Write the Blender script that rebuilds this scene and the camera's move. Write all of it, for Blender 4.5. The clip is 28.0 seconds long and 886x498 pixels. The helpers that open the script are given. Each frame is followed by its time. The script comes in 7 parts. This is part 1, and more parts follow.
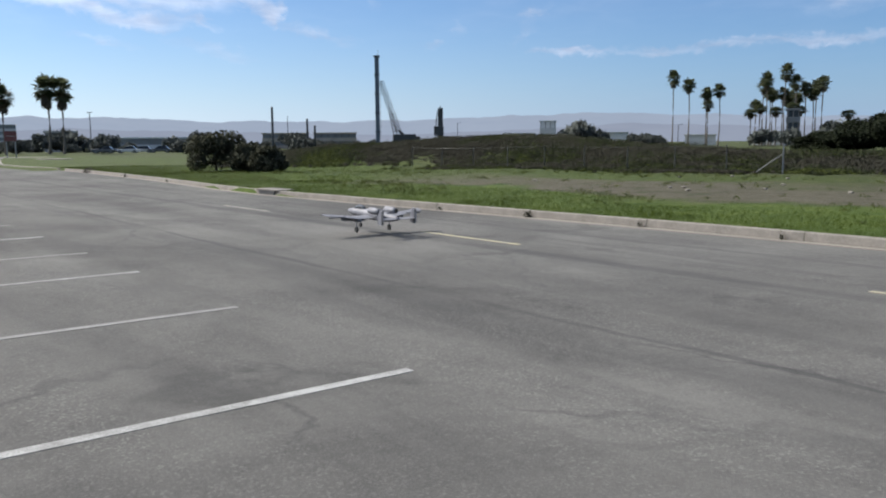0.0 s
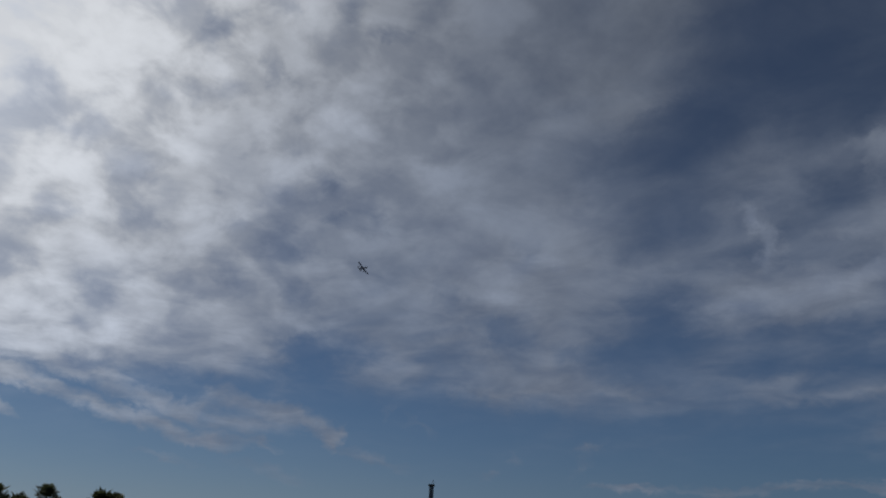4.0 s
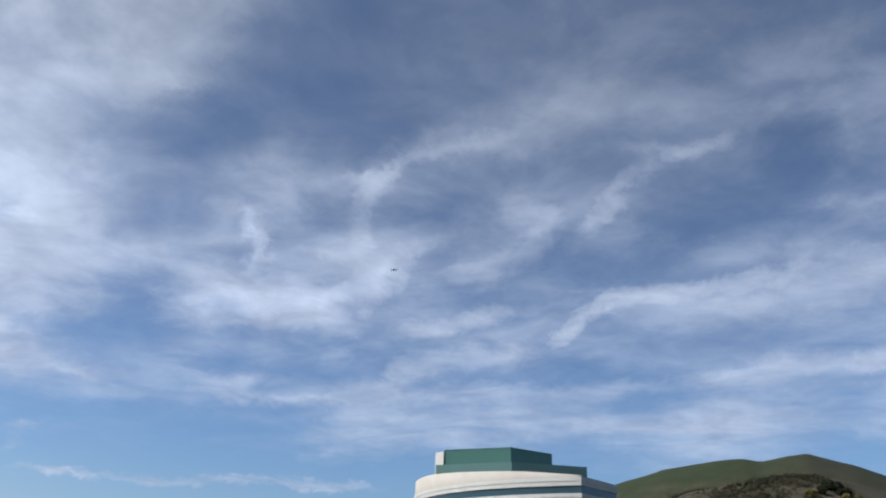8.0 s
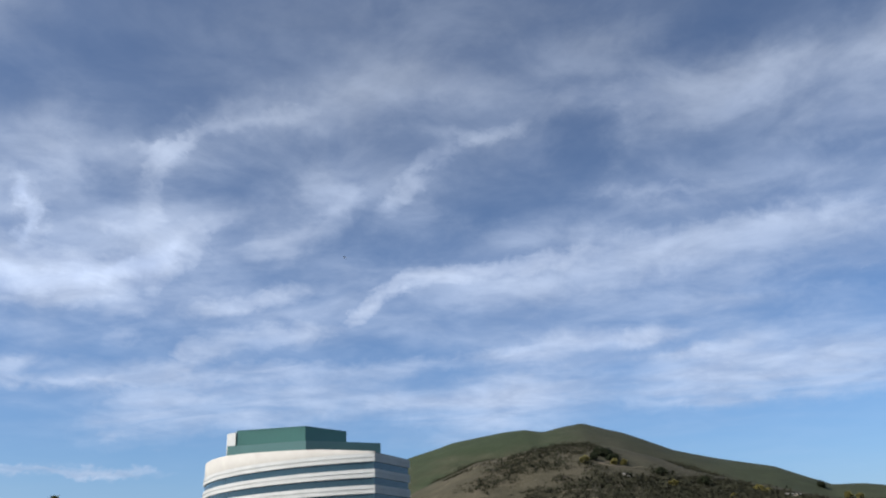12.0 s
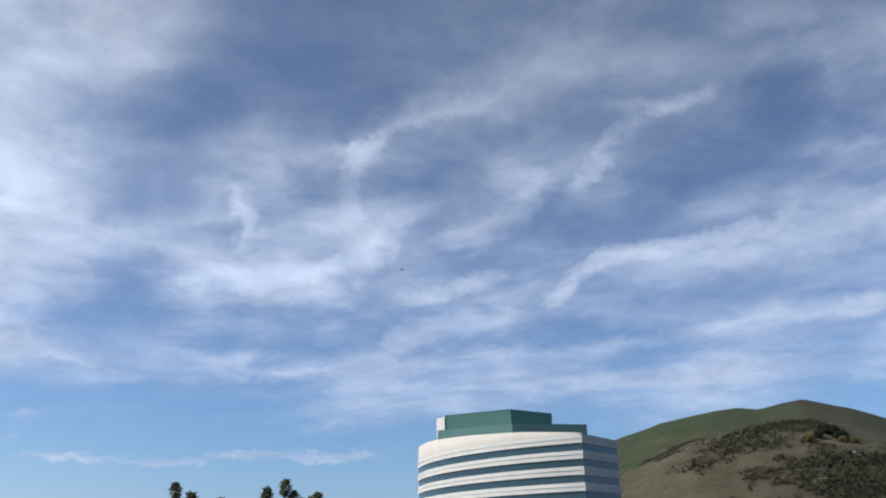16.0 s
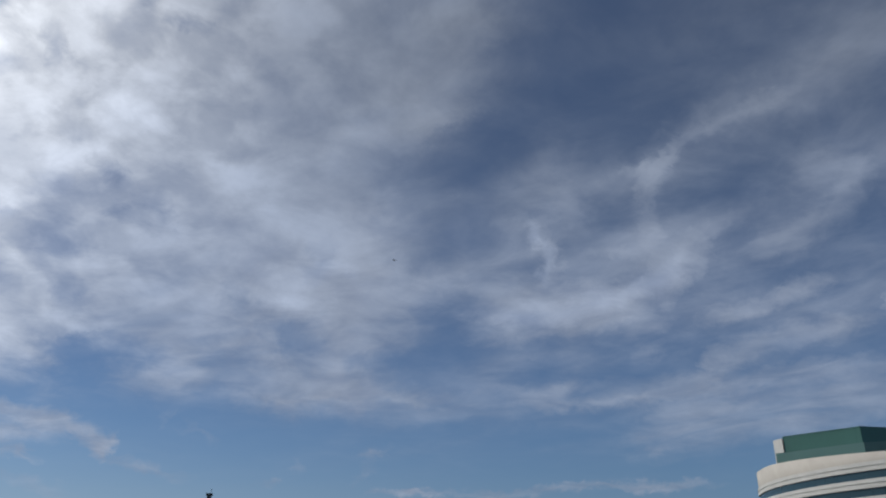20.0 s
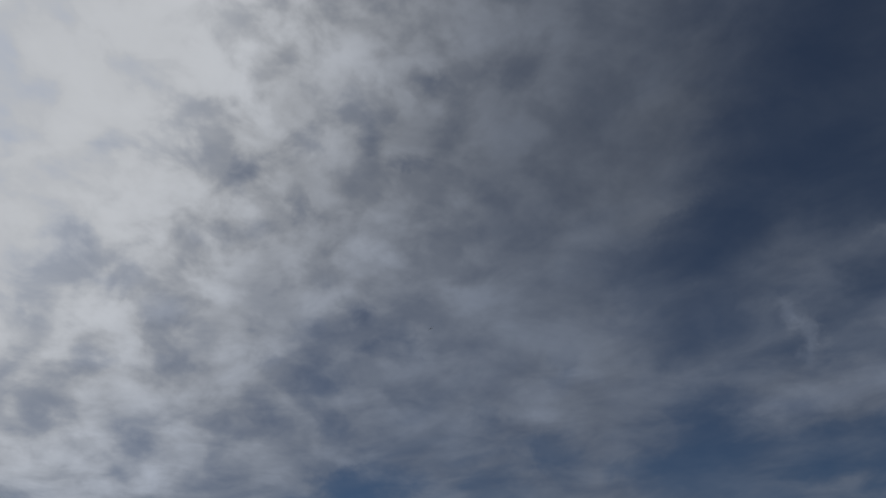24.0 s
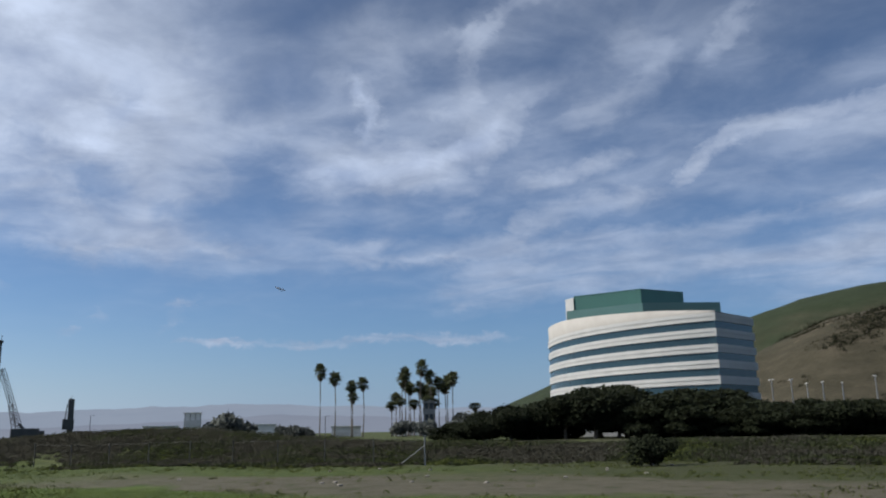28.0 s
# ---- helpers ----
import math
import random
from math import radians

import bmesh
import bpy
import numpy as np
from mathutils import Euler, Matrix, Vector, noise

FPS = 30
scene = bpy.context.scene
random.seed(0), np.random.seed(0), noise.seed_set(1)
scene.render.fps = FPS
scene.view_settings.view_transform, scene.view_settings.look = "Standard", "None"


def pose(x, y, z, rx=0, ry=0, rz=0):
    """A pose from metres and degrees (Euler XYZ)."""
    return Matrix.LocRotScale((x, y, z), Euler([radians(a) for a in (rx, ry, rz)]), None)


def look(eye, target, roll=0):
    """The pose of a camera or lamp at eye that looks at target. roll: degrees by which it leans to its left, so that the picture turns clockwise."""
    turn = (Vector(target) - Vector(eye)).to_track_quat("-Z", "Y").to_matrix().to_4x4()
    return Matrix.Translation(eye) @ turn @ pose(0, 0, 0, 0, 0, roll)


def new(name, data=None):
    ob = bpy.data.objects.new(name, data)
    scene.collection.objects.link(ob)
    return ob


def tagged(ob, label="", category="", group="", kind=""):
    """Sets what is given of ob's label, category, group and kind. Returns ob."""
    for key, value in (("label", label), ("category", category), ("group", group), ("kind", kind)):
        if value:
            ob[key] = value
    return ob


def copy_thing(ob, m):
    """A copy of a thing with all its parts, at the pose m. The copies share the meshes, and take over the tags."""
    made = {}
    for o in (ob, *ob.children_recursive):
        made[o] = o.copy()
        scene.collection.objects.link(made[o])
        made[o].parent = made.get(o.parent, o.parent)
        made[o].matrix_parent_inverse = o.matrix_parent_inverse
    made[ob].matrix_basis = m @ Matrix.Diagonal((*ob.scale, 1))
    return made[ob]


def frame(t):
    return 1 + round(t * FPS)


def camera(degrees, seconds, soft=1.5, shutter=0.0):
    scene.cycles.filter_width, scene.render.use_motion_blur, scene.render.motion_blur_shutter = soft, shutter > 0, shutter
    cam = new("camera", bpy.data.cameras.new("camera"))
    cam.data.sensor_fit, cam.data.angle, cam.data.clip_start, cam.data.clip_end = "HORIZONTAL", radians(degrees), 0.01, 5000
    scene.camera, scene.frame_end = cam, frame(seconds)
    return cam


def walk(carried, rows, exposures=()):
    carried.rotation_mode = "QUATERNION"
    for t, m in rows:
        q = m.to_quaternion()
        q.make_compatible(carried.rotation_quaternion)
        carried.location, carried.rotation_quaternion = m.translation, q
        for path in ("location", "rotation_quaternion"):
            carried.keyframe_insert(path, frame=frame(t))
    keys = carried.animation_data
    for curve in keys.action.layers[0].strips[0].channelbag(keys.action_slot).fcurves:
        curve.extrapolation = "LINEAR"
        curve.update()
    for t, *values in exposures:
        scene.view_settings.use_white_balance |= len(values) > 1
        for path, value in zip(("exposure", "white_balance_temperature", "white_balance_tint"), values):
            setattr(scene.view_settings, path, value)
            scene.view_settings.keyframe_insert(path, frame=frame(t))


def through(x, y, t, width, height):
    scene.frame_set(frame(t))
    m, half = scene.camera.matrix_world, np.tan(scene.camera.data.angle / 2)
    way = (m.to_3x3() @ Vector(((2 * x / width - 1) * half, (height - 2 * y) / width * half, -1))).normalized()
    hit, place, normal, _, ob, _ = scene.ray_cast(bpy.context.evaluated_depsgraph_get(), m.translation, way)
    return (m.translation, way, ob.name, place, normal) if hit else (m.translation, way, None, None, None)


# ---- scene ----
# ---- camera ----
cam = camera(56.26, 28.0, soft=2.05)
walk(cam, [
    (0.0, pose(-0.00, 0.00, 1.600, 82.72, 0.48, -0.10)),
    (0.1, pose(-0.01, 0.00, 1.608, 83.20, 0.55, 3.60)),
    (0.2, pose(-0.02, 0.01, 1.616, 83.75, 0.62, 7.60)),
    (0.3, pose(-0.03, 0.01, 1.624, 84.30, 0.68, 10.10)),
    (0.4, pose(-0.04, 0.01, 1.632, 84.90, 0.75, 11.80)),
    (0.5, pose(-0.05, 0.01, 1.641, 85.45, 0.80, 12.88)),
    (1.0, pose(-0.10, 0.03, 1.677, 89.05, 0.97, 17.24)),
    (1.5, pose(-0.12, 0.03, 1.690, 93.36, 0.78, 18.00)),
    (2.0, pose(-0.12, 0.03, 1.690, 99.01, 0.40, 16.60)),
    (2.5, pose(-0.12, 0.03, 1.690, 104.11, 0.15, 14.02)),
    (4.5, pose(-0.12, 0.03, 1.690, 112.63, -2.84, -2.17)),
    (5.0, pose(-0.12, 0.03, 1.690, 113.07, -2.82, -8.69)),
    (5.5, pose(-0.12, 0.03, 1.690, 113.09, -2.75, -14.96)),
    (6.0, pose(-0.12, 0.03, 1.690, 114.18, -2.67, -20.56)),
    (6.5, pose(-0.12, 0.03, 1.690, 114.35, -2.36, -24.16)),
    (7.0, pose(-0.12, 0.03, 1.690, 113.40, -2.06, -27.33)),
    (7.5, pose(-0.12, 0.03, 1.690, 112.92, -2.00, -30.16)),
    (8.0, pose(-0.12, 0.03, 1.690, 112.41, -1.88, -33.16)),
    (8.5, pose(-0.12, 0.03, 1.690, 111.93, -1.63, -36.83)),
    (9.0, pose(-0.12, 0.03, 1.690, 110.79, -1.36, -41.23)),
    (9.5, pose(-0.12, 0.03, 1.690, 110.03, -1.24, -43.50)),
    (10.0, pose(-0.12, 0.03, 1.690, 109.42, -1.20, -45.88)),
    (10.5, pose(-0.12, 0.03, 1.690, 109.33, -0.53, -48.39)),
    (11.0, pose(-0.12, 0.03, 1.690, 110.49, 0.69, -48.74)),
    (11.5, pose(-0.12, 0.03, 1.690, 111.20, 1.71, -47.63)),
    (13.5, pose(-0.12, 0.03, 1.690, 109.80, 1.03, -43.78)),
    (14.0, pose(-0.12, 0.03, 1.690, 109.80, 1.27, -42.64)),
    (14.5, pose(-0.12, 0.03, 1.690, 109.80, 1.70, -40.34)),
    (15.0, pose(-0.12, 0.03, 1.690, 109.91, 1.93, -37.29)),
    (15.5, pose(-0.12, 0.03, 1.690, 110.40, 1.68, -35.15)),
    (16.0, pose(-0.12, 0.03, 1.690, 110.14, 1.20, -32.64)),
    (16.5, pose(-0.12, 0.03, 1.690, 109.44, 1.08, -29.78)),
    (17.0, pose(-0.12, 0.03, 1.690, 108.95, 1.29, -27.47)),
    (17.5, pose(-0.12, 0.03, 1.690, 108.91, 1.34, -25.56)),
    (18.0, pose(-0.12, 0.03, 1.690, 109.31, 1.23, -23.39)),
    (18.5, pose(-0.12, 0.03, 1.690, 109.93, 1.01, -20.97)),
    (19.0, pose(-0.12, 0.03, 1.690, 110.66, 0.79, -17.98)),
    (19.5, pose(-0.12, 0.03, 1.690, 111.16, 0.66, -14.45)),
    (20.0, pose(-0.12, 0.03, 1.690, 112.39, 0.41, -10.86)),
    (20.5, pose(-0.12, 0.03, 1.690, 114.10, 0.21, -8.06)),
    (21.0, pose(-0.12, 0.03, 1.690, 115.60, 0.33, -5.51)),
    (21.5, pose(-0.12, 0.03, 1.690, 116.90, 0.52, -3.12)),
    (22.0, pose(-0.12, 0.03, 1.690, 118.39, 0.61, -0.00)),
    (22.5, pose(-0.12, 0.03, 1.690, 119.82, 0.67, 2.67)),
    (24.5, pose(-0.12, 0.03, 1.690, 120.06, 0.98, 7.54)),
    (25.0, pose(-0.12, 0.03, 1.690, 117.43, 0.71, 6.42)),
    (25.5, pose(-0.12, 0.03, 1.690, 115.74, 0.66, 4.93)),
    (26.0, pose(-0.12, 0.03, 1.690, 113.60, 0.77, 2.16)),
    (26.5, pose(-0.12, 0.03, 1.690, 110.25, 0.82, -1.22)),
    (27.0, pose(-0.12, 0.03, 1.690, 106.71, 0.82, -6.25)),
    (27.5, pose(-0.12, 0.03, 1.690, 104.25, 0.93, -13.04)),
    (28.0, pose(-0.12, 0.03, 1.690, 102.34, 1.12, -23.73)),
], exposures=[
    (0.0, 0.07), (0.5, -0.22), (1.0, -0.65), (1.5, -1.08), (2.0, -1.42), (2.5, -1.72), (4.5, -1.78), (5.0, -1.38), (6.0, -0.72), (7.0, -0.35), (8.0, -0.10), (9.0, 0.10), (11.0, 0.07), (14.0, 0.14), (15.0, 0.14), (16.0, 0.06), (17.0, -0.10), (18.0, -0.15), (19.0, -0.50), (20.0, -0.90), (21.0, -1.35), (22.0, -1.78), (22.5, -1.95), (24.5, -2.20), (25.0, -2.12), (26.0, -1.88), (26.5, -1.50), (27.0, -1.05), (27.5, -0.50), (28.0, -0.34)])

# ---- helpers of this scene ----
TURN = 37.6                                   # heading of the parking lot, degrees to the left of +y
LOT = pose(0, 0, 0, 0, 0, TURN)
EYE = 1.6


def lot(across, along, z=0.0):
    return LOT @ Vector((across, along, z))


def polar(az, d, z=0.0):
    """A place by its bearing (degrees, left of +y) and its distance, z above the flat land."""
    return Vector((-d * math.sin(radians(az)), d * math.cos(radians(az)), z))


def tall(el, d):
    """The height that stands at that elevation at a distance."""
    return EYE + d * math.tan(radians(el))


def smooth(a, b, x):
    t = min(1.0, max(0.0, (x - a) / (b - a)))
    return t * t * (3 - 2 * t)


def table(x, *pairs):
    return float(np.interp(x, [p[0] for p in pairs], [p[1] for p in pairs]))


# ---- sky, sun ----
SUN_AZ, SUN_EL = 65.0, 41.0
SUN_WAY = Vector((-math.sin(radians(SUN_AZ)) * math.cos(radians(SUN_EL)), math.cos(radians(SUN_AZ)) * math.cos(radians(SUN_EL)), math.sin(radians(SUN_EL))))


class Nodes:
    """Short hand for building a node tree."""

    def __init__(self, tree):
        self.tree = tree
        tree.nodes.clear()

    def add(self, kind, ins=None, **props):
        n = self.tree.nodes.new(kind)
        if "operation" in props:
            n.operation = props["operation"]
        if "use_clamp" in props:
            n.use_clamp = props["use_clamp"]
        if "noise_dimensions" in props:
            n.noise_dimensions = props["noise_dimensions"]
        if "data_type" in props:
            n.data_type, n.blend_type = props["data_type"], props["blend_type"]
        if "interpolation_type" in props:
            n.interpolation_type = props["interpolation_type"]
        if "feature" in props:
            n.feature = props["feature"]
        if "gradient_type" in props:
            n.gradient_type = props["gradient_type"]
        if "vector_type" in props:
            n.vector_type = props["vector_type"]
        for k, v in (ins or {}).items():
            if isinstance(v, bpy.types.NodeSocket):
                self.tree.links.new(v, n.inputs[k])
            else:
                n.inputs[k].default_value = v
        return n

    def math(self, op, a, b=0.0, c=0.0, clamp=False):
        return self.add("ShaderNodeMath", {0: a, 1: b, 2: c}, operation=op, use_clamp=clamp).outputs[0]

    def vmath(self, op, a, b=(0, 0, 0)):
        return self.add("ShaderNodeVectorMath", {0: a, 1: b}, operation=op)

    def noise(self, vec, scale, detail=4.0, rough=0.55, warp=0.0, dims="3D"):
        return self.add("ShaderNodeTexNoise", {"Vector": vec, "Scale": scale, "Detail": detail, "Roughness": rough, "Distortion": warp}, noise_dimensions=dims)

    def ramp(self, fac, *stops):
        n = self.add("ShaderNodeValToRGB", {"Fac": fac})
        e = n.color_ramp.elements
        while len(e) < len(stops):
            e.new(0.5)
        for s, (pos, col) in zip(e, stops):
            s.position = pos
            s.color = (*col, 1) if len(col) == 3 else col
        return n.outputs["Color"]

    def mix(self, fac, a, b, blend="MIX"):
        n = self.add("ShaderNodeMix", {0: fac, 6: a, 7: b}, data_type="RGBA", blend_type=blend)
        return n.outputs[2]

    def range(self, v, a, b, c=0.0, d=1.0, soft=True):
        return self.add("ShaderNodeMapRange", {"Value": v, "From Min": a, "From Max": b, "To Min": c, "To Max": d},
                        interpolation_type="SMOOTHSTEP" if soft else "LINEAR").outputs[0]
def build_world():
    world = bpy.data.worlds.new("sky")
    scene.world = world
    world.use_nodes = True
    k = Nodes(world.node_tree)
    way = k.add("ShaderNodeTexCoord").outputs["Generated"]
    air = k.add("ShaderNodeTexSky")
    air.sky_type, air.sun_disc, air.sun_elevation, air.sun_rotation = "NISHITA", False, radians(SUN_EL), radians(-SUN_AZ)
    air.air_density, air.dust_density, air.ozone_density = 1.0, 0.6, 1.6
    sky = air.outputs[0]
    xyz = k.add("ShaderNodeSeparateXYZ", {0: way})
    x, y, z = xyz.outputs
    az = k.math("MULTIPLY", k.math("ARCTAN2", k.math("MULTIPLY", x, -1.0), y), 57.2958)
    el = k.math("MULTIPLY", k.math("ARCSINE", z), 57.2958)
    flat = k.add("ShaderNodeCombineXYZ", {0: az, 1: el, 2: 0.0}).outputs[0]
    # a cloud sheet seen in perspective: streaks along one wind
    up = k.math("ADD", k.math("MAXIMUM", z, 0.0), 0.10)
    sheet = k.add("ShaderNodeCombineXYZ", {0: k.math("DIVIDE", x, up), 1: k.math("DIVIDE", y, up), 2: 0.0}).outputs[0]
    wind = k.add("ShaderNodeMapping", {"Vector": sheet, "Rotation": (0, 0, radians(-58)), "Scale": (1.0, 0.50, 1.0)}, vector_type="TEXTURE").outputs[0]
    bend = k.noise(sheet, 1.1, 3, 0.5).outputs["Color"]
    warped = k.vmath("ADD", wind, k.add("ShaderNodeMapping", {"Vector": bend, "Scale": (0.9, 0.9, 0)}).outputs[0]).outputs[0]
    wisps = k.noise(warped, 1.3, 6, 0.52, 0.3).outputs["Fac"]
    puffs = k.noise(sheet, 4.2, 6, 0.6, 0.4).outputs["Fac"]
    # edges of the single clouds are frayed by two scales of noise
    fray = k.noise(flat, 0.16, 6, 0.62, 0.6).outputs["Color"]
    push = k.vmath("MULTIPLY", k.vmath("SUBTRACT", fray, (0.5, 0.5, 0.5)).outputs[0], (2.6, 1.7, 0.0)).outputs[0]
    torn = k.noise(k.add("ShaderNodeMapping", {"Vector": flat, "Scale": (0.8, 1.15, 1.0)}).outputs[0], 0.75, 4, 0.6, 0.5).outputs["Color"]
    rip = k.vmath("MULTIPLY", k.vmath("SUBTRACT", torn, (0.5, 0.5, 0.5)).outputs[0], (3.2, 1.5, 0.0)).outputs[0]
    flat = k.vmath("ADD", k.vmath("ADD", flat, push).outputs[0], rip).outputs[0]
    total, gaps, heights = [None], [None], [None]

    def cloud(az0, el0, length, width, tilt, dens, raised=False):
        """One cloud: its middle, half length and half width in degrees, tilt of its long side (up to the left), and how thick it is (below 0: a gap)."""
        m = k.add("ShaderNodeMapping", {"Vector": flat, "Location": (az0, el0, 0), "Rotation": (0, 0, radians(tilt)), "Scale": (length, width, 1)}, vector_type="TEXTURE").outputs[0]
        g = k.add("ShaderNodeTexGradient", {"Vector": m}, gradient_type="SPHERICAL").outputs[1]
        pile = heights if raised else total if dens > 0 else gaps
        pile[0] = k.math("MULTIPLY", g, dens) if pile[0] is None else k.math("MULTIPLY_ADD", g, dens, pile[0])

    def lift(*shape):
        """A thick, brightly lit head of cloud within the sheet."""
        cloud(*shape, raised=True)

    clouds(cloud, lift)
    # the sheet that spreads out from the sun, with a frayed lower edge
    near = k.vmath("DOT_PRODUCT", way, tuple(SUN_WAY)).outputs["Value"]
    ragged = k.math("ADD", near, k.math("MULTIPLY", k.math("SUBTRACT", wisps, 0.5), 0.18))
    edge = k.range(k.math("ADD", el, k.math("MULTIPLY", k.math("SUBTRACT", puffs, 0.5), 5.0)), 11.0, 16.5)
    sheeted = k.math("MULTIPLY", k.math("ADD", k.range(ragged, 0.42, 0.70, 0.0, 1.0), k.range(near, 0.66, 0.84, 0.0, 1.2)), edge)
    cover = k.math("ADD", total[0], sheeted)
    # a gap opens to the blue in the thin clouds, and is a dimmer hollow in the thick sheet near the sun
    thick = k.range(near, 0.52, 0.74)
    thin = k.math("POWER", 2.7183, k.math("MULTIPLY", k.math("MULTIPLY", gaps[0], 1.5), k.range(thick, 0.0, 1.0, 1.0, 0.45, soft=False)))
    hollow = k.math("POWER", 2.7183, k.math("MULTIPLY", k.math("MULTIPLY", gaps[0], 0.72), thick))
    # how much cloud: the wisps, thicker where single clouds lie
    body = k.math("ADD", k.math("MULTIPLY", k.range(wisps, 0.30, 0.76), 0.26), k.math("MULTIPLY", k.range(puffs, 0.30, 0.72), 0.10))
    low = k.range(el, 5.0, 20.0)
    veil0 = k.math("MULTIPLY", low, 0.13)
    amount = k.math("ADD", k.math("ADD", veil0, k.math("MULTIPLY", body, k.math("ADD", k.math("MULTIPLY", low, 0.88), 0.12))), k.math("MULTIPLY", cover, k.math("ADD", k.math("MULTIPLY", k.range(wisps, 0.28, 0.70), 0.75), 0.55)))
    amount = k.math("MULTIPLY", k.math("SUBTRACT", 1.0, k.math("POWER", 2.7183, k.math("MULTIPLY", amount, -1.55))), thin)
    # on the side of the sun the sheet breaks into small heaps
    heaps = k.noise(k.add("ShaderNodeMapping", {"Vector": way, "Rotation": (0.0, 0.5, 0.3), "Scale": (1.0, 0.8, 1.35)}).outputs[0], 15.0, 5, 0.50, 0.2).outputs["Fac"]
    side = k.range(near, 0.45, 0.86)
    shade = k.math("MULTIPLY", k.range(puffs, 0.25, 0.70, 0.84, 1.10), k.math("ADD", 1.0, k.math("MULTIPLY", side, k.range(heaps, 0.34, 0.64, -0.10, 0.24))))
    shade = k.math("MULTIPLY", shade, hollow)
    disc = k.range(k.math("ADD", near, k.math("MULTIPLY", k.math("SUBTRACT", heaps, 0.5), 0.05)), 0.83, 0.895)
    amount = k.math("ADD", k.math("MULTIPLY", amount, 0.45), k.math("MULTIPLY", k.range(amount, 0.04, 0.94), 0.55))
    amount = k.math("MULTIPLY", amount, k.math("ADD", 1.0, k.math("MULTIPLY", side, k.range(heaps, 0.34, 0.56, -0.14, 0.0))))
    amount = k.math("MAXIMUM", amount, k.math("MULTIPLY", disc, 0.96))
    glow = k.math("POWER", k.math("MAXIMUM", near, 0.0), 6.6)
    halo = k.math("POWER", k.math("MAXIMUM", near, 0.0), 26.0)
    bright = k.math("ADD", k.math("ADD", k.math("ADD", k.math("MULTIPLY", disc, 2.2), k.math("MULTIPLY", k.range(el, 3.0, 16.0, 7.0, 7.4), k.range(el, 21.0, 38.0, 1.0, 0.62))), k.math("MULTIPLY", glow, 37.0)), k.math("MULTIPLY", halo, 3.0))
    grey = k.mix(k.range(near, 0.56, 0.92), (0.735, 0.86, 1.11, 1), (0.952, 0.985, 1.04, 1))
    # the hollows of the sheet are lit by the blue sky
    grey = k.mix(k.range(shade, 0.55, 1.08), k.mix(1.0, grey, (0.90, 0.985, 1.16, 1), "MULTIPLY"), grey)
    white = k.vmath("SCALE", grey)
    k.tree.links.new(k.math("MULTIPLY", k.math("SMOOTH_MIN", k.math("MULTIPLY", k.math("MULTIPLY", bright, shade), k.math("ADD", 1.0, k.math("MULTIPLY", heights[0], 0.55))), 23.5, 7.0), k.math("ADD", k.range(heaps, 0.32, 0.66, 0.90, 1.0), k.range(puffs, 0.3, 0.7, 0.0, 0.07))), white.inputs["Scale"])
    haze = k.math("POWER", k.math("SUBTRACT", 1.0, k.math("MAXIMUM", z, 0.0), clamp=True), 13.0)
    sky = k.mix(1.0, sky, k.mix(k.range(el, 6.0, 30.0), (0.57, 0.825, 1.15, 1), (0.655, 0.75, 0.90, 1)), "MULTIPLY")
    clear = k.mix(k.math("MULTIPLY", haze, 0.85), sky, k.mix(k.range(near, 0.0, 0.80), (3.5, 4.8, 7.4, 1), (9.3, 10.5, 12.3, 1)))
    veil = k.mix(amount, clear, white.outputs[0])
    k.add("ShaderNodeOutputWorld", {"Surface": k.add("ShaderNodeBackground", {"Color": veil, "Strength": 0.1}).outputs[0]})


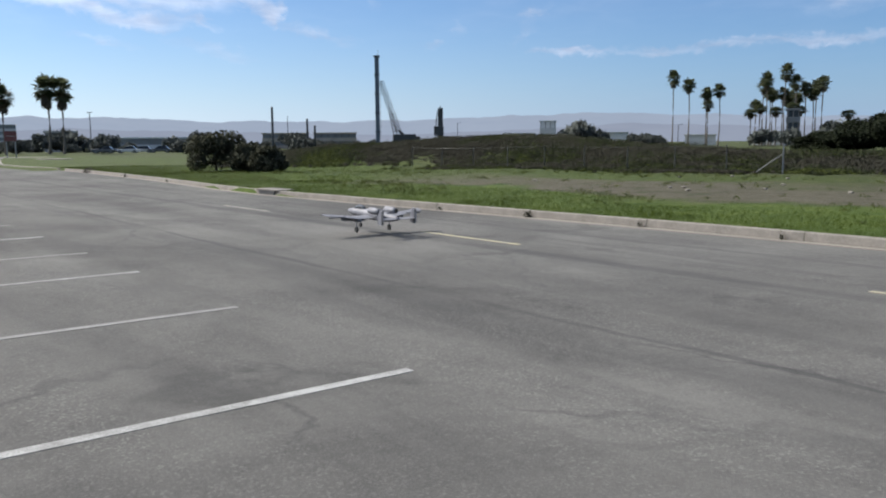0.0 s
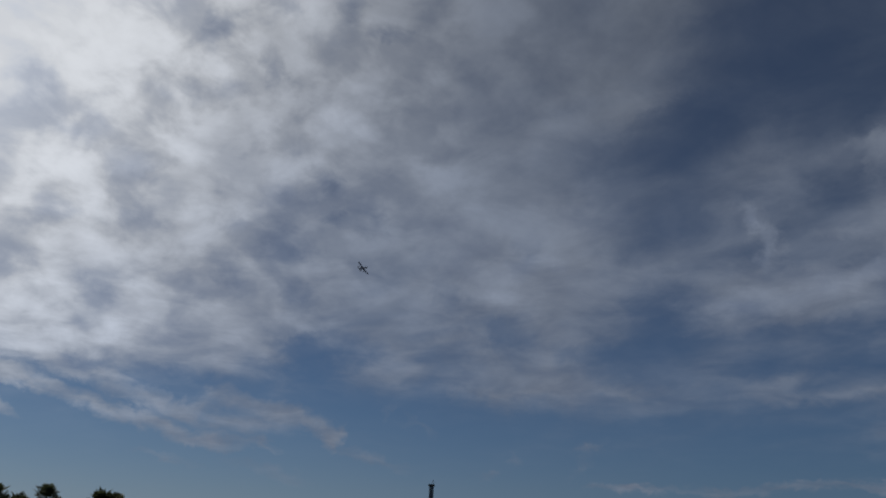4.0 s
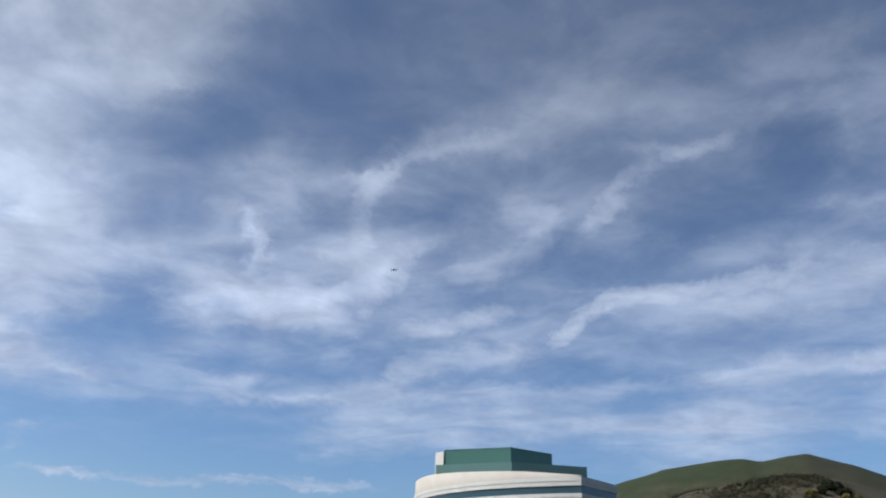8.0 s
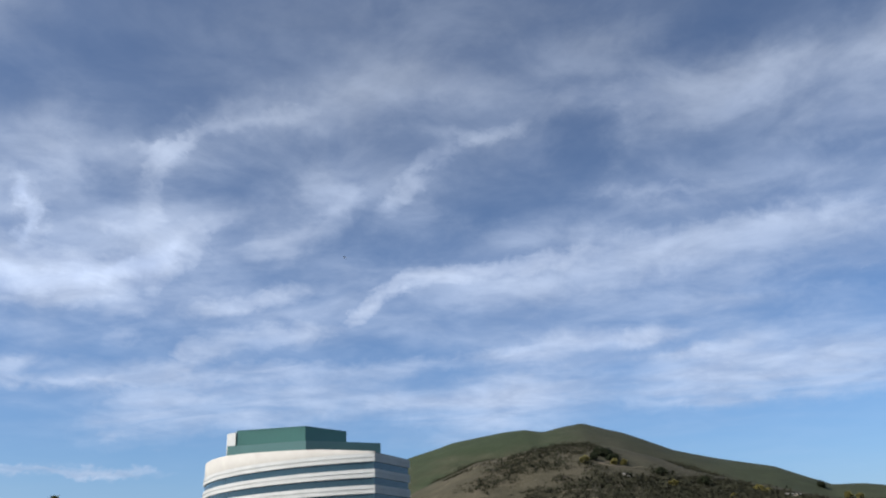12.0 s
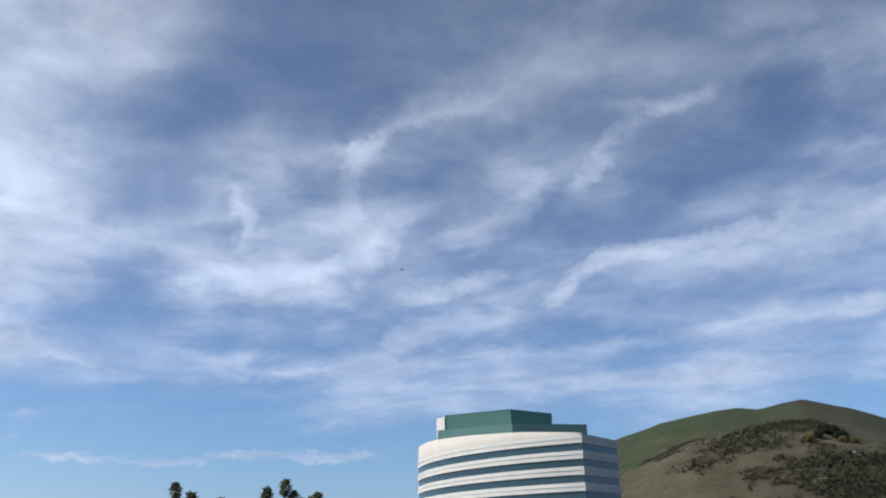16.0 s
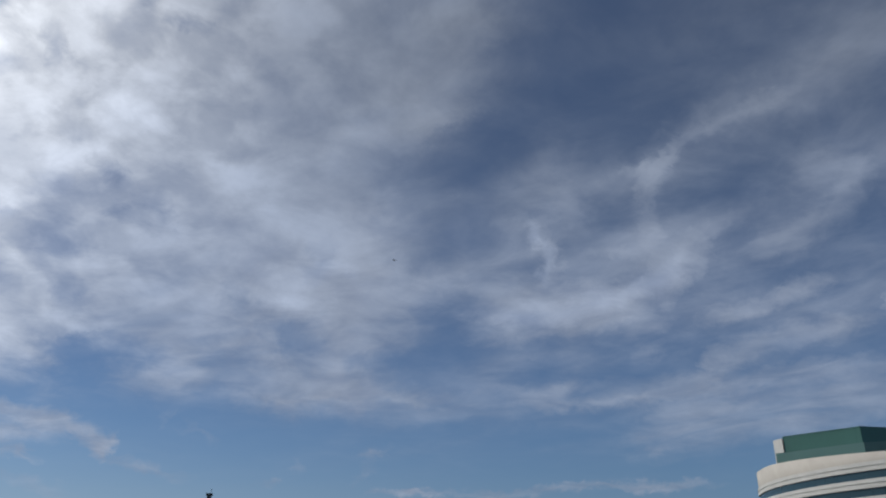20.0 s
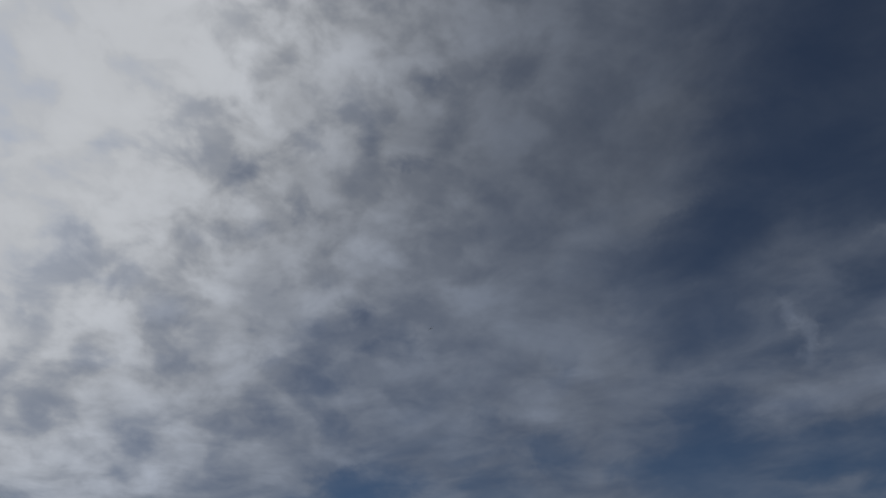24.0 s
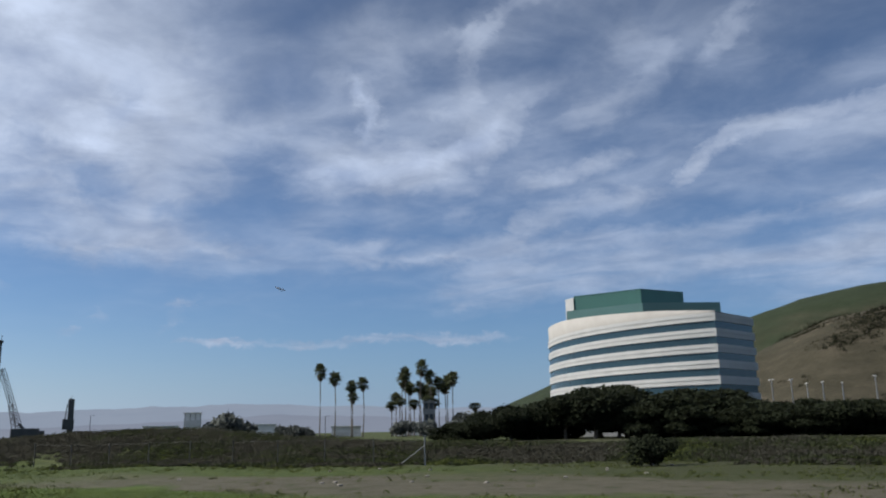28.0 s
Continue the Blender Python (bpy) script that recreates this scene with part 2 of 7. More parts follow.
def clouds(cloud, lift):
    cloud(-16.0, 40.0, 9.5, 7.5, 32, 0.34)
    cloud(-10.3, 34.7, 7.8, 4.1, -45, 0.29)
    lift(-16.5, 17.8, 5.0, 1.2, 5, 0.46)
    lift(-22.2, 18.1, 4.1, 1.2, -14, 0.46)
    lift(-26.1, 19.5, 3.0, 1.2, -29, 0.46)
    lift(-18.3, 23.0, 2.0, 0.7, 46, 0.42)
    lift(-18.9, 21.0, 2.0, 0.7, -81, 0.42)
    lift(-1.0, 20.2, 3.1, 0.9, -21, 0.21)
    lift(0.3, 18.5, 2.8, 0.7, -5, 0.29)
    lift(-2.9, 21.2, 2.1, 0.8, 2, 0.25)
    cloud(-17.4, 22.7, 9.3, 6.2, -3, 0.22)
    cloud(-6.8, 34.6, 9.6, 9.6, 5, 0.27)
    cloud(-9.8, 34.7, 7.5, 6.8, 31, 0.21)
    cloud(-6.4, 19.9, 16.4, 13.7, -3, 0.25)
    cloud(-15.0, 30.0, 16.8, 8.2, -1, 0.18)
    cloud(-28.5, 18.4, 16.4, 10.3, 10, 0.08)
    cloud(-31.6, 11.0, 31.1, 4.1, 2, 0.17)
    cloud(-64.4, 12.3, 18.7, 8.2, 6, 0.17)
    cloud(-36.1, 26.2, 17.0, 8.9, 1, 0.08)
    cloud(-47.7, 33.1, 17.9, 6.2, 2, 0.10)
    cloud(-2.5, 18.1, 9.3, 8.2, -7, 0.34)
    cloud(-5.4, 14.2, 8.3, 4.1, -1, 0.25)
    cloud(-3.4, 12.5, 6.9, 1.9, -5, 0.25)
    cloud(-3.6, 20.4, 2.4, 2.2, -4, 0.25)
    cloud(1.8, 26.8, 10.9, 8.9, 77, 0.34)
    cloud(-8.7, 23.2, 10.4, 7.5, 53, 0.21)
    cloud(-4.1, 29.7, 5.0, 0.8, -14, 0.29)
    cloud(-10.5, 31.2, 4.5, 0.8, -12, 0.29)
    cloud(-15.8, 34.2, 12.4, 1.6, -6, 0.13)
    cloud(-12.0, 25.5, 2.9, 1.2, 82, 0.17)
    cloud(-12.3, 22.1, 3.3, 1.2, 89, 0.17)
    cloud(-16.8, 23.8, 2.4, 1.2, 14, 0.42)
    cloud(-18.5, 22.8, 2.0, 1.2, 54, 0.42)
    cloud(-19.2, 21.2, 2.0, 1.2, 82, 0.42)
    cloud(-18.4, 24.1, 2.8, 0.5, -5, 0.17)
    cloud(-16.0, 17.4, 4.9, 1.9, -4, 0.63)
    cloud(-21.2, 17.8, 4.4, 1.9, -5, 0.63)
    cloud(-25.3, 18.7, 3.6, 1.9, -23, 0.63)
    cloud(-27.8, 20.4, 3.0, 1.9, -49, 0.63)
    cloud(-17.1, 19.2, 5.1, 1.3, 6, 0.38)
    cloud(-22.4, 18.9, 3.6, 1.3, -3, 0.38)
    cloud(-22.0, 17.2, 5.1, 1.3, -4, 0.29)
    cloud(-26.0, 21.7, 2.8, 1.1, 83, 0.24)
    cloud(-26.0, 24.2, 1.9, 1.1, -78, 0.24)
    cloud(-26.4, 25.8, 1.7, 1.1, -75, 0.24)
    cloud(-25.7, 22.9, 4.3, 3.1, -50, 0.17)
    cloud(-26.5, 26.9, 1.9, 0.7, -10, 0.27)
    cloud(-28.2, 27.7, 1.7, 0.7, -43, 0.27)
    cloud(-30.2, 28.7, 2.3, 0.7, -14, 0.27)
    cloud(-34.6, 29.7, 4.6, 0.7, -12, 0.27)
    cloud(-33.5, 29.3, 6.0, 2.9, -12, 0.24)
    cloud(-40.6, 30.8, 6.5, 2.9, -11, 0.24)
    cloud(-27.0, 26.7, 2.6, 1.1, -46, 0.25)
    cloud(-23.6, 21.6, 2.5, 0.5, 0, 0.25)
    cloud(-30.2, 22.7, 2.4, 0.7, -9, 0.21)
    cloud(-30.9, 16.9, 2.8, 0.9, -3, 0.42)
    cloud(-33.4, 17.3, 1.7, 0.9, -19, 0.42)
    cloud(-35.5, 17.8, 2.2, 0.9, -10, 0.42)
    cloud(-29.3, 13.6, 1.6, 1.1, -59, 0.38)
    cloud(-31.1, 14.5, 2.6, 1.1, -11, 0.38)
    cloud(-34.1, 14.9, 2.8, 1.1, -4, 0.38)
    cloud(-37.3, 15.1, 2.8, 1.1, -3, 0.38)
    cloud(-30.8, 13.7, 2.7, 0.8, -12, 0.25)
    cloud(-41.5, 16.8, 1.9, 0.8, -44, 0.55)
    cloud(-43.3, 18.1, 2.1, 0.8, -28, 0.55)
    cloud(-46.2, 19.0, 3.1, 0.8, -9, 0.55)
    cloud(-49.8, 19.4, 2.7, 0.8, -4, 0.55)
    cloud(-54.8, 19.7, 4.8, 0.8, -3, 0.55)
    cloud(-52.1, 18.4, 8.5, 2.0, 2, 0.34)
    cloud(-35.2, 20.9, 2.5, 1.3, -12, 0.25)
    cloud(-37.8, 22.1, 3.1, 1.3, -34, 0.25)
    cloud(-39.9, 23.7, 2.2, 1.3, -45, 0.25)
    cloud(-38.9, 24.4, 3.4, 1.6, 24, 0.13)
    cloud(-43.5, 24.3, 1.6, 1.0, -36, 0.28)
    cloud(-45.2, 25.9, 2.8, 1.0, -45, 0.28)
    cloud(-47.3, 27.2, 1.9, 1.0, -13, 0.28)
    cloud(-50.5, 28.4, 1.8, 0.7, -11, 0.30)
    cloud(-52.8, 28.9, 2.1, 0.7, -13, 0.30)
    cloud(-49.0, 28.8, 3.1, 0.5, 8, 0.17)
    cloud(-48.7, 32.2, 6.1, 1.6, 8, 0.25)
    cloud(-57.2, 30.4, 5.0, 1.4, -4, 0.25)
    cloud(-18.9, 11.8, 3.6, 0.9, 4, 0.38)
    cloud(-23.6, 11.8, 3.7, 0.9, -5, 0.38)
    cloud(-29.2, 12.3, 4.7, 0.9, -5, 0.38)
    cloud(-36.3, 12.6, 5.6, 0.9, 0, 0.38)
    cloud(-43.9, 12.8, 5.4, 0.9, -4, 0.38)
    cloud(-52.2, 13.4, 6.5, 0.9, -4, 0.38)
    cloud(-20.1, 12.8, 6.0, 0.7, 0, 0.29)
    cloud(-26.8, 12.8, 3.5, 0.7, 1, 0.29)
    cloud(-27.3, 9.5, 5.2, 2.0, -9, 0.35)
    cloud(-34.2, 10.4, 6.4, 2.0, -6, 0.35)
    cloud(-42.7, 10.7, 7.3, 2.0, 2, 0.35)
    cloud(-51.9, 11.1, 7.3, 2.0, -7, 0.35)
    cloud(-50.7, 9.2, 8.8, 3.1, -8, 0.38)
    cloud(-1.2, 12.0, 3.1, 0.5, -3, 0.25)
    cloud(-8.1, 12.2, 6.5, 0.5, -1, 0.25)
    cloud(-9.1, 5.9, 3.3, 0.4, 1, 0.46)
    cloud(-13.8, 6.0, 3.3, 0.4, -4, 0.46)
    cloud(-18.4, 6.2, 3.2, 0.4, -3, 0.46)
    cloud(-24.6, 6.2, 5.4, 0.4, 1, 0.46)
    cloud(-22.1, 6.3, 4.2, 0.5, -2, 0.25)
    cloud(-6.5, 8.4, 1.3, 0.4, -2, 0.29)
    cloud(-5.6, 7.0, 1.4, 0.6, -45, 0.24)
    cloud(-1.2, 7.6, 1.0, 0.5, 26, 0.18)
    cloud(-0.2, 6.7, 0.7, 0.3, -2, 0.18)
    cloud(-25.4, 8.5, 1.2, 0.6, -13, 0.17)
    cloud(-12.4, 16.4, 2.7, 0.7, -2, 0.25)
    cloud(-25.1, 14.6, 1.4, 0.7, -27, 0.25)
    cloud(-25.5, 16.4, 2.5, 0.8, -23, 0.21)
    cloud(-24.5, 31.2, 7.5, 3.1, -5, -0.34)
    cloud(-33.5, 32.3, 7.6, 3.1, -8, -0.34)
    cloud(-22.8, 28.1, 4.6, 1.8, -9, -0.38)
    cloud(-26.9, 29.1, 3.4, 1.8, -22, -0.38)
    cloud(-34.2, 27.3, 5.7, 2.2, -5, -0.34)
    cloud(-50.3, 25.0, 5.4, 3.1, 13, -0.51)
    cloud(-56.0, 24.4, 5.5, 3.1, -1, -0.51)
    cloud(-58.3, 27.6, 3.6, 3.3, -3, -0.42)
    cloud(-49.3, 23.5, 3.6, 1.3, 6, -0.34)
    cloud(-32.4, 25.0, 4.7, 1.5, -5, -0.34)
    cloud(-35.4, 19.1, 4.9, 1.3, 0, -0.34)
    cloud(-43.2, 21.0, 4.9, 1.5, -1, -0.34)
    cloud(-32.5, 22.2, 2.5, 1.1, -18, -0.30)
    cloud(-8.6, 14.9, 5.0, 1.1, 0, -0.38)
    cloud(-17.7, 13.9, 3.4, 1.3, -7, -0.42)
    cloud(-21.7, 11.0, 4.0, 0.8, -2, -0.34)
    cloud(-4.3, 10.4, 7.7, 1.9, 1, -0.42)
    cloud(-15.9, 9.5, 9.1, 1.1, 1, -0.42)
    cloud(-5.4, 31.2, 4.7, 1.0, -9, -0.17)
    cloud(-15.0, 30.5, 5.3, 1.3, -5, -0.26)
    cloud(-22.8, 24.8, 2.8, 1.3, 53, -0.17)
    cloud(-0.3, 16.9, 1.9, 0.9, 8, -0.21)
    cloud(-47.7, 13.9, 5.1, 0.8, 3, -0.21)
    cloud(-61.8, 19.4, 6.6, 2.1, -1, 0.42)
    cloud(-69.5, 19.3, 6.2, 2.1, 3, 0.42)
    cloud(-76.0, 18.7, 5.1, 2.1, 8, 0.42)
    cloud(-73.5, 20.4, 8.1, 1.3, 4, 0.25)
    cloud(-67.1, 30.0, 7.0, 3.0, 1, 0.29)
    cloud(-75.1, 29.9, 6.6, 3.0, -1, 0.29)
    cloud(-80.1, 30.0, 3.3, 3.0, -1, 0.29)
    cloud(-61.9, 29.9, 5.3, 1.6, -2, 0.24)
    cloud(-77.4, 25.9, 5.4, 2.2, 3, 0.24)
    cloud(-61.3, 34.0, 7.4, 2.2, -10, 0.24)
    cloud(-63.2, 23.6, 6.8, 0.5, 5, 0.17)
    cloud(-61.2, 14.0, 2.5, 1.0, -6, 0.34)
    cloud(-57.1, 14.2, 5.1, 0.8, 6, 0.25)
    cloud(-65.4, 11.8, 5.8, 3.1, -1, 0.42)
    cloud(-73.0, 11.7, 7.5, 3.1, 1, 0.42)
    cloud(-61.9, 10.4, 7.0, 1.5, 3, 0.29)
    cloud(-71.9, 10.0, 7.9, 1.5, 1, 0.29)
    cloud(-66.3, 15.9, 4.2, 0.9, 2, 0.17)
    cloud(-69.7, 33.3, 7.0, 3.1, 6, -0.47)
    cloud(-77.8, 32.4, 6.9, 3.1, 7, -0.47)
    cloud(-59.4, 26.4, 5.1, 1.5, 8, -0.26)
    cloud(-66.6, 26.1, 6.3, 1.5, -3, -0.26)
    cloud(-62.1, 22.0, 6.0, 1.2, 7, -0.30)
    cloud(-69.9, 21.7, 5.7, 1.2, -2, -0.30)
    cloud(-72.8, 16.2, 7.6, 0.8, 2, -0.42)
    cloud(-63.4, 13.2, 4.2, 0.7, -5, -0.38)
    cloud(-68.8, 7.8, 11.4, 1.8, 1, -0.34)
    cloud(-75.1, 24.0, 6.9, 1.1, 7, -0.17)
    cloud(-24.6, 30.0, 8.7, 1.9, -12, -0.26)
    cloud(-11.2, 38.1, 3.3, 2.2, 2, 0.21)
    cloud(-3.2, 30.2, 4.0, 0.5, -14, 0.42)
    cloud(-9.1, 31.3, 4.5, 0.5, -9, 0.42)
    cloud(-1.1, 20.2, 3.2, 1.2, -22, 0.63)
    cloud(0.1, 18.5, 2.4, 0.8, -7, 0.50)
    cloud(7.9, 41.6, 2.7, 1.2, 16, -0.38)
    cloud(9.4, 35.9, 2.4, 0.8, 7, -0.42)
    cloud(12.6, 37.8, 2.1, 1.5, 69, -0.26)
    cloud(13.1, 25.9, 2.1, 1.0, 31, -0.42)
    cloud(11.9, 23.5, 1.4, 0.7, 13, -0.34)
    cloud(20.9, 27.0, 3.4, 3.1, 3, -0.32)
    cloud(24.4, 22.8, 2.5, 1.8, -47, -0.30)
    cloud(28.6, 17.5, 3.6, 1.9, 18, -0.30)
    cloud(19.0, 18.7, 2.6, 1.2, 50, -0.30)
    cloud(22.9, 34.9, 2.3, 1.2, -33, -0.34)
    cloud(18.1, 32.5, 2.3, 1.2, 79, -0.30)
    cloud(15.4, 21.1, 2.2, 1.4, 22, -0.26)
    cloud(3.5, 18.7, 1.9, 1.4, 56, -0.30)
    cloud(0.5, 16.1, 2.2, 1.2, 35, -0.38)
    cloud(13.8, 13.7, 3.5, 1.8, 27, -0.47)
    cloud(-7.8, 28.2, 7.4, 3.1, -7, -0.38)
    cloud(-14.6, 29.0, 5.0, 3.1, -7, -0.38)
    cloud(-18.2, 32.6, 9.3, 4.1, -2, -0.47)
    cloud(-23.3, 37.7, 10.4, 7.5, 16, -0.51)
    cloud(-12.5, 25.6, 7.2, 5.5, -12, -0.42)
    cloud(-9.8, 14.7, 7.1, 4.1, -1, -0.34)
    lift(15.3, 40.9, 5.7, 3.4, 18, 0.42)
    lift(16.8, 36.8, 4.4, 2.2, 13, 0.46)
    lift(22.2, 31.7, 3.1, 1.4, 46, 0.42)
    lift(25.0, 30.0, 2.0, 1.0, 14, 0.34)
    lift(12.2, 29.9, 3.7, 1.1, 18, 0.34)
    lift(27.6, 24.8, 2.9, 1.0, -10, 0.50)
    lift(29.9, 21.3, 4.6, 1.0, -8, 0.42)
    lift(16.2, 26.0, 2.9, 1.4, -60, 0.42)
    lift(19.4, 22.5, 2.7, 1.0, -30, 0.34)
    lift(21.9, 38.3, 2.5, 1.1, 37, 0.29)
    lift(23.9, 40.4, 3.2, 1.9, 89, 0.29)
    lift(31.9, 24.5, 3.9, 1.6, -45, 0.25)
    lift(29.6, 27.3, 3.0, 1.6, -59, 0.25)
    lift(27.3, 14.7, 11.6, 4.8, -2, 0.50)
    cloud(41.9, 13.7, 8.7, 4.1, -1, 0.50)
    cloud(33.4, 14.2, 7.0, 4.1, -6, 0.50)
    cloud(25.0, 14.7, 8.4, 4.1, -1, 0.50)
    cloud(40.3, 11.4, 2.5, 0.5, 16, 0.59)
    cloud(37.0, 10.4, 2.6, 0.5, 18, 0.59)
    cloud(33.1, 9.2, 3.3, 0.5, 17, 0.59)
    cloud(37.1, 12.1, 3.1, 0.8, 16, 0.80)
    cloud(33.5, 11.2, 2.9, 0.8, 11, 0.80)
    cloud(30.2, 10.5, 2.5, 0.8, 13, 0.80)
    cloud(26.5, 9.5, 3.6, 0.8, 18, 0.80)
    cloud(22.3, 8.3, 3.1, 0.8, 14, 0.80)
    cloud(18.9, 7.7, 2.5, 0.8, 5, 0.80)
    cloud(29.3, 12.1, 2.4, 0.9, 19, 0.67)
    cloud(26.1, 11.0, 3.2, 0.9, 21, 0.67)
    cloud(22.7, 9.9, 2.7, 0.9, 14, 0.67)
    cloud(19.9, 9.9, 2.3, 0.9, -18, 0.67)
    cloud(17.6, 9.1, 4.7, 1.0, 2, 0.50)
    cloud(17.6, 10.6, 2.2, 0.9, 17, 0.76)
    cloud(14.9, 10.0, 2.6, 0.9, 10, 0.76)
    cloud(12.1, 9.2, 2.4, 0.9, 23, 0.76)
    cloud(11.1, 8.3, 1.2, 0.9, -51, 0.76)
    cloud(8.3, 7.2, 3.5, 0.5, 13, 0.34)
    cloud(15.6, 7.7, 2.0, 0.4, 12, 0.50)
    cloud(21.9, 6.4, 2.8, 0.3, 8, 0.38)
    cloud(14.8, 6.1, 3.6, 0.5, 9, 0.29)
    cloud(43.6, 9.3, 2.7, 0.8, 20, 0.50)
    cloud(40.7, 8.5, 2.3, 0.8, 10, 0.50)
    cloud(4.9, 9.6, 1.6, 0.5, 35, 0.38)
    cloud(7.3, 10.4, 1.0, 0.4, -65, 0.25)
    cloud(0.4, 6.5, 1.7, 0.4, -14, 0.21)
    cloud(-8.9, 5.9, 2.8, 0.3, 1, 0.25)
    cloud(-6.4, 8.5, 1.5, 0.6, -10, 0.17)
    cloud(8.5, 13.5, 4.4, 3.0, 10, 0.34)
    cloud(-4.9, 13.4, 10.0, 3.8, 5, 0.34)
    cloud(-3.8, 11.3, 7.2, 1.0, 5, 0.17)
    cloud(36.8, 12.3, 2.8, 0.5, 5, -0.34)
    cloud(27.8, 12.0, 2.2, 0.7, 7, -0.42)
    cloud(22.6, 11.4, 2.6, 0.8, 13, -0.42)
    cloud(19.9, 11.4, 2.2, 0.8, -17, -0.42)
    cloud(11.0, 10.8, 4.5, 2.0, 18, -0.51)
    cloud(3.2, 9.6, 8.4, 2.0, 4, -0.51)
    cloud(44.0, 10.9, 2.1, 1.0, 6, -0.34)
    cloud(13.4, 14.2, 2.5, 1.3, -29, -0.30)
    cloud(29.6, 14.9, 9.7, 4.1, 1, 0.38)
    cloud(20.7, 14.4, 6.5, 4.1, 8, 0.38)
    cloud(-0.9, 20.1, 9.7, 6.2, 17, 0.29)
    cloud(16.8, 24.5, 5.8, 3.1, 10, -0.30)
    cloud(15.8, 20.2, 3.1, 3.4, 62, -0.30)
    cloud(14.5, 17.6, 1.7, 1.4, 22, -0.30)
    cloud(9.9, 23.7, 2.0, 1.5, 44, -0.34)
    cloud(26.4, 18.0, 2.8, 1.2, -13, -0.30)
    cloud(-2.0, 21.5, 2.0, 1.5, -41, -0.30)
    cloud(-1.3, 15.7, 2.8, 2.0, 36, -0.34)
    cloud(11.7, 14.2, 4.0, 1.6, -10, -0.68)
    cloud(-11.5, 16.8, 3.7, 3.0, 50, -0.38)
    cloud(-8.8, 13.6, 5.7, 1.5, 12, -0.26)
    cloud(-1.2, 18.5, 2.2, 1.0, 4, 0.25)
    cloud(-5.6, 21.0, 2.8, 0.8, 3, 0.25)
    cloud(4.1, 13.0, 5.8, 1.2, 6, 0.25)


build_world()
sun = new("sun", bpy.data.lights.new("sun", "SUN"))
sun.data.energy, sun.data.angle, sun.data.color = 5.0, radians(1.5), (1.0, 0.95, 0.87)
sun.matrix_world = look((0, 0, 60), Vector((0, 0, 60)) - SUN_WAY)


# ---- materials ----
def surface(name, dark, light, rough=0.8, scale=1.0, fine=12.0, bump=0.3, metal=0.0, spread=0.12, stretch=(1, 1, 1), spec=0.5):
    """A matt or metal surface of two tones: broad patches, fine grain, relief, and a little difference from thing to thing."""
    m = bpy.data.materials.new(name)
    m.use_nodes = True
    k = Nodes(m.node_tree)
    at = k.add("ShaderNodeTexCoord").outputs["Object"]
    at = k.add("ShaderNodeMapping", {"Vector": at, "Scale": stretch}).outputs[0]
    broad = k.noise(at, scale, 5, 0.6).outputs["Fac"]
    grain = k.noise(at, scale * fine, 4, 0.65).outputs["Fac"]
    both = k.math("ADD", k.math("MULTIPLY", broad, 0.6), k.math("MULTIPLY", grain, 0.4))
    col = k.ramp(both, (0.34, dark), (0.64, light))
    own = k.add("ShaderNodeObjectInfo").outputs["Random"]
    isle = k.add("ShaderNodeNewGeometry").outputs["Random Per Island"]
    vary = k.math("ADD", k.math("MULTIPLY", own, spread), k.math("MULTIPLY", isle, spread))
    hsv = k.add("ShaderNodeHueSaturation", {"Color": col, "Value": k.math("ADD", vary, 1.0 - spread)}).outputs[0]
    b = k.add("ShaderNodeBump", {"Height": both, "Strength": bump, "Distance": 0.03 / scale if scale > 1 else 0.03}).outputs[0]
    r = k.range(grain, 0.3, 0.7, max(0.05, rough - 0.12), min(1.0, rough + 0.1))
    p = k.add("ShaderNodeBsdfPrincipled", {"Base Color": hsv, "Roughness": r, "Metallic": metal, "Normal": b, "Specular IOR Level": spec})
    k.add("ShaderNodeOutputMaterial", {"Surface": p.outputs[0]})
    return m


def leaf_material(name, dark, light, through=0.35, rough=0.6, soft=0.0, vary=0.55):
    m = bpy.data.materials.new(name)
    m.use_nodes = True
    k = Nodes(m.node_tree)
    isle = k.add("ShaderNodeNewGeometry").outputs["Random Per Island"]
    own = k.add("ShaderNodeObjectInfo").outputs["Random"]
    at = k.add("ShaderNodeTexCoord").outputs["Object"]
    patch = k.noise(at, 0.7, 3, 0.5).outputs["Fac"]
    f = k.math("ADD", k.math("MULTIPLY", isle, vary), k.math("ADD", k.math("MULTIPLY", patch, 0.95 - vary), k.math("MULTIPLY", own, 0.15)))
    col = k.ramp(f, (0.15, dark), (0.95, light))
    # soft: leaves too small to tell apart shade like the mass of the plant, turned to the sky
    face = k.add("ShaderNodeNewGeometry").outputs["Normal"]
    face = k.vmath("NORMALIZE", k.vmath("ADD", k.vmath("MULTIPLY", face, (1 - soft,) * 3).outputs[0], (0, 0, soft)).outputs[0]).outputs[0]
    p = k.add("ShaderNodeBsdfPrincipled", {"Base Color": col, "Roughness": rough, "Specular IOR Level": 0.3 * (1 - soft), "Normal": face}).outputs[0]
    t = k.add("ShaderNodeBsdfTranslucent", {"Color": k.mix(0.5, col, (*light, 1)), "Normal": face}).outputs[0]
    s = k.add("ShaderNodeMixShader", {0: through, 1: p, 2: t}).outputs[0]
    k.add("ShaderNodeOutputMaterial", {"Surface": s})
    return m


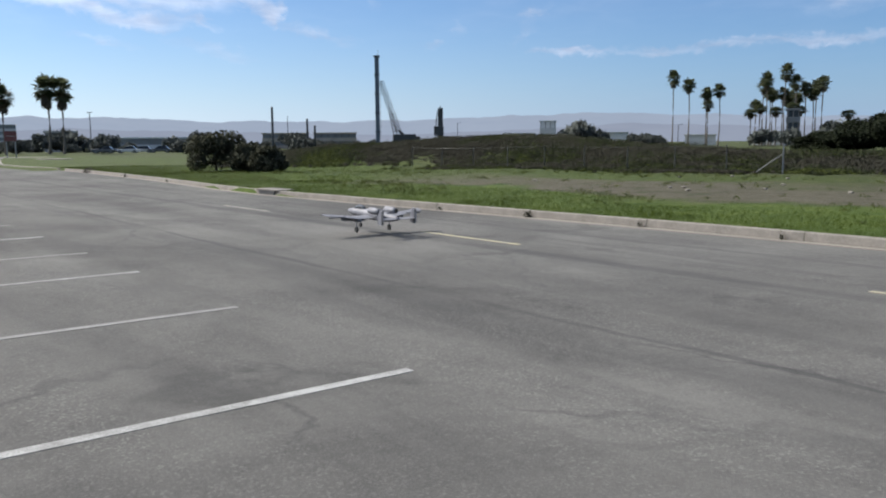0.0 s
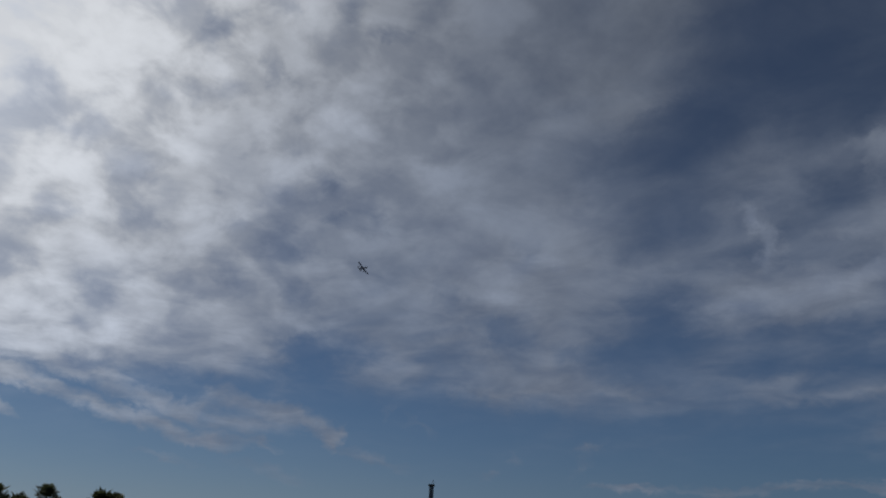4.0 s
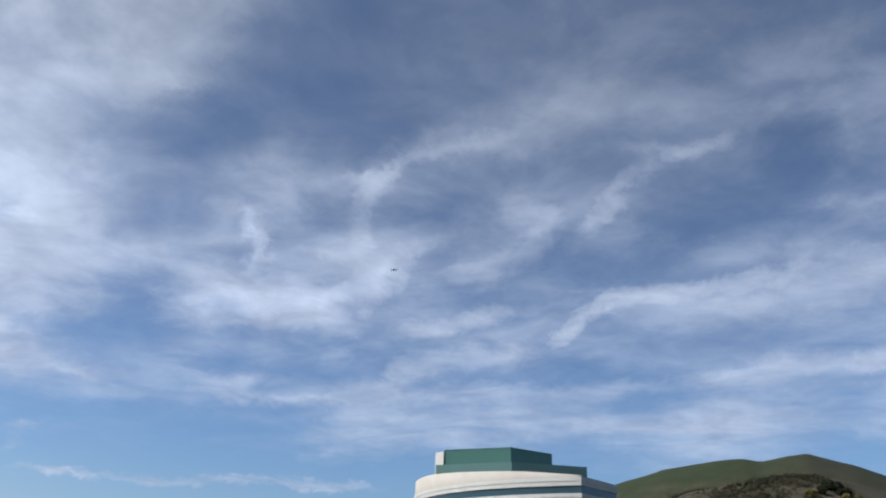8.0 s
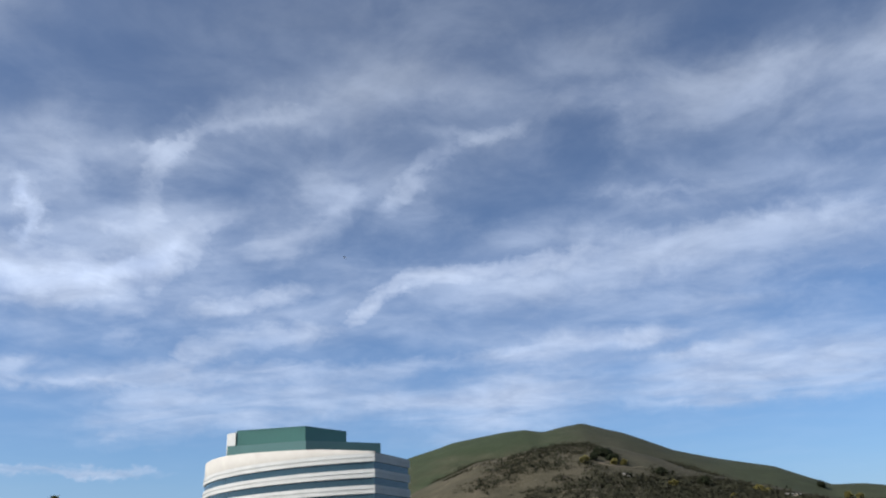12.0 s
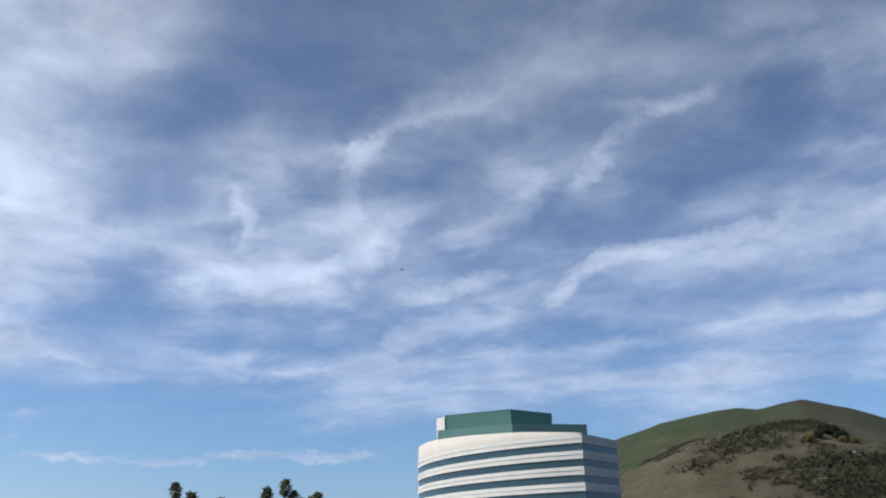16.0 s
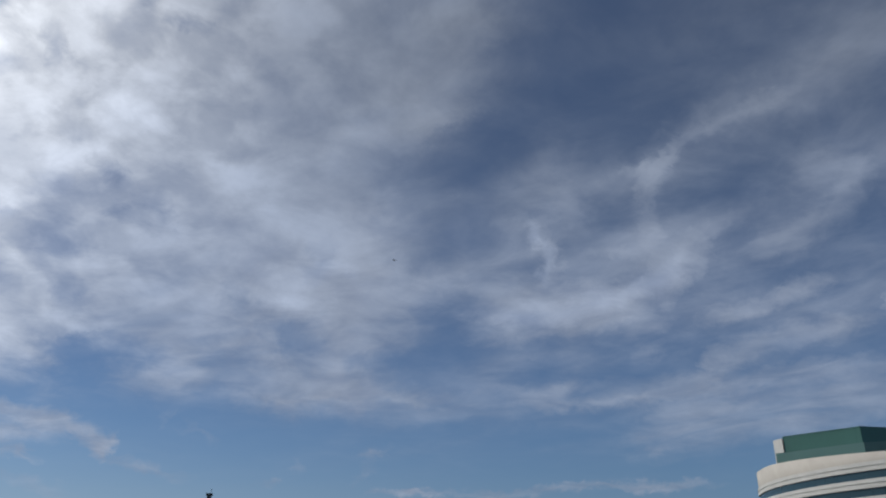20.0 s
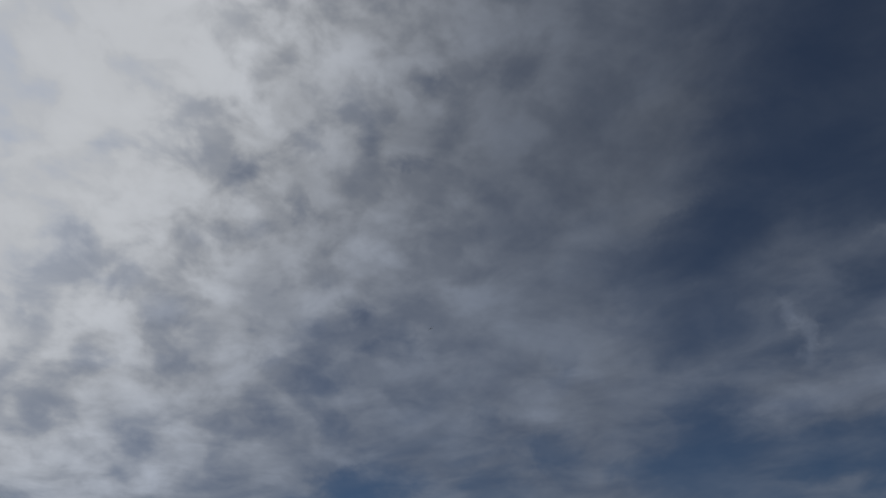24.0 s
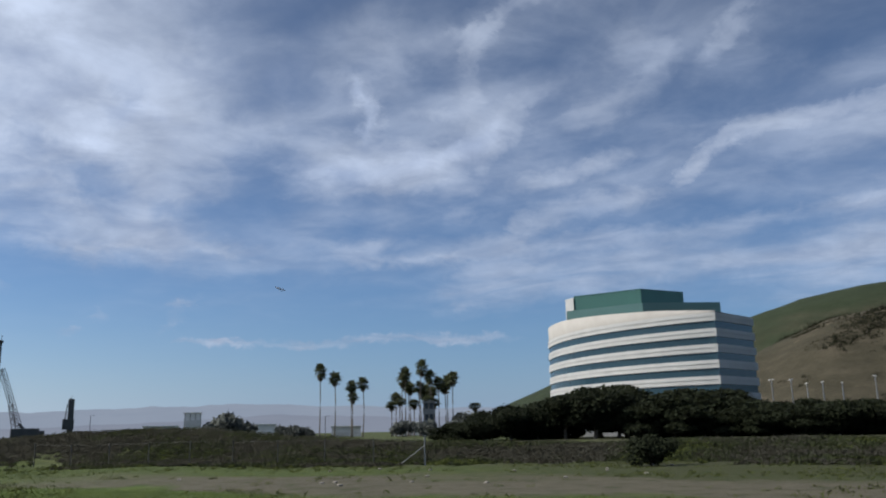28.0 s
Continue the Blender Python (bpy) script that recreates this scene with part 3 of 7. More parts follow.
def asphalt_material():
    m = bpy.data.materials.new("asphalt")
    m.use_nodes = True
    k = Nodes(m.node_tree)
    at = k.add("ShaderNodeTexCoord").outputs["Object"]
    lanes = k.add("ShaderNodeMapping", {"Vector": at, "Scale": (1.0, 0.16, 1.0)}).outputs[0]
    stone = k.add("ShaderNodeTexVoronoi", {"Vector": at, "Scale": 130.0})
    grit = k.noise(at, 55.0, 3, 0.7).outputs["Fac"]
    worn = k.noise(lanes, 0.42, 6, 0.6, 0.4).outputs["Fac"]
    stain = k.noise(lanes, 1.3, 5, 0.6, 0.8).outputs["Fac"]
    blotch = k.noise(at, 0.22, 5, 0.62, 0.5).outputs["Fac"]
    tone = k.math("ADD", k.math("MULTIPLY", worn, 0.5), k.math("MULTIPLY", blotch, 0.5))
    col = k.ramp(tone, (0.36, (0.056, 0.054, 0.052)), (0.50, (0.116, 0.112, 0.105)), (0.64, (0.172, 0.166, 0.155)))
    col = k.mix(k.range(stain, 0.48, 0.68, 0.0, 0.42), col, (0.052, 0.050, 0.048, 1))
    sep = k.add("ShaderNodeSeparateColor", {0: stone.outputs["Color"]}).outputs[0]
    col = k.mix(k.range(sep, 0.70, 1.0, 0.0, 0.2, soft=False), col, (0.27, 0.26, 0.245, 1))
    col = k.mix(k.range(grit, 0.50, 0.78, 0.0, 0.55), col, (0.06, 0.06, 0.06, 1))
    # coarse worn aggregate, pale and dark stones
    chip = k.add("ShaderNodeTexVoronoi", {"Vector": at, "Scale": 62.0})
    tone2 = k.add("ShaderNodeSeparateColor", {0: chip.outputs["Color"]}).outputs[1]
    bare = k.range(k.noise(lanes, 0.9, 4, 0.6).outputs["Fac"], 0.40, 0.62, 0.25, 1.0)
    col = k.mix(k.math("MULTIPLY", k.range(tone2, 0.80, 0.95, 0.0, 0.27, soft=False), bare), col, (0.30, 0.29, 0.27, 1))
    col = k.mix(k.math("MULTIPLY", k.range(tone2, 0.26, 0.08, 0.0, 0.25, soft=False), bare), col, (0.045, 0.045, 0.044, 1))
    mottle = k.noise(at, 5.5, 5, 0.7).outputs["Fac"]
    col = k.mix(k.range(mottle, 0.5, 0.72, 0.0, 0.30), col, (0.062, 0.060, 0.058, 1))
    # dark drips and patches where cars have stood
    spill = k.noise(at, 0.62, 5, 0.6, 0.9).outputs["Fac"]
    col = k.mix(k.range(spill, 0.56, 0.70, 0.0, 0.48), col, (0.050, 0.049, 0.047, 1))
    # long cracks and seams
    bent = k.vmath("ADD", at, k.vmath("SCALE", k.noise(at, 0.8, 4, 0.6).outputs["Color"]).outputs[0]).outputs[0]
    crack = k.add("ShaderNodeTexVoronoi", {"Vector": k.add("ShaderNodeMapping", {"Vector": bent, "Scale": (0.28, 0.10, 0.2)}).outputs[0], "Scale": 1.0}, feature="DISTANCE_TO_EDGE").outputs["Distance"]
    line = k.math("MULTIPLY", k.range(crack, 0.0, 0.009, 1.0, 0.0), k.range(blotch, 0.42, 0.56))
    col = k.mix(k.math("MULTIPLY", line, 0.45), col, (0.045, 0.045, 0.045, 1))
    # the joints between the lanes of paving, dark with oil and filler
    across = k.math("ADD", k.add("ShaderNodeSeparateXYZ", {0: at}).outputs[0], k.math("MULTIPLY", k.math("SUBTRACT", k.noise(lanes, 1.1, 5, 0.65).outputs["Fac"], 0.5), 0.55))
    for middle, half, depth in ((8.42, 0.24, 0.52), (5.33, 0.075, 0.55), (5.0, 0.30, 0.20), (10.6, 0.16, 0.25)):
        aside = k.math("ABSOLUTE", k.math("SUBTRACT", across, middle))
        joint = k.math("MULTIPLY", k.range(aside, half, half * 0.35), k.range(stain, 0.34, 0.52, 0.35, 1.0))
        col = k.mix(k.math("MULTIPLY", joint, depth), col, (0.045, 0.045, 0.046, 1))
    h = k.math("SUBTRACT", k.math("ADD", k.math("MULTIPLY", stone.outputs["Distance"], 0.6), k.math("MULTIPLY", grit, 0.6)), line)
    b = k.add("ShaderNodeBump", {"Height": h, "Strength": 0.55, "Distance": 0.006}).outputs[0]
    p = k.add("ShaderNodeBsdfPrincipled", {"Base Color": col, "Roughness": k.range(stain, 0.4, 0.7, 0.96, 0.86), "Normal": b, "Specular IOR Level": 0.15})
    k.add("ShaderNodeOutputMaterial", {"Surface": p.outputs[0]})
    return m


def paint_material(name, colour, under):
    """Road paint, worn through to the asphalt in places."""
    m = bpy.data.materials.new(name)
    m.use_nodes = True
    k = Nodes(m.node_tree)
    at = k.add("ShaderNodeTexCoord").outputs["Object"]
    wear = k.noise(at, 5.0, 6, 0.7).outputs["Fac"]
    grit = k.noise(at, 70.0, 3, 0.7).outputs["Fac"]
    own = k.add("ShaderNodeObjectInfo").outputs["Random"]
    f = k.math("ADD", k.math("ADD", k.math("MULTIPLY", wear, 0.5), k.math("MULTIPLY", k.noise(at, 0.9, 4, 0.6).outputs["Fac"], 0.3)), k.math("ADD", k.math("MULTIPLY", grit, 0.45), k.math("MULTIPLY", own, 0.2)))
    col = k.mix(k.range(f, 0.54, 0.82), (*colour, 1), (*under, 1))
    b = k.add("ShaderNodeBump", {"Height": grit, "Strength": 0.4, "Distance": 0.004}).outputs[0]
    p = k.add("ShaderNodeBsdfPrincipled", {"Base Color": col, "Roughness": 0.75, "Normal": b})
    k.add("ShaderNodeOutputMaterial", {"Surface": p.outputs[0]})
    return m


def ground_material():
    """Grass, bare dirt and dry ground in patches."""
    m = bpy.data.materials.new("soil_and_grass")
    m.use_nodes = True
    k = Nodes(m.node_tree)
    at = k.add("ShaderNodeTexCoord").outputs["Object"]
    x, y, _ = k.add("ShaderNodeSeparateXYZ", {0: at}).outputs
    n1 = k.noise(at, 0.11, 5, 0.6, 0.6).outputs["Fac"]
    n2 = k.noise(at, 1.2, 6, 0.65).outputs["Fac"]
    n3 = k.noise(at, 14.0, 4, 0.7).outputs["Fac"]
    g = k.math("ADD", k.math("MULTIPLY", n2, 0.6), k.math("MULTIPLY", n3, 0.4))
    green = k.ramp(g, (0.32, (0.028, 0.046, 0.008)), (0.5, (0.054, 0.082, 0.014)), (0.68, (0.096, 0.120, 0.026)))
    dirt = k.ramp(g, (0.3, (0.046, 0.042, 0.028)), (0.66, (0.100, 0.091, 0.064)))
    dry = k.ramp(g, (0.3, (0.036, 0.038, 0.022)), (0.66, (0.072, 0.070, 0.042)))
    # a trodden strip of dirt runs beside the green verge
    off = k.math("ADD", x, k.math("MULTIPLY", k.math("SUBTRACT", n1, 0.5), 14.0))
    strip = k.math("MULTIPLY", k.math("MULTIPLY", k.range(off, 17.2, 19.2), k.range(off, 26.5, 23.5)), k.math("MULTIPLY", k.range(y, -45.0, -10.0), k.range(y, 36.0, 20.0)))
    strip = k.math("MULTIPLY", strip, k.range(n2, 0.26, 0.46))
    far = k.range(off, 27.0, 40.0)
    col = k.mix(k.math("MULTIPLY", far, k.range(n1, 0.30, 0.55)), green, dry)
    # the open field towards the trees is duller and drier than the verge
    field = k.math("MULTIPLY", k.range(y, 22.0, 6.0), k.range(off, 15.0, 22.0))
    col = k.mix(k.math("MULTIPLY", field, k.range(n2, 0.28, 0.62, 0.55, 0.95)), col, k.ramp(g, (0.3, (0.022, 0.025, 0.010)), (0.66, (0.046, 0.048, 0.021))))
    # behind the verge the green is thinner; the far lawns are olive
    back = k.math("MULTIPLY", k.range(off, 16.0, 21.0), k.range(y, 48.0, 34.0))
    col = k.mix(k.math("MULTIPLY", back, 0.36), col, k.ramp(g, (0.3, (0.020, 0.025, 0.009)), (0.66, (0.052, 0.056, 0.022))))
    lawn = k.range(y, 44.0, 62.0)
    col = k.mix(k.math("MULTIPLY", lawn, k.range(n1, 0.30, 0.62, 0.45, 0.85)), col, k.ramp(g, (0.3, (0.030, 0.042, 0.012)), (0.66, (0.070, 0.084, 0.028))))
    col = k.mix(strip, col, dirt)
    bed = k.math("MULTIPLY", k.range(x, -1.9, -2.4), k.range(x, -9.0, -7.0))
    col = k.mix(k.math("MULTIPLY", bed, k.range(n2, 0.25, 0.5)), col, k.mix(0.5, dirt, dry))
    b = k.add("ShaderNodeBump", {"Height": g, "Strength": 0.7, "Distance": 0.08}).outputs[0]
    p = k.add("ShaderNodeBsdfPrincipled", {"Base Color": col, "Roughness": 0.95, "Normal": b, "Specular IOR Level": 0.15})
    k.add("ShaderNodeOutputMaterial", {"Surface": p.outputs[0]})
    return m


def hill_material():
    m = bpy.data.materials.new("hillside")
    m.use_nodes = True
    k = Nodes(m.node_tree)
    at = k.add("ShaderNodeTexCoord").outputs["Object"]
    n1 = k.noise(at, 0.006, 6, 0.6, 0.4).outputs["Fac"]
    n2 = k.noise(at, 0.05, 6, 0.65).outputs["Fac"]
    n3 = k.noise(at, 0.5, 4, 0.7).outputs["Fac"]
    g = k.math("ADD", k.math("MULTIPLY", n2, 0.6), k.math("MULTIPLY", n3, 0.4))
    green = k.ramp(g, (0.3, (0.018, 0.026, 0.014)), (0.7, (0.036, 0.047, 0.025)))
    brown = k.ramp(g, (0.3, (0.024, 0.023, 0.015)), (0.5, (0.048, 0.043, 0.028)), (0.72, (0.086, 0.072, 0.052)))
    away = k.vmath("LENGTH", at).outputs["Value"]
    f = k.range(k.math("ADD", k.math("MULTIPLY", away, -0.0016), n1), -0.74, -0.50)
    col = k.mix(f, green, brown)
    # undergrowth and leaf litter below the scrub of the far flank, bare tracks on the open one
    x, y, _ = k.add("ShaderNodeSeparateXYZ", {0: at}).outputs
    flank = k.math("DIVIDE", x, k.math("MAXIMUM", y, 1.0))
    under = k.math("MULTIPLY", k.range(k.math("ADD", flank, k.math("MULTIPLY", n2, 0.5)), 1.45, 1.85), k.range(n1, 0.35, 0.6, 0.35, 0.75))
    col = k.mix(under, col, k.ramp(g, (0.3, (0.020, 0.021, 0.015)), (0.7, (0.040, 0.038, 0.027))))
    track = k.range(k.math("ABSOLUTE", k.math("SUBTRACT", k.noise(at, 0.012, 3, 0.4, 0.6).outputs["Fac"], 0.5)), 0.0, 0.008, 1.0, 0.0)
    col = k.mix(k.math("MULTIPLY", track, k.math("MULTIPLY", f, 0.45)), col, (0.17, 0.14, 0.105, 1))
    b = k.add("ShaderNodeBump", {"Height": g, "Strength": 0.6, "Distance": 2.0}).outputs[0]
    p = k.add("ShaderNodeBsdfPrincipled", {"Base Color": col, "Roughness": 0.95, "Normal": b, "Specular IOR Level": 0.1})
    k.add("ShaderNodeOutputMaterial", {"Surface": p.outputs[0]})
    return m


def glow_material(name, colour, strength):
    m = bpy.data.materials.new(name)
    m.use_nodes = True
    k = Nodes(m.node_tree)
    k.add("ShaderNodeOutputMaterial", {"Surface": k.add("ShaderNodeEmission", {"Color": (*colour, 1), "Strength": strength}).outputs[0]})
    return m


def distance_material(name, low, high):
    """Far hills, a glowing backdrop with the haze put into its colour."""
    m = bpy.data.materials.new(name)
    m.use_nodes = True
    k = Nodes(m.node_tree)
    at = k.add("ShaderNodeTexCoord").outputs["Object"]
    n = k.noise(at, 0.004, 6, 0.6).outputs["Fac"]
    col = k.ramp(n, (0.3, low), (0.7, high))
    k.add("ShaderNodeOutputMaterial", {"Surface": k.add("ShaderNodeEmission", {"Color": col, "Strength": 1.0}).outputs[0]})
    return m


ASPHALT = asphalt_material()
WHITE_PAINT = paint_material("white_road_paint", (0.36, 0.36, 0.345), (0.17, 0.165, 0.155))
YELLOW_PAINT = paint_material("yellow_road_paint", (0.36, 0.32, 0.19), (0.17, 0.165, 0.155))
CONCRETE = surface("concrete", (0.135, 0.122, 0.105), (0.27, 0.245, 0.215), 0.9, 1.4, 14, 0.4)
GUTTER = surface("gutter_concrete", (0.145, 0.127, 0.108), (0.265, 0.235, 0.20), 0.9, 0.8, 18, 0.4, stretch=(1, 0.4, 1))
SOIL = ground_material()
HILLSIDE = hill_material()
GRASS = leaf_material("grass_blades", (0.030, 0.052, 0.008), (0.080, 0.110, 0.018), 0.3, 0.8, 0.8, 0.35)
BRUSH = leaf_material("dry_brush", (0.036, 0.037, 0.029), (0.084, 0.082, 0.066), 0.15, 0.95, 0.92, 0.22)
OLIVE = leaf_material("olive_brush_leaves", (0.027, 0.036, 0.019), (0.062, 0.073, 0.038), 0.2, 0.9, 0.92, 0.22)
SHRUB = leaf_material("shrub_leaves", (0.115, 0.125, 0.085), (0.215, 0.22, 0.155), 0.5, 0.9, 0.55, 0.35)
OAK = leaf_material("dark_leaves", (0.011, 0.015, 0.008), (0.025, 0.031, 0.015), 0.15, 0.95, 0.6)
BUSH = leaf_material("bush_leaves", (0.046, 0.050, 0.032), (0.112, 0.112, 0.072), 0.25, 0.85, 0.6)
WEED = leaf_material("weed_leaves", (0.050, 0.068, 0.018), (0.105, 0.122, 0.042), 0.25, 0.9, 0.85, 0.3)
HEDGE = leaf_material("hedge_leaves", (0.090, 0.095, 0.077), (0.162, 0.165, 0.133), 0.5, 0.9, 0.6, 0.35)
# Far trees: leaf colour paled and greyed in place of haze.
FAR_LEAF = leaf_material("hazed_far_leaves", (0.070, 0.080, 0.072), (0.135, 0.145, 0.130), 0.2, 0.85, 0.6)
YELLOW_LEAF = leaf_material("yellow_flowering_leaves", (0.055, 0.060, 0.018), (0.22, 0.18, 0.05), 0.3)
SCRUB = leaf_material("hillside_scrub_leaves", (0.019, 0.022, 0.014), (0.046, 0.045, 0.029), 0.15, 0.95, 0.8, 0.3)
# Frond green, a little lighter to carry the backlit haze.
FROND = leaf_material("palm_fronds", (0.034, 0.046, 0.022), (0.105, 0.118, 0.062), 0.4)
DEAD_FROND = leaf_material("dead_palm_fronds", (0.05, 0.042, 0.028), (0.14, 0.115, 0.075), 0.2)
BARK = surface("bark", (0.060, 0.050, 0.040), (0.155, 0.13, 0.105), 0.95, 3.0, 8, 0.6, stretch=(1, 1, 0.3))
PALM_BARK = surface("palm_bark", (0.085, 0.075, 0.062), (0.19, 0.165, 0.135), 0.95, 2.0, 9, 0.6, stretch=(1, 1, 3))
STEEL = surface("galvanised_steel", (0.16, 0.165, 0.17), (0.27, 0.275, 0.28), 0.5, 1.5, 10, 0.1, metal=0.6)
DARK_STEEL = surface("dark_steel", (0.035, 0.037, 0.04), (0.075, 0.078, 0.082), 0.55, 1.2, 10, 0.1, metal=0.3)
CRANE_BLUE = surface("weathered_blue_paint", (0.055, 0.08, 0.11), (0.12, 0.15, 0.19), 0.5, 0.8, 12, 0.1)
PRECAST = surface("white_precast", (0.36, 0.36, 0.355), (0.45, 0.45, 0.44), 0.75, 0.25, 20, 0.08, spread=0.03)
CREAM = surface("cream_plaster", (0.305, 0.288, 0.262), (0.372, 0.352, 0.322), 0.8, 0.2, 20, 0.08, spread=0.03)
# Concrete colour raised to stand for haze over the far buildings.
GARAGE = surface("hazed_concrete", (0.48, 0.48, 0.48), (0.62, 0.62, 0.61), 0.85, 0.2, 16, 0.1)
WHITE_WALL = surface("white_wall", (0.36, 0.36, 0.35), (0.50, 0.50, 0.49), 0.8, 0.4, 10, 0.1)
TAN_WALL = surface("tan_wall", (0.30, 0.26, 0.21), (0.42, 0.37, 0.31), 0.8, 0.4, 10, 0.1)
ROOF = surface("roofing", (0.10, 0.095, 0.09), (0.19, 0.18, 0.17), 0.9, 0.8, 10, 0.2)
# Shade inside open decks and far windows as flat grey, lifted for haze.
DECK = surface("hazed_opening_shade", (0.17, 0.172, 0.18), (0.25, 0.252, 0.26), 0.9, 0.4, 8, 0.05)
RED = surface("red_sign_paint", (0.12, 0.035, 0.033), (0.19, 0.058, 0.053), 0.5, 2, 10, 0.05)


def glass_material(name, colour, rough=0.08, metal=0.0):
    m = bpy.data.materials.new(name)
    m.use_nodes = True
    k = Nodes(m.node_tree)
    at = k.add("ShaderNodeTexCoord").outputs["Object"]
    own = k.add("ShaderNodeObjectInfo").outputs["Random"]
    n = k.noise(at, 0.12, 3, 0.5).outputs["Fac"]
    col = k.add("ShaderNodeHueSaturation", {"Color": (*colour, 1), "Value": k.math("ADD", 0.75, k.math("ADD", k.math("MULTIPLY", own, 0.25), k.math("MULTIPLY", n, 0.3)))}).outputs[0]
    b = k.add("ShaderNodeBump", {"Height": n, "Strength": 0.05, "Distance": 0.1}).outputs[0]
    p = k.add("ShaderNodeBsdfPrincipled", {"Base Color": col, "Roughness": rough, "Metallic": metal, "Normal": b, "Specular IOR Level": 0.4})
    k.add("ShaderNodeOutputMaterial", {"Surface": p.outputs[0]})
    return m


BAND_GLASS = glass_material("blue_green_glazing", (0.018, 0.043, 0.060), 0.20)
GREEN_GLASS = glass_material("green_glazing", (0.050, 0.122, 0.104), 0.22)
TEAL_GLASS = glass_material("teal_glazing", (0.085, 0.165, 0.155), 0.25)
DARK_GLASS = glass_material("dark_glazing", (0.02, 0.025, 0.03), 0.08)


# ---- building meshes ----
def mesh_of(name, bm, material, flat=True):
    me = bpy.data.meshes.new(name)
    bm.normal_update()
    bm.to_mesh(me)
    bm.free()
    for m in material if isinstance(material, (list, tuple)) else [material]:
        me.materials.append(m)
    if not flat:
        me.polygons.foreach_set("use_smooth", [True] * len(me.polygons))
    return me


def part(name, bm, material, parent, label="", flat=True, at=None):
    """Links a bmesh (or a mesh) as one mesh object under a thing or under a part."""
    me = bm if isinstance(bm, bpy.types.Mesh) else mesh_of(name, bm, material, flat)
    ob = new(name, me)
    ob.parent = parent
    if at is not None:
        ob.matrix_basis = at
    if label:
        tagged(ob, label)
    return ob


def thing(name, label, category, at=None, group="", kind="", data=None):
    ob = new(name, data)
    if at is not None:
        ob.matrix_basis = at
    return tagged(ob, label, category, group, kind)


def box(bm, x0, x1, y0, y1, z0, z1, bevel=0.0, m=None):
    got = bmesh.ops.create_cube(bm, size=1.0, matrix=Matrix.Translation(((x0 + x1) / 2, (y0 + y1) / 2, (z0 + z1) / 2)) @ Matrix.Diagonal((x1 - x0, y1 - y0, z1 - z0, 1)))
    vs = got["verts"]
    if bevel:
        es = list({e for v in vs for e in v.link_edges})
        out = bmesh.ops.bevel(bm, geom=es, offset=bevel, segments=2, affect="EDGES", profile=0.6)
        vs = list({v for f in out["faces"] for v in f.verts} | {v for v in vs if v.is_valid})
    if m is not None:
        bmesh.ops.transform(bm, matrix=m, verts=vs)
    return bm


def rod(bm, a, b, r0, r1=None, n=8, caps=True):
    a, b = Vector(a), Vector(b)
    r1 = r0 if r1 is None else r1
    q = (b - a).to_track_quat("Z", "Y").to_matrix()
    rings = []
    for p, r in ((a, r0), (b, r1)):
        rings.append([bm.verts.new(p + q @ Vector((r * math.cos(2 * math.pi * i / n), r * math.sin(2 * math.pi * i / n), 0))) for i in range(n)])
    for i in range(n):
        bm.faces.new((rings[0][i], rings[0][(i + 1) % n], rings[1][(i + 1) % n], rings[1][i]))
    if caps:
        bm.faces.new(rings[0][::-1])
        bm.faces.new(rings[1])
    return bm


def tube(bm, spine, radii, n=10):
    """A skin over rings along a spine."""
    rings = []
    for i, (p, r) in enumerate(zip(spine, radii)):
        p = Vector(p)
        d = Vector(spine[min(i + 1, len(spine) - 1)]) - Vector(spine[max(i - 1, 0)])
        q = d.to_track_quat("Z", "Y").to_matrix()
        rx, ry = r if isinstance(r, (tuple, list)) else (r, r)
        rings.append([bm.verts.new(p + q @ Vector((rx * math.cos(2 * math.pi * j / n), ry * math.sin(2 * math.pi * j / n), 0))) for j in range(n)])
    for a, b in zip(rings, rings[1:]):
        for j in range(n):
            bm.faces.new((a[j], a[(j + 1) % n], b[(j + 1) % n], b[j]))
    bm.faces.new(rings[0][::-1])
    bm.faces.new(rings[-1])
    return bm


def slab(bm, outline, z0, z1):
    """A flat body over an outline (anticlockwise)."""
    lo = [bm.verts.new((x, y, z0)) for x, y in outline]
    hi = [bm.verts.new((x, y, z1)) for x, y in outline]
    n = len(outline)
    for i in range(n):
        bm.faces.new((lo[i], lo[(i + 1) % n], hi[(i + 1) % n], hi[i]))
    top = bm.faces.new(hi)
    bot = bm.faces.new(lo[::-1])
    bmesh.ops.triangulate(bm, faces=[top, bot])
    return bm


def quads(name, corners, material):
    """One mesh of loose quads from an array (n, 4, 3)."""
    n = len(corners)
    me = bpy.data.meshes.new(name)
    me.vertices.add(4 * n)
    me.vertices.foreach_set("co", np.asarray(corners, np.float32).reshape(-1))
    me.loops.add(4 * n)
    me.loops.foreach_set("vertex_index", np.arange(4 * n, dtype=np.int32))
    me.polygons.add(n)
    me.polygons.foreach_set("loop_start", np.arange(0, 4 * n, 4, dtype=np.int32))
    me.polygons.foreach_set("loop_total", np.full(n, 4, np.int32))
    me.update(calc_edges=True)
    me.materials.append(material)
    return me


def leaves(rng, points, size, long=1.7, droop=0.0):
    """Leaf-shaped quads at points, each turned its own way."""
    n = len(points)
    a = rng.normal(size=(n, 3))
    a[:, 2] -= droop
    a /= np.linalg.norm(a, axis=1)[:, None]
    b = np.cross(a, rng.normal(size=(n, 3)))
    b /= np.linalg.norm(b, axis=1)[:, None]
    s = (size * rng.uniform(0.6, 1.35, n))[:, None]
    p = np.asarray(points)
    return np.stack([p - a * s * long * 0.5, p + b * s * 0.5, p + a * s * long * 0.5, p - b * s * 0.5], 1)


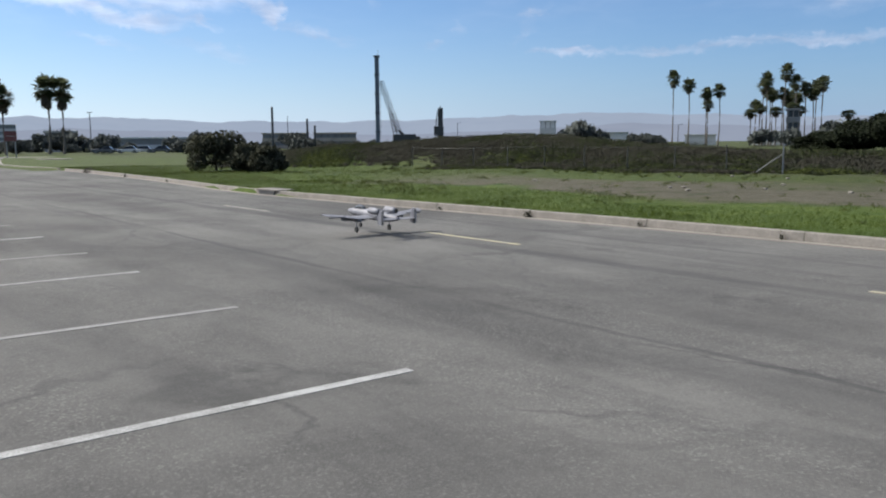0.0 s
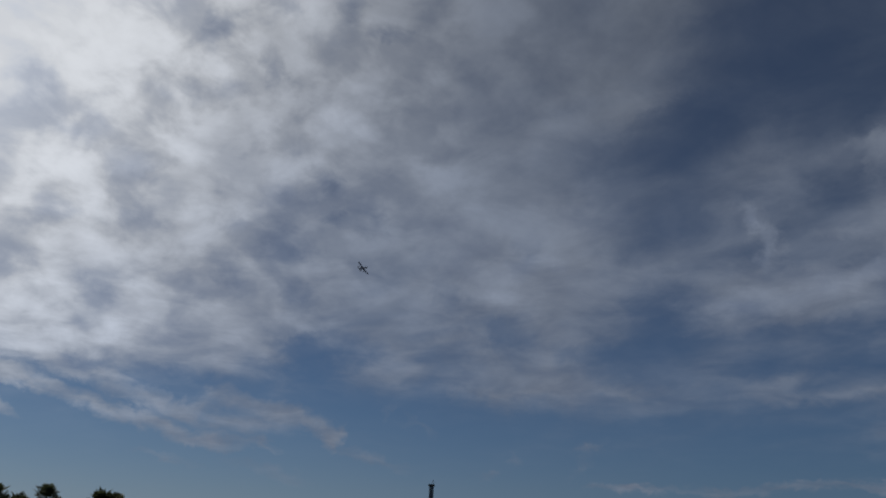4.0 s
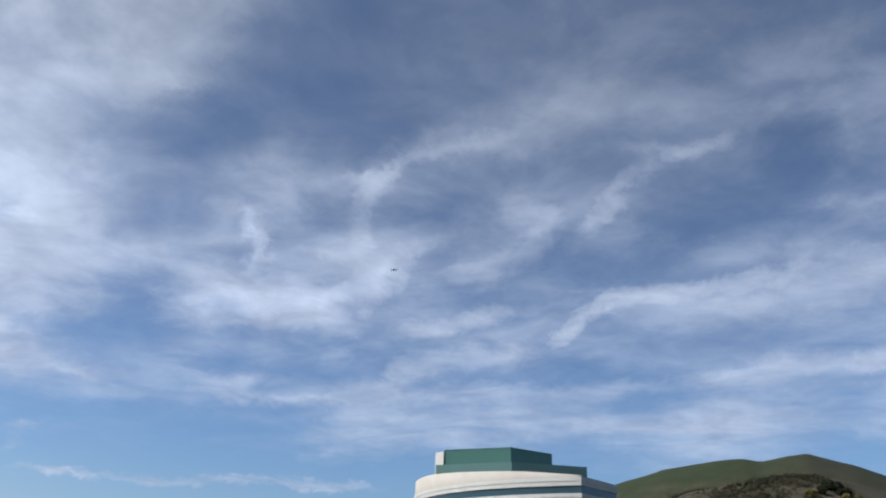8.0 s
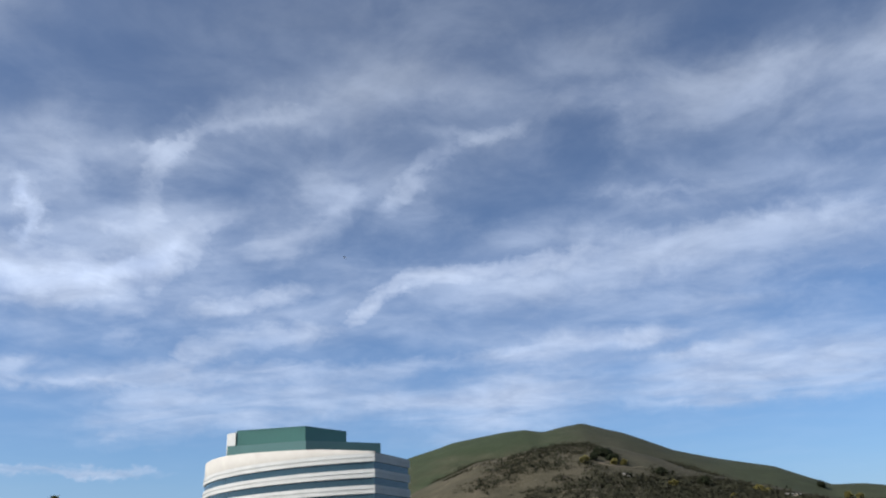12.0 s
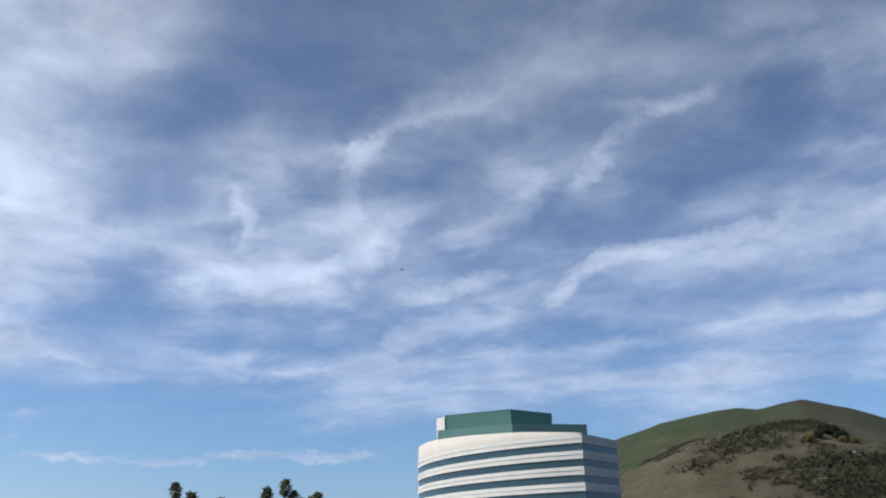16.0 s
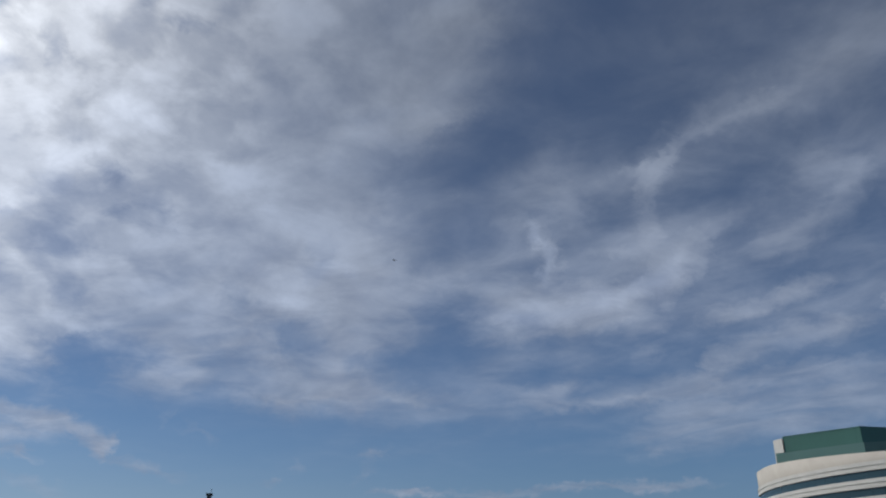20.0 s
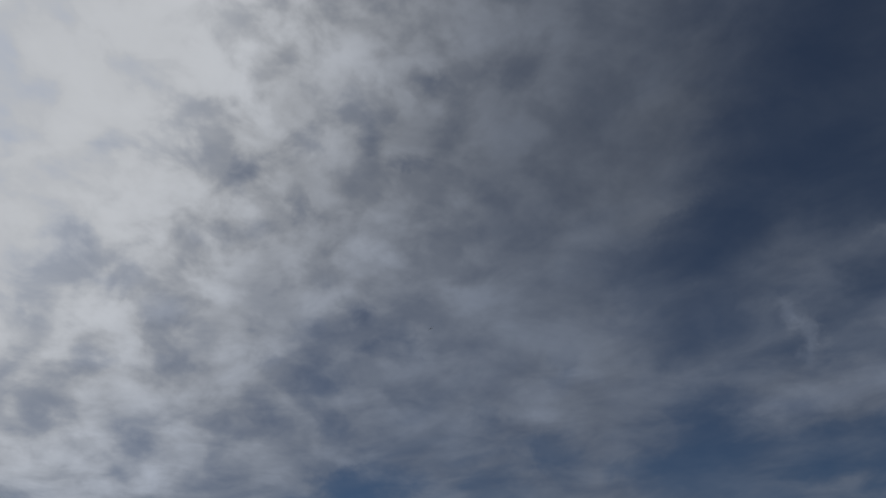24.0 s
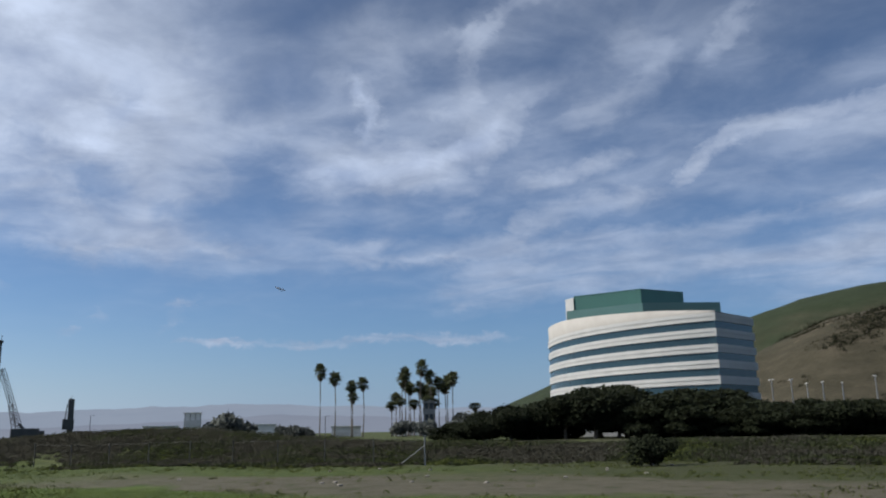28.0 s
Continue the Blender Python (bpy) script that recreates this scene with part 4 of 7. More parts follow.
def crown_points(rng, n, blobs, hollow=0.55):
    """Points in a crown of several lumps: (x, y, z, rx, ry, rz) each."""
    blobs = np.array(blobs, float)
    w = (blobs[:, 3] * blobs[:, 4] * blobs[:, 5]) ** 0.67
    pick = rng.choice(len(blobs), n, p=w / w.sum())
    d = rng.normal(size=(n, 3))
    d /= np.linalg.norm(d, axis=1)[:, None]
    r = rng.uniform(hollow ** 3, 1.0, n) ** (1 / 3) * rng.normal(1.0, 0.07, n)
    return blobs[pick, :3] + d * r[:, None] * blobs[pick, 3:]


def lumps(rng, n, w, h, z0):
    """Lumps that make up a crown w wide and h high from z0 up."""
    out = [(0, 0, z0 + h * 0.5, w * 0.34, w * 0.34, h * 0.44)]
    for i in range(n):
        a, r = rng.uniform(0, 6.283), w * 0.5 * math.sqrt(rng.uniform(0.05, 0.62))
        s = w * rng.uniform(0.14, 0.25)
        z = z0 + h * rng.uniform(0.18, 0.86) * (1.0 - 0.35 * r / (w * 0.5))
        out.append((r * math.cos(a), r * math.sin(a), z, s, s, s * rng.uniform(0.6, 0.9)))
    return out


def broad_tree(name, label, category, seed, w, h, trunk, leaf, count, size, at, group=""):
    """A tree or bush: tapered stems with limbs, and a crown of many leaves."""
    rng = np.random.default_rng(seed)
    ob = thing(name, label, category, at, group)
    blobs = lumps(rng, 12, w, h - trunk, trunk)
    bm = bmesh.new()
    r = max(0.05, 0.030 * h)
    top = trunk + (h - trunk) * 0.45
    tube(bm, [(0, 0, -0.1), (0.02 * h, 0, trunk * 0.6), (0, 0.03 * h, top)], [r * 1.25, r, r * 0.5], 8)
    for b in blobs[1:9]:
        s = rng.uniform(0.3, 0.9)
        rod(bm, (0, 0.015 * h, trunk * 0.4 + (top - trunk * 0.4) * s * 0.7), (b[0] * 0.85, b[1] * 0.85, b[2]), r * 0.5, r * 0.16, 6)
    part("trunk", bm, BARK, ob)
    part("crown", quads("crown", leaves(rng, crown_points(rng, count, blobs), size), leaf), None, ob)
    return ob


# ---- ground, parking lot, kerbs ----
LEFT_KERB, RIGHT_KERB = -1.88, 12.45
RIGHT_LINE = [(12.55, -70), (12.52, 8), (12.32, 13), (12.05, 18), (11.85, 23), (11.82, 26), (12.1, 30), (12.75, 36), (13.3, 44), (13.75, 52), (13.8, 60)]
FAR_RIGHT = [(13.8, 60), (13.2, 68), (13.2, 77), (15.0, 88), (19.0, 112), (23.5, 133)]
FAR_LEFT = [(-60, 150), (-60, 141), (10, 139), (13.2, 128), (10.5, 116), (7.5, 101.7), (3.9, 78.9)]
ROAD = [(-1.9, -70)] + RIGHT_LINE + FAR_RIGHT[1:] + [(30, 141), (95, 143), (95, 152)] + FAR_LEFT + [(1.2, 70), (-1.9, 65)]


def right_kerb(y):
    """Where the kerb beside the verge stands, along the lot."""
    return float(np.interp(y, [q[1] for q in RIGHT_LINE], [q[0] for q in RIGHT_LINE]))


def inside(x, y, ring):
    hit = False
    for (x0, y0), (x1, y1) in zip(ring, ring[1:] + ring[:1]):
        if (y0 > y) != (y1 > y) and x < x0 + (y - y0) * (x1 - x0) / (y1 - y0):
            hit = not hit
    return hit


def bank(az, d):
    """Height of the overgrown bank beyond the verge."""
    start = table(az, (-60, 37), (-25, 40), (-12, 46), (0, 52), (14, 58))
    top = table(az, (-95, 0.2), (-60, 0.2), (-25, 0.26), (-14, 0.75), (-8, 1.3), (0, 1.45), (6, 1.05), (11, 0.45), (15, 0.0))
    return top * smooth(start, start + 9, d) * (1 - smooth(start + 22, start + 60, d))


def ground_height(x, y):
    """x across the lot, y along it."""
    p = lot(x, y)
    d = math.hypot(p.x, p.y)
    az = math.degrees(math.atan2(-p.x, p.y))
    if inside(x, y, ROAD):
        return -0.08
    z = 0.13
    edge = right_kerb(y)
    if x > edge and d < 300:
        z += 0.015 + 0.10 * noise.noise((x * 0.15, y * 0.15, 0)) * smooth(edge, edge + 4, x)
        if -100 < az < 16:
            z += bank(az, d) * (1.0 + 0.25 * noise.noise((x * 0.12, y * 0.12, 3)))
    if x < LEFT_KERB and d < 120:
        z += 0.35 * smooth(0, 4, LEFT_KERB - x) + 0.06 * noise.noise((x * 0.4, y * 0.4, 7))
    return z


def spread(values, reach):
    """Steps that widen outwards from a finely divided middle."""
    v = sorted(set(round(a, 3) for a in values))
    step, hi = 2.0, v[-1]
    while hi < reach:
        step *= 1.16
        hi += step
        v.append(hi)
    step, lo = 2.0, v[0]
    while lo > -reach:
        step *= 1.16
        lo -= step
        v.insert(0, lo)
    return v


def build_ground():
    xs = spread(list(np.arange(-12, -2.2, 0.9)) + [-2.06, -1.95, -1.88] + list(np.arange(0, 12, 2.0)) + [12.43, 12.5, 12.61] + list(np.arange(13.2, 70, 1.1)), 4300)
    ys = spread(list(np.arange(-40, 90, 1.2)) + list(np.arange(90, 200, 2.4)), 4300)
    # the lines of the net follow the bend of the kerb
    verts = []
    for x in xs:
        pull = smooth(2, 12, x) * (1 - smooth(13.5, 40, x))
        for y in ys:
            bent = x + (right_kerb(y) - RIGHT_KERB) * pull
            verts.append((bent, y, ground_height(bent, y)))
    n = len(ys)
    faces = [(i * n + j, (i + 1) * n + j, (i + 1) * n + j + 1, i * n + j + 1) for i in range(len(xs) - 1) for j in range(n - 1)]
    me = bpy.data.meshes.new("ground")
    me.from_pydata(verts, [], faces)
    me.polygons.foreach_set("use_smooth", [True] * len(faces))
    me.materials.append(SOIL)
    return thing("ground", "open ground of green grass, bare dirt and dry weeds", "ground", LOT, kind="structure", data=me)


def build_lot():
    bm = bmesh.new()
    slab(bm, ROAD, -0.10, 0.0)
    me = mesh_of("parking_lot", bm, ASPHALT)
    road = thing("parking_lot", "worn grey asphalt of a wide empty parking lot", "pavement", LOT, kind="structure", data=me)
    for y in [4.7 - 2.85 * i for i in range(1, 10)] + [4.7, 7.67, 10.68, 13.1, 15.97] + [18.85 + 2.85 * i for i in range(16)]:
        bm = bmesh.new()
        box(bm, -1.25, 3.32, y - 0.05, y + 0.05, -0.02, 0.004)
        part("stall_line", bm, WHITE_PAINT, road, "worn white painted stall line")
    for y0 in (-16.2, -7.4, 1.5, 9.55, 18.4):
        bm = bmesh.new()
        box(bm, 8.83, 8.94, y0, y0 + 2.6, -0.02, 0.004)
        part("lane_line", bm, YELLOW_PAINT, road, "faded yellow painted lane line")
    return road


def kerb_piece(length, high=0.125, wide=0.15):
    bm = bmesh.new()
    g = 0.008
    w = [(0.0, -0.1), (wide, -0.1), (wide, high - 0.02), (wide - 0.03, high), (0.045, high), (0.018, high - 0.018), (0.0, 0.02)]
    a = [bm.verts.new((x, g, z)) for x, z in w]
    b = [bm.verts.new((x, length - g, z)) for x, z in w]
    for i in range(len(w)):
        j = (i + 1) % len(w)
        bm.faces.new((a[i], b[i], b[j], a[j]))
    bm.faces.new(a)
    bm.faces.new(b[::-1])
    return mesh_of("kerb_stone", bm, CONCRETE)


def gutter_piece(length, wide):
    bm = bmesh.new()
    box(bm, 0, wide, 0.006, length - 0.006, -0.05, 0.006)
    return mesh_of("gutter_slab", bm, GUTTER)


def build_kerbs():
    step = 3.05
    for name, x, face, wide, y0, y1 in (("kerb_left", LEFT_KERB, -1, 0.48, -45, 64), ("kerb_right", RIGHT_KERB, 1, 0.22, -45, 58)):
        k = thing(name, "pale concrete kerb with joints and a shallow gutter", "kerb", LOT, kind="structure")
        stone, pan = kerb_piece(step, 0.155 if face > 0 else 0.13), gutter_piece(step, wide)
        i = 0
        y = y0
        while y < y1:
            jit = random.uniform(-0.004, 0.004)
            if face > 0:
                x0, x1 = right_kerb(y), right_kerb(y + step)
                turn = -math.degrees(math.atan2(x1 - x0, step))
                part("kerb_stone", stone, None, k, at=pose(x0 + jit, y, random.uniform(-0.004, 0.004), 0, 0, turn))
                part("gutter_slab", pan, None, k, at=pose(x0, y, 0, 0, 0, turn) @ pose(-wide, 0, 0))
            else:
                part("kerb_stone", stone, None, k, at=pose(x + jit, y + step, random.uniform(-0.004, 0.004), 0, 0, 180))
                part("gutter_slab", pan, None, k, at=pose(x, y, 0))
            y += step
            i += 1
    # kerbs that curve away at the far end
    for name, line in (("kerb_far_left", FAR_LEFT), ("kerb_far_right", FAR_RIGHT)):
        k = thing(name, "pale concrete kerb along the far grass", "kerb", LOT, kind="structure")
        for (xa, ya), (xb, yb) in zip(line, line[1:]):
            n = max(1, round(math.hypot(xb - xa, yb - ya) / 3.0))
            for i in range(n):
                p, q = Vector((xa + (xb - xa) * i / n, ya + (yb - ya) * i / n)), Vector((xa + (xb - xa) * (i + 1) / n, ya + (yb - ya) * (i + 1) / n))
                bm = bmesh.new()
                box(bm, -0.02, 0.15, 0.01, (q - p).length - 0.01, -0.1, 0.16, 0.015)
                part("kerb_stone", bm, CONCRETE, k, at=pose(p.x, p.y, 0, 0, 0, -math.degrees(math.atan2(q.x - p.x, q.y - p.y))))
    drain = thing("storm_drain", "concrete storm drain inlet with a dark opening in the kerb", "drain", LOT @ pose(right_kerb(24.6), 24.6, 0))
    bm = bmesh.new()
    box(bm, -0.02, 0.6, -0.75, 0.75, 0.140, 0.180, 0.012)
    part("cover_slab", bm, CONCRETE, drain)
    # A solid dark block takes the place of shade inside the inlet.
    bm = bmesh.new()
    box(bm, -0.012, 0.1, -0.55, 0.55, 0.004, 0.138)
    part("opening", bm, DARK_STEEL, drain, "dark opening")


build_ground()
build_lot()
build_kerbs()


# ---- far land ----
def hill_height(az, d):
    """Height of the hill by bearing and distance: a main ridge and a lower spur before it."""
    ridge = table(az, (-110, 1.0), (-90, 2.0), (-80, 2.9), (-74.8, 3.4), (-73, 3.75), (-71, 3.95), (-68, 5.2), (-64.9, 5.9), (-62, 6.65), (-58.8, 7.95), (-56.2, 8.7), (-54.8, 8.5), (-53.5, 8.2), (-52.4, 8.36), (-50.8, 8.24), (-47.4, 7.72), (-44.4, 6.8), (-38, 5.0), (-31, 2.9), (-28.2, 1.8), (-25, 0.2))
    spur = table(az, (-110, 0.5), (-80, 1.8), (-72, 2.9), (-66, 4.3), (-61, 6.0), (-58, 7.05), (-56.6, 7.35), (-52.8, 7.25), (-49, 6.55), (-45.1, 5.0), (-41, 3.2), (-35, 1.2), (-30, 0.2))
    p = polar(az, d)
    r = 900 * math.tan(radians(ridge)) * smooth(480, 905, d) * (1 - 0.55 * smooth(905, 1450, d))
    s = 660 * math.tan(radians(spur)) * smooth(330, 665, d) * (1 - 0.45 * smooth(665, 900, d))
    n = noise.fractal((p.x * 0.006, p.y * 0.006, 1.3), 1.0, 2.0, 5)
    gully = noise.fractal((az * 0.16, d * 0.0016, 4.1), 1.0, 2.0, 3)
    z = max(r, s)
    rough = 0.25 + 0.75 * (1 - smooth(820, 900, d)) if r > s else 0.6
    return z + (5.0 * n + 6.0 * gully * smooth(0, 1, (660 - d) / 160)) * min(1, z / 40) * rough - 0.4


def on_hill(az, el):
    """The place where a line of sight at that bearing and elevation meets the slope."""
    d = 340.0
    while d < 900 and hill_height(az, d) < EYE + d * math.tan(radians(el)):
        d += 3.0
    return polar(az, d, hill_height(az, d))


def scrubbiness(az, high):
    """How much of the slope is overgrown: woods in the hollow of the shaded side, thin scrub towards the crest."""
    wood = smooth(-52.0, -59.0, az) * (1 - smooth(0.50, 0.78, high))
    return 0.70 * wood + 0.36 * smooth(-45, -52, az) * (1 - 0.7 * smooth(0.7, 1.0, high)) + 0.10


def build_hill():
    azs = np.linspace(-108, -25, 250)
    ds = np.concatenate([np.linspace(330, 900, 60), np.linspace(915, 1500, 26)])
    verts = []
    for az in azs:
        for d in ds:
            p = polar(az, d)
            verts.append((p.x, p.y, hill_height(az, d)))
    n = len(ds)
    faces = [(i * n + j, i * n + j + 1, (i + 1) * n + j + 1, (i + 1) * n + j) for i in range(len(azs) - 1) for j in range(n - 1)]
    me = bpy.data.meshes.new("hill")
    me.from_pydata(verts, [], faces)
    me.polygons.foreach_set("use_smooth", [True] * len(faces))
    me.materials.append(HILLSIDE)
    thing("hill", "green and brown grassy hill above the office building", "hill", kind="structure", data=me)
    # scrub and small trees
    rng = np.random.default_rng(5)
    v = np.array(verts).reshape(len(azs), n, 3)
    peak = v[:, :44, 2].max(1)
    pts, size = [], []
    tries = 0
    while len(pts) < 34000 and tries < 400000:
        tries += 1
        i, j = rng.integers(0, len(azs) - 1), rng.integers(2, 37)
        az = azs[i]
        x, y = v[i, j, 0], v[i, j, 1]
        f = noise.fractal((x * 0.016, y * 0.016, 9.0), 0.8, 2.0, 5) + 0.5 * noise.noise((x * 0.005, y * 0.005, 3.0))
        want = 0.13 if az > -44 else scrubbiness(az, v[i, j, 2] / max(20.0, peak[i]))
        if f + rng.uniform(-0.10, 0.10) < 0.50 - 0.95 * want:
            continue
        a, b = rng.uniform(0, 1, 2)
        pts.append(v[i, j] * (1 - a) * (1 - b) + v[i + 1, j] * a * (1 - b) + v[i, j + 1] * (1 - a) * b + v[i + 1, j + 1] * a * b)
        size.append(rng.uniform(0.6, 0.9 + 2.4 * rng.uniform() ** 3) * (0.7 + 0.9 * want))
    pts, size = np.array(pts), np.array(size)
    m = 10
    off = rng.normal(size=(len(pts), m, 3)) * (size[:, None, None] * 0.62)
    off[:, :, 2] = np.abs(off[:, :, 2]) * 0.9
    q = leaves(rng, (pts[:, None] + off).reshape(-1, 3), 1.0)
    mid = q.mean(1, keepdims=True)
    q = mid + (q - mid) * np.repeat(0.32 + size * 0.22, m)[:, None, None]
    thing("hillside_scrub", "dark green scrub and small trees over the hillside", "scrub", kind="stuff", data=quads("hillside_scrub", q, SCRUB))


def build_far_ridges():
    """Hazy ranges beyond the bay."""
    for name, d, seed, prof, mat in (
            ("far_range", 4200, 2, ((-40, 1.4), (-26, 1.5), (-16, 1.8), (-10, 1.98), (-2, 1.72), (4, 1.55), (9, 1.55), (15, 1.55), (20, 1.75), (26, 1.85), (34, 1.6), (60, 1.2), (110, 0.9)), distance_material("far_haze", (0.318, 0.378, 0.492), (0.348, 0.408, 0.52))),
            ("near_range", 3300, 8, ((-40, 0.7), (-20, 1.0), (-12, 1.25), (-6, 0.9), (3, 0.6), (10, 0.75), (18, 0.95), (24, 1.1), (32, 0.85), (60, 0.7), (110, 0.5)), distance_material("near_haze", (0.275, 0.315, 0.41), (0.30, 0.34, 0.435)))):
        verts, faces = [], []
        azs = np.arange(-40, 110, 0.3)
        for az in azs:
            p = polar(az, d)
            n = noise.fractal((az * 0.35, seed, 0), 0.9, 2.0, 6)
            top = d * math.tan(radians(table(az, *prof) * (1 + 0.10 * n)))
            b = polar(az, d + 500)
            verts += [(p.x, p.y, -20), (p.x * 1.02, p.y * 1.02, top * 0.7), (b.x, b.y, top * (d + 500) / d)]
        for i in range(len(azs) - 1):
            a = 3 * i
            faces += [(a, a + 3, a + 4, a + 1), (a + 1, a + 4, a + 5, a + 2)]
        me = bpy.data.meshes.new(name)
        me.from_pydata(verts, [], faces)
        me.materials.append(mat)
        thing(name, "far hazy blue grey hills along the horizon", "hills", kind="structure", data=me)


build_hill()
build_far_ridges()


# ---- grass, brush, bushes, trees ----
HILL_TREES = ((-56.2, 6.0, 1.0), (-58.1, 5.8, 0.8), (-58.7, 5.75, 0.8), (-66.8, 3.6, 1.0), (-67.3, 3.5, 0.8), (-71.8, 2.9, 1.2), (-72.4, 2.85, 1.0), (-61.7, 4.2, 0.9), (-65.3, 3.3, 0.7))


def build_grass():
    rng = np.random.default_rng(11)
    n = 170000
    y = rng.uniform(-25, 62, n)
    x = np.array([right_kerb(b) for b in y]) + 0.12 + rng.exponential(5.5, n)
    keep = (x < 40) & ~((x > 18.0) & (x < 28) & (y < 30) & (rng.uniform(0, 1, n) < 0.97))
    keep &= ~((x > 16.0) & (y < 14) & (rng.uniform(0, 1, n) < 0.8))
    x, y = x[keep], y[keep]
    z = np.array([ground_height(a, b) for a, b in zip(x, y)])
    tuft = np.array([noise.noise((a * 0.5, b * 0.5, 4)) for a, b in zip(x, y)])
    h = 0.03 + 0.04 * rng.uniform(0, 1, len(x)) + 0.06 * np.clip(tuft, 0, 1)
    th = rng.uniform(0, 6.283, len(x))
    w = 0.003 + 0.004 * rng.uniform(0, 1, len(x)) + 0.0001 * x
    lean = rng.normal(0, 0.6, (len(x), 2)) * h[:, None]
    dx, dy = np.cos(th) * w, np.sin(th) * w
    base = np.stack([x, y, z - 0.02], 1)
    side = np.stack([dx, dy, 0 * dx], 1)
    tip = base + np.stack([lean[:, 0], lean[:, 1], h], 1)
    q = np.stack([base - side, base + side, tip + side * 0.25, tip - side * 0.25], 1)
    thing("verge_grass", "tall green grass and weeds on the verge beyond the kerb", "grass", LOT, kind="stuff", data=quads("verge_grass", q, GRASS))
    # weeds on the planting strip behind the other kerb
    n = 22000
    x = LEFT_KERB - 0.16 - rng.exponential(1.2, n)
    y = rng.uniform(2, 66, n)
    z = np.array([ground_height(a, b) for a, b in zip(x, y)])
    h = 0.03 + 0.09 * rng.uniform(0, 1, n) ** 2
    th = rng.uniform(0, 6.283, n)
    side = np.stack([np.cos(th), np.sin(th), 0 * th], 1) * 0.009
    base = np.stack([x, y, z - 0.02], 1)
    tip = base + np.stack([rng.normal(0, 0.05, n), rng.normal(0, 0.05, n), h], 1)
    thing("strip_weeds", "low green weeds on the planting strip", "weeds", LOT, kind="stuff", data=quads("strip_weeds", np.stack([base - side, base + side, tip + side * 0.25, tip - side * 0.25], 1), WEED))


def build_field_weeds():
    """Low weeds and tufts scattered in drifts over the open ground."""
    rng = np.random.default_rng(17)
    pts, hs = [], []
    while len(pts) < 2600:
        x, y = rng.uniform(RIGHT_KERB + 1.5, 44), rng.uniform(-30, 52)
        f = noise.fractal((x * 0.22, y * 0.22, 6), 1.0, 2.0, 4)
        if f < rng.uniform(-0.2, 0.75) or (17 < x < 26 and y < 28 and rng.uniform() < 0.6):
            continue
        pts.append((x, y, ground_height(x, y)))
        hs.append(0.06 + 0.12 * rng.uniform() * max(0.2, f))
    pts, hs = np.array(pts), np.array(hs)
    m = 14
    off = rng.normal(size=(len(pts), m, 3))
    off[:, :, 2] = np.abs(off[:, :, 2]) * 0.5
    off *= hs[:, None, None]
    low = leaves(rng, (pts[:, None] + off).reshape(-1, 3), 0.03, 2.6)
    thing("field_weeds", "low dull green weeds scattered over the open ground", "weeds", LOT, kind="stuff", data=quads("field_weeds", low, WEED))


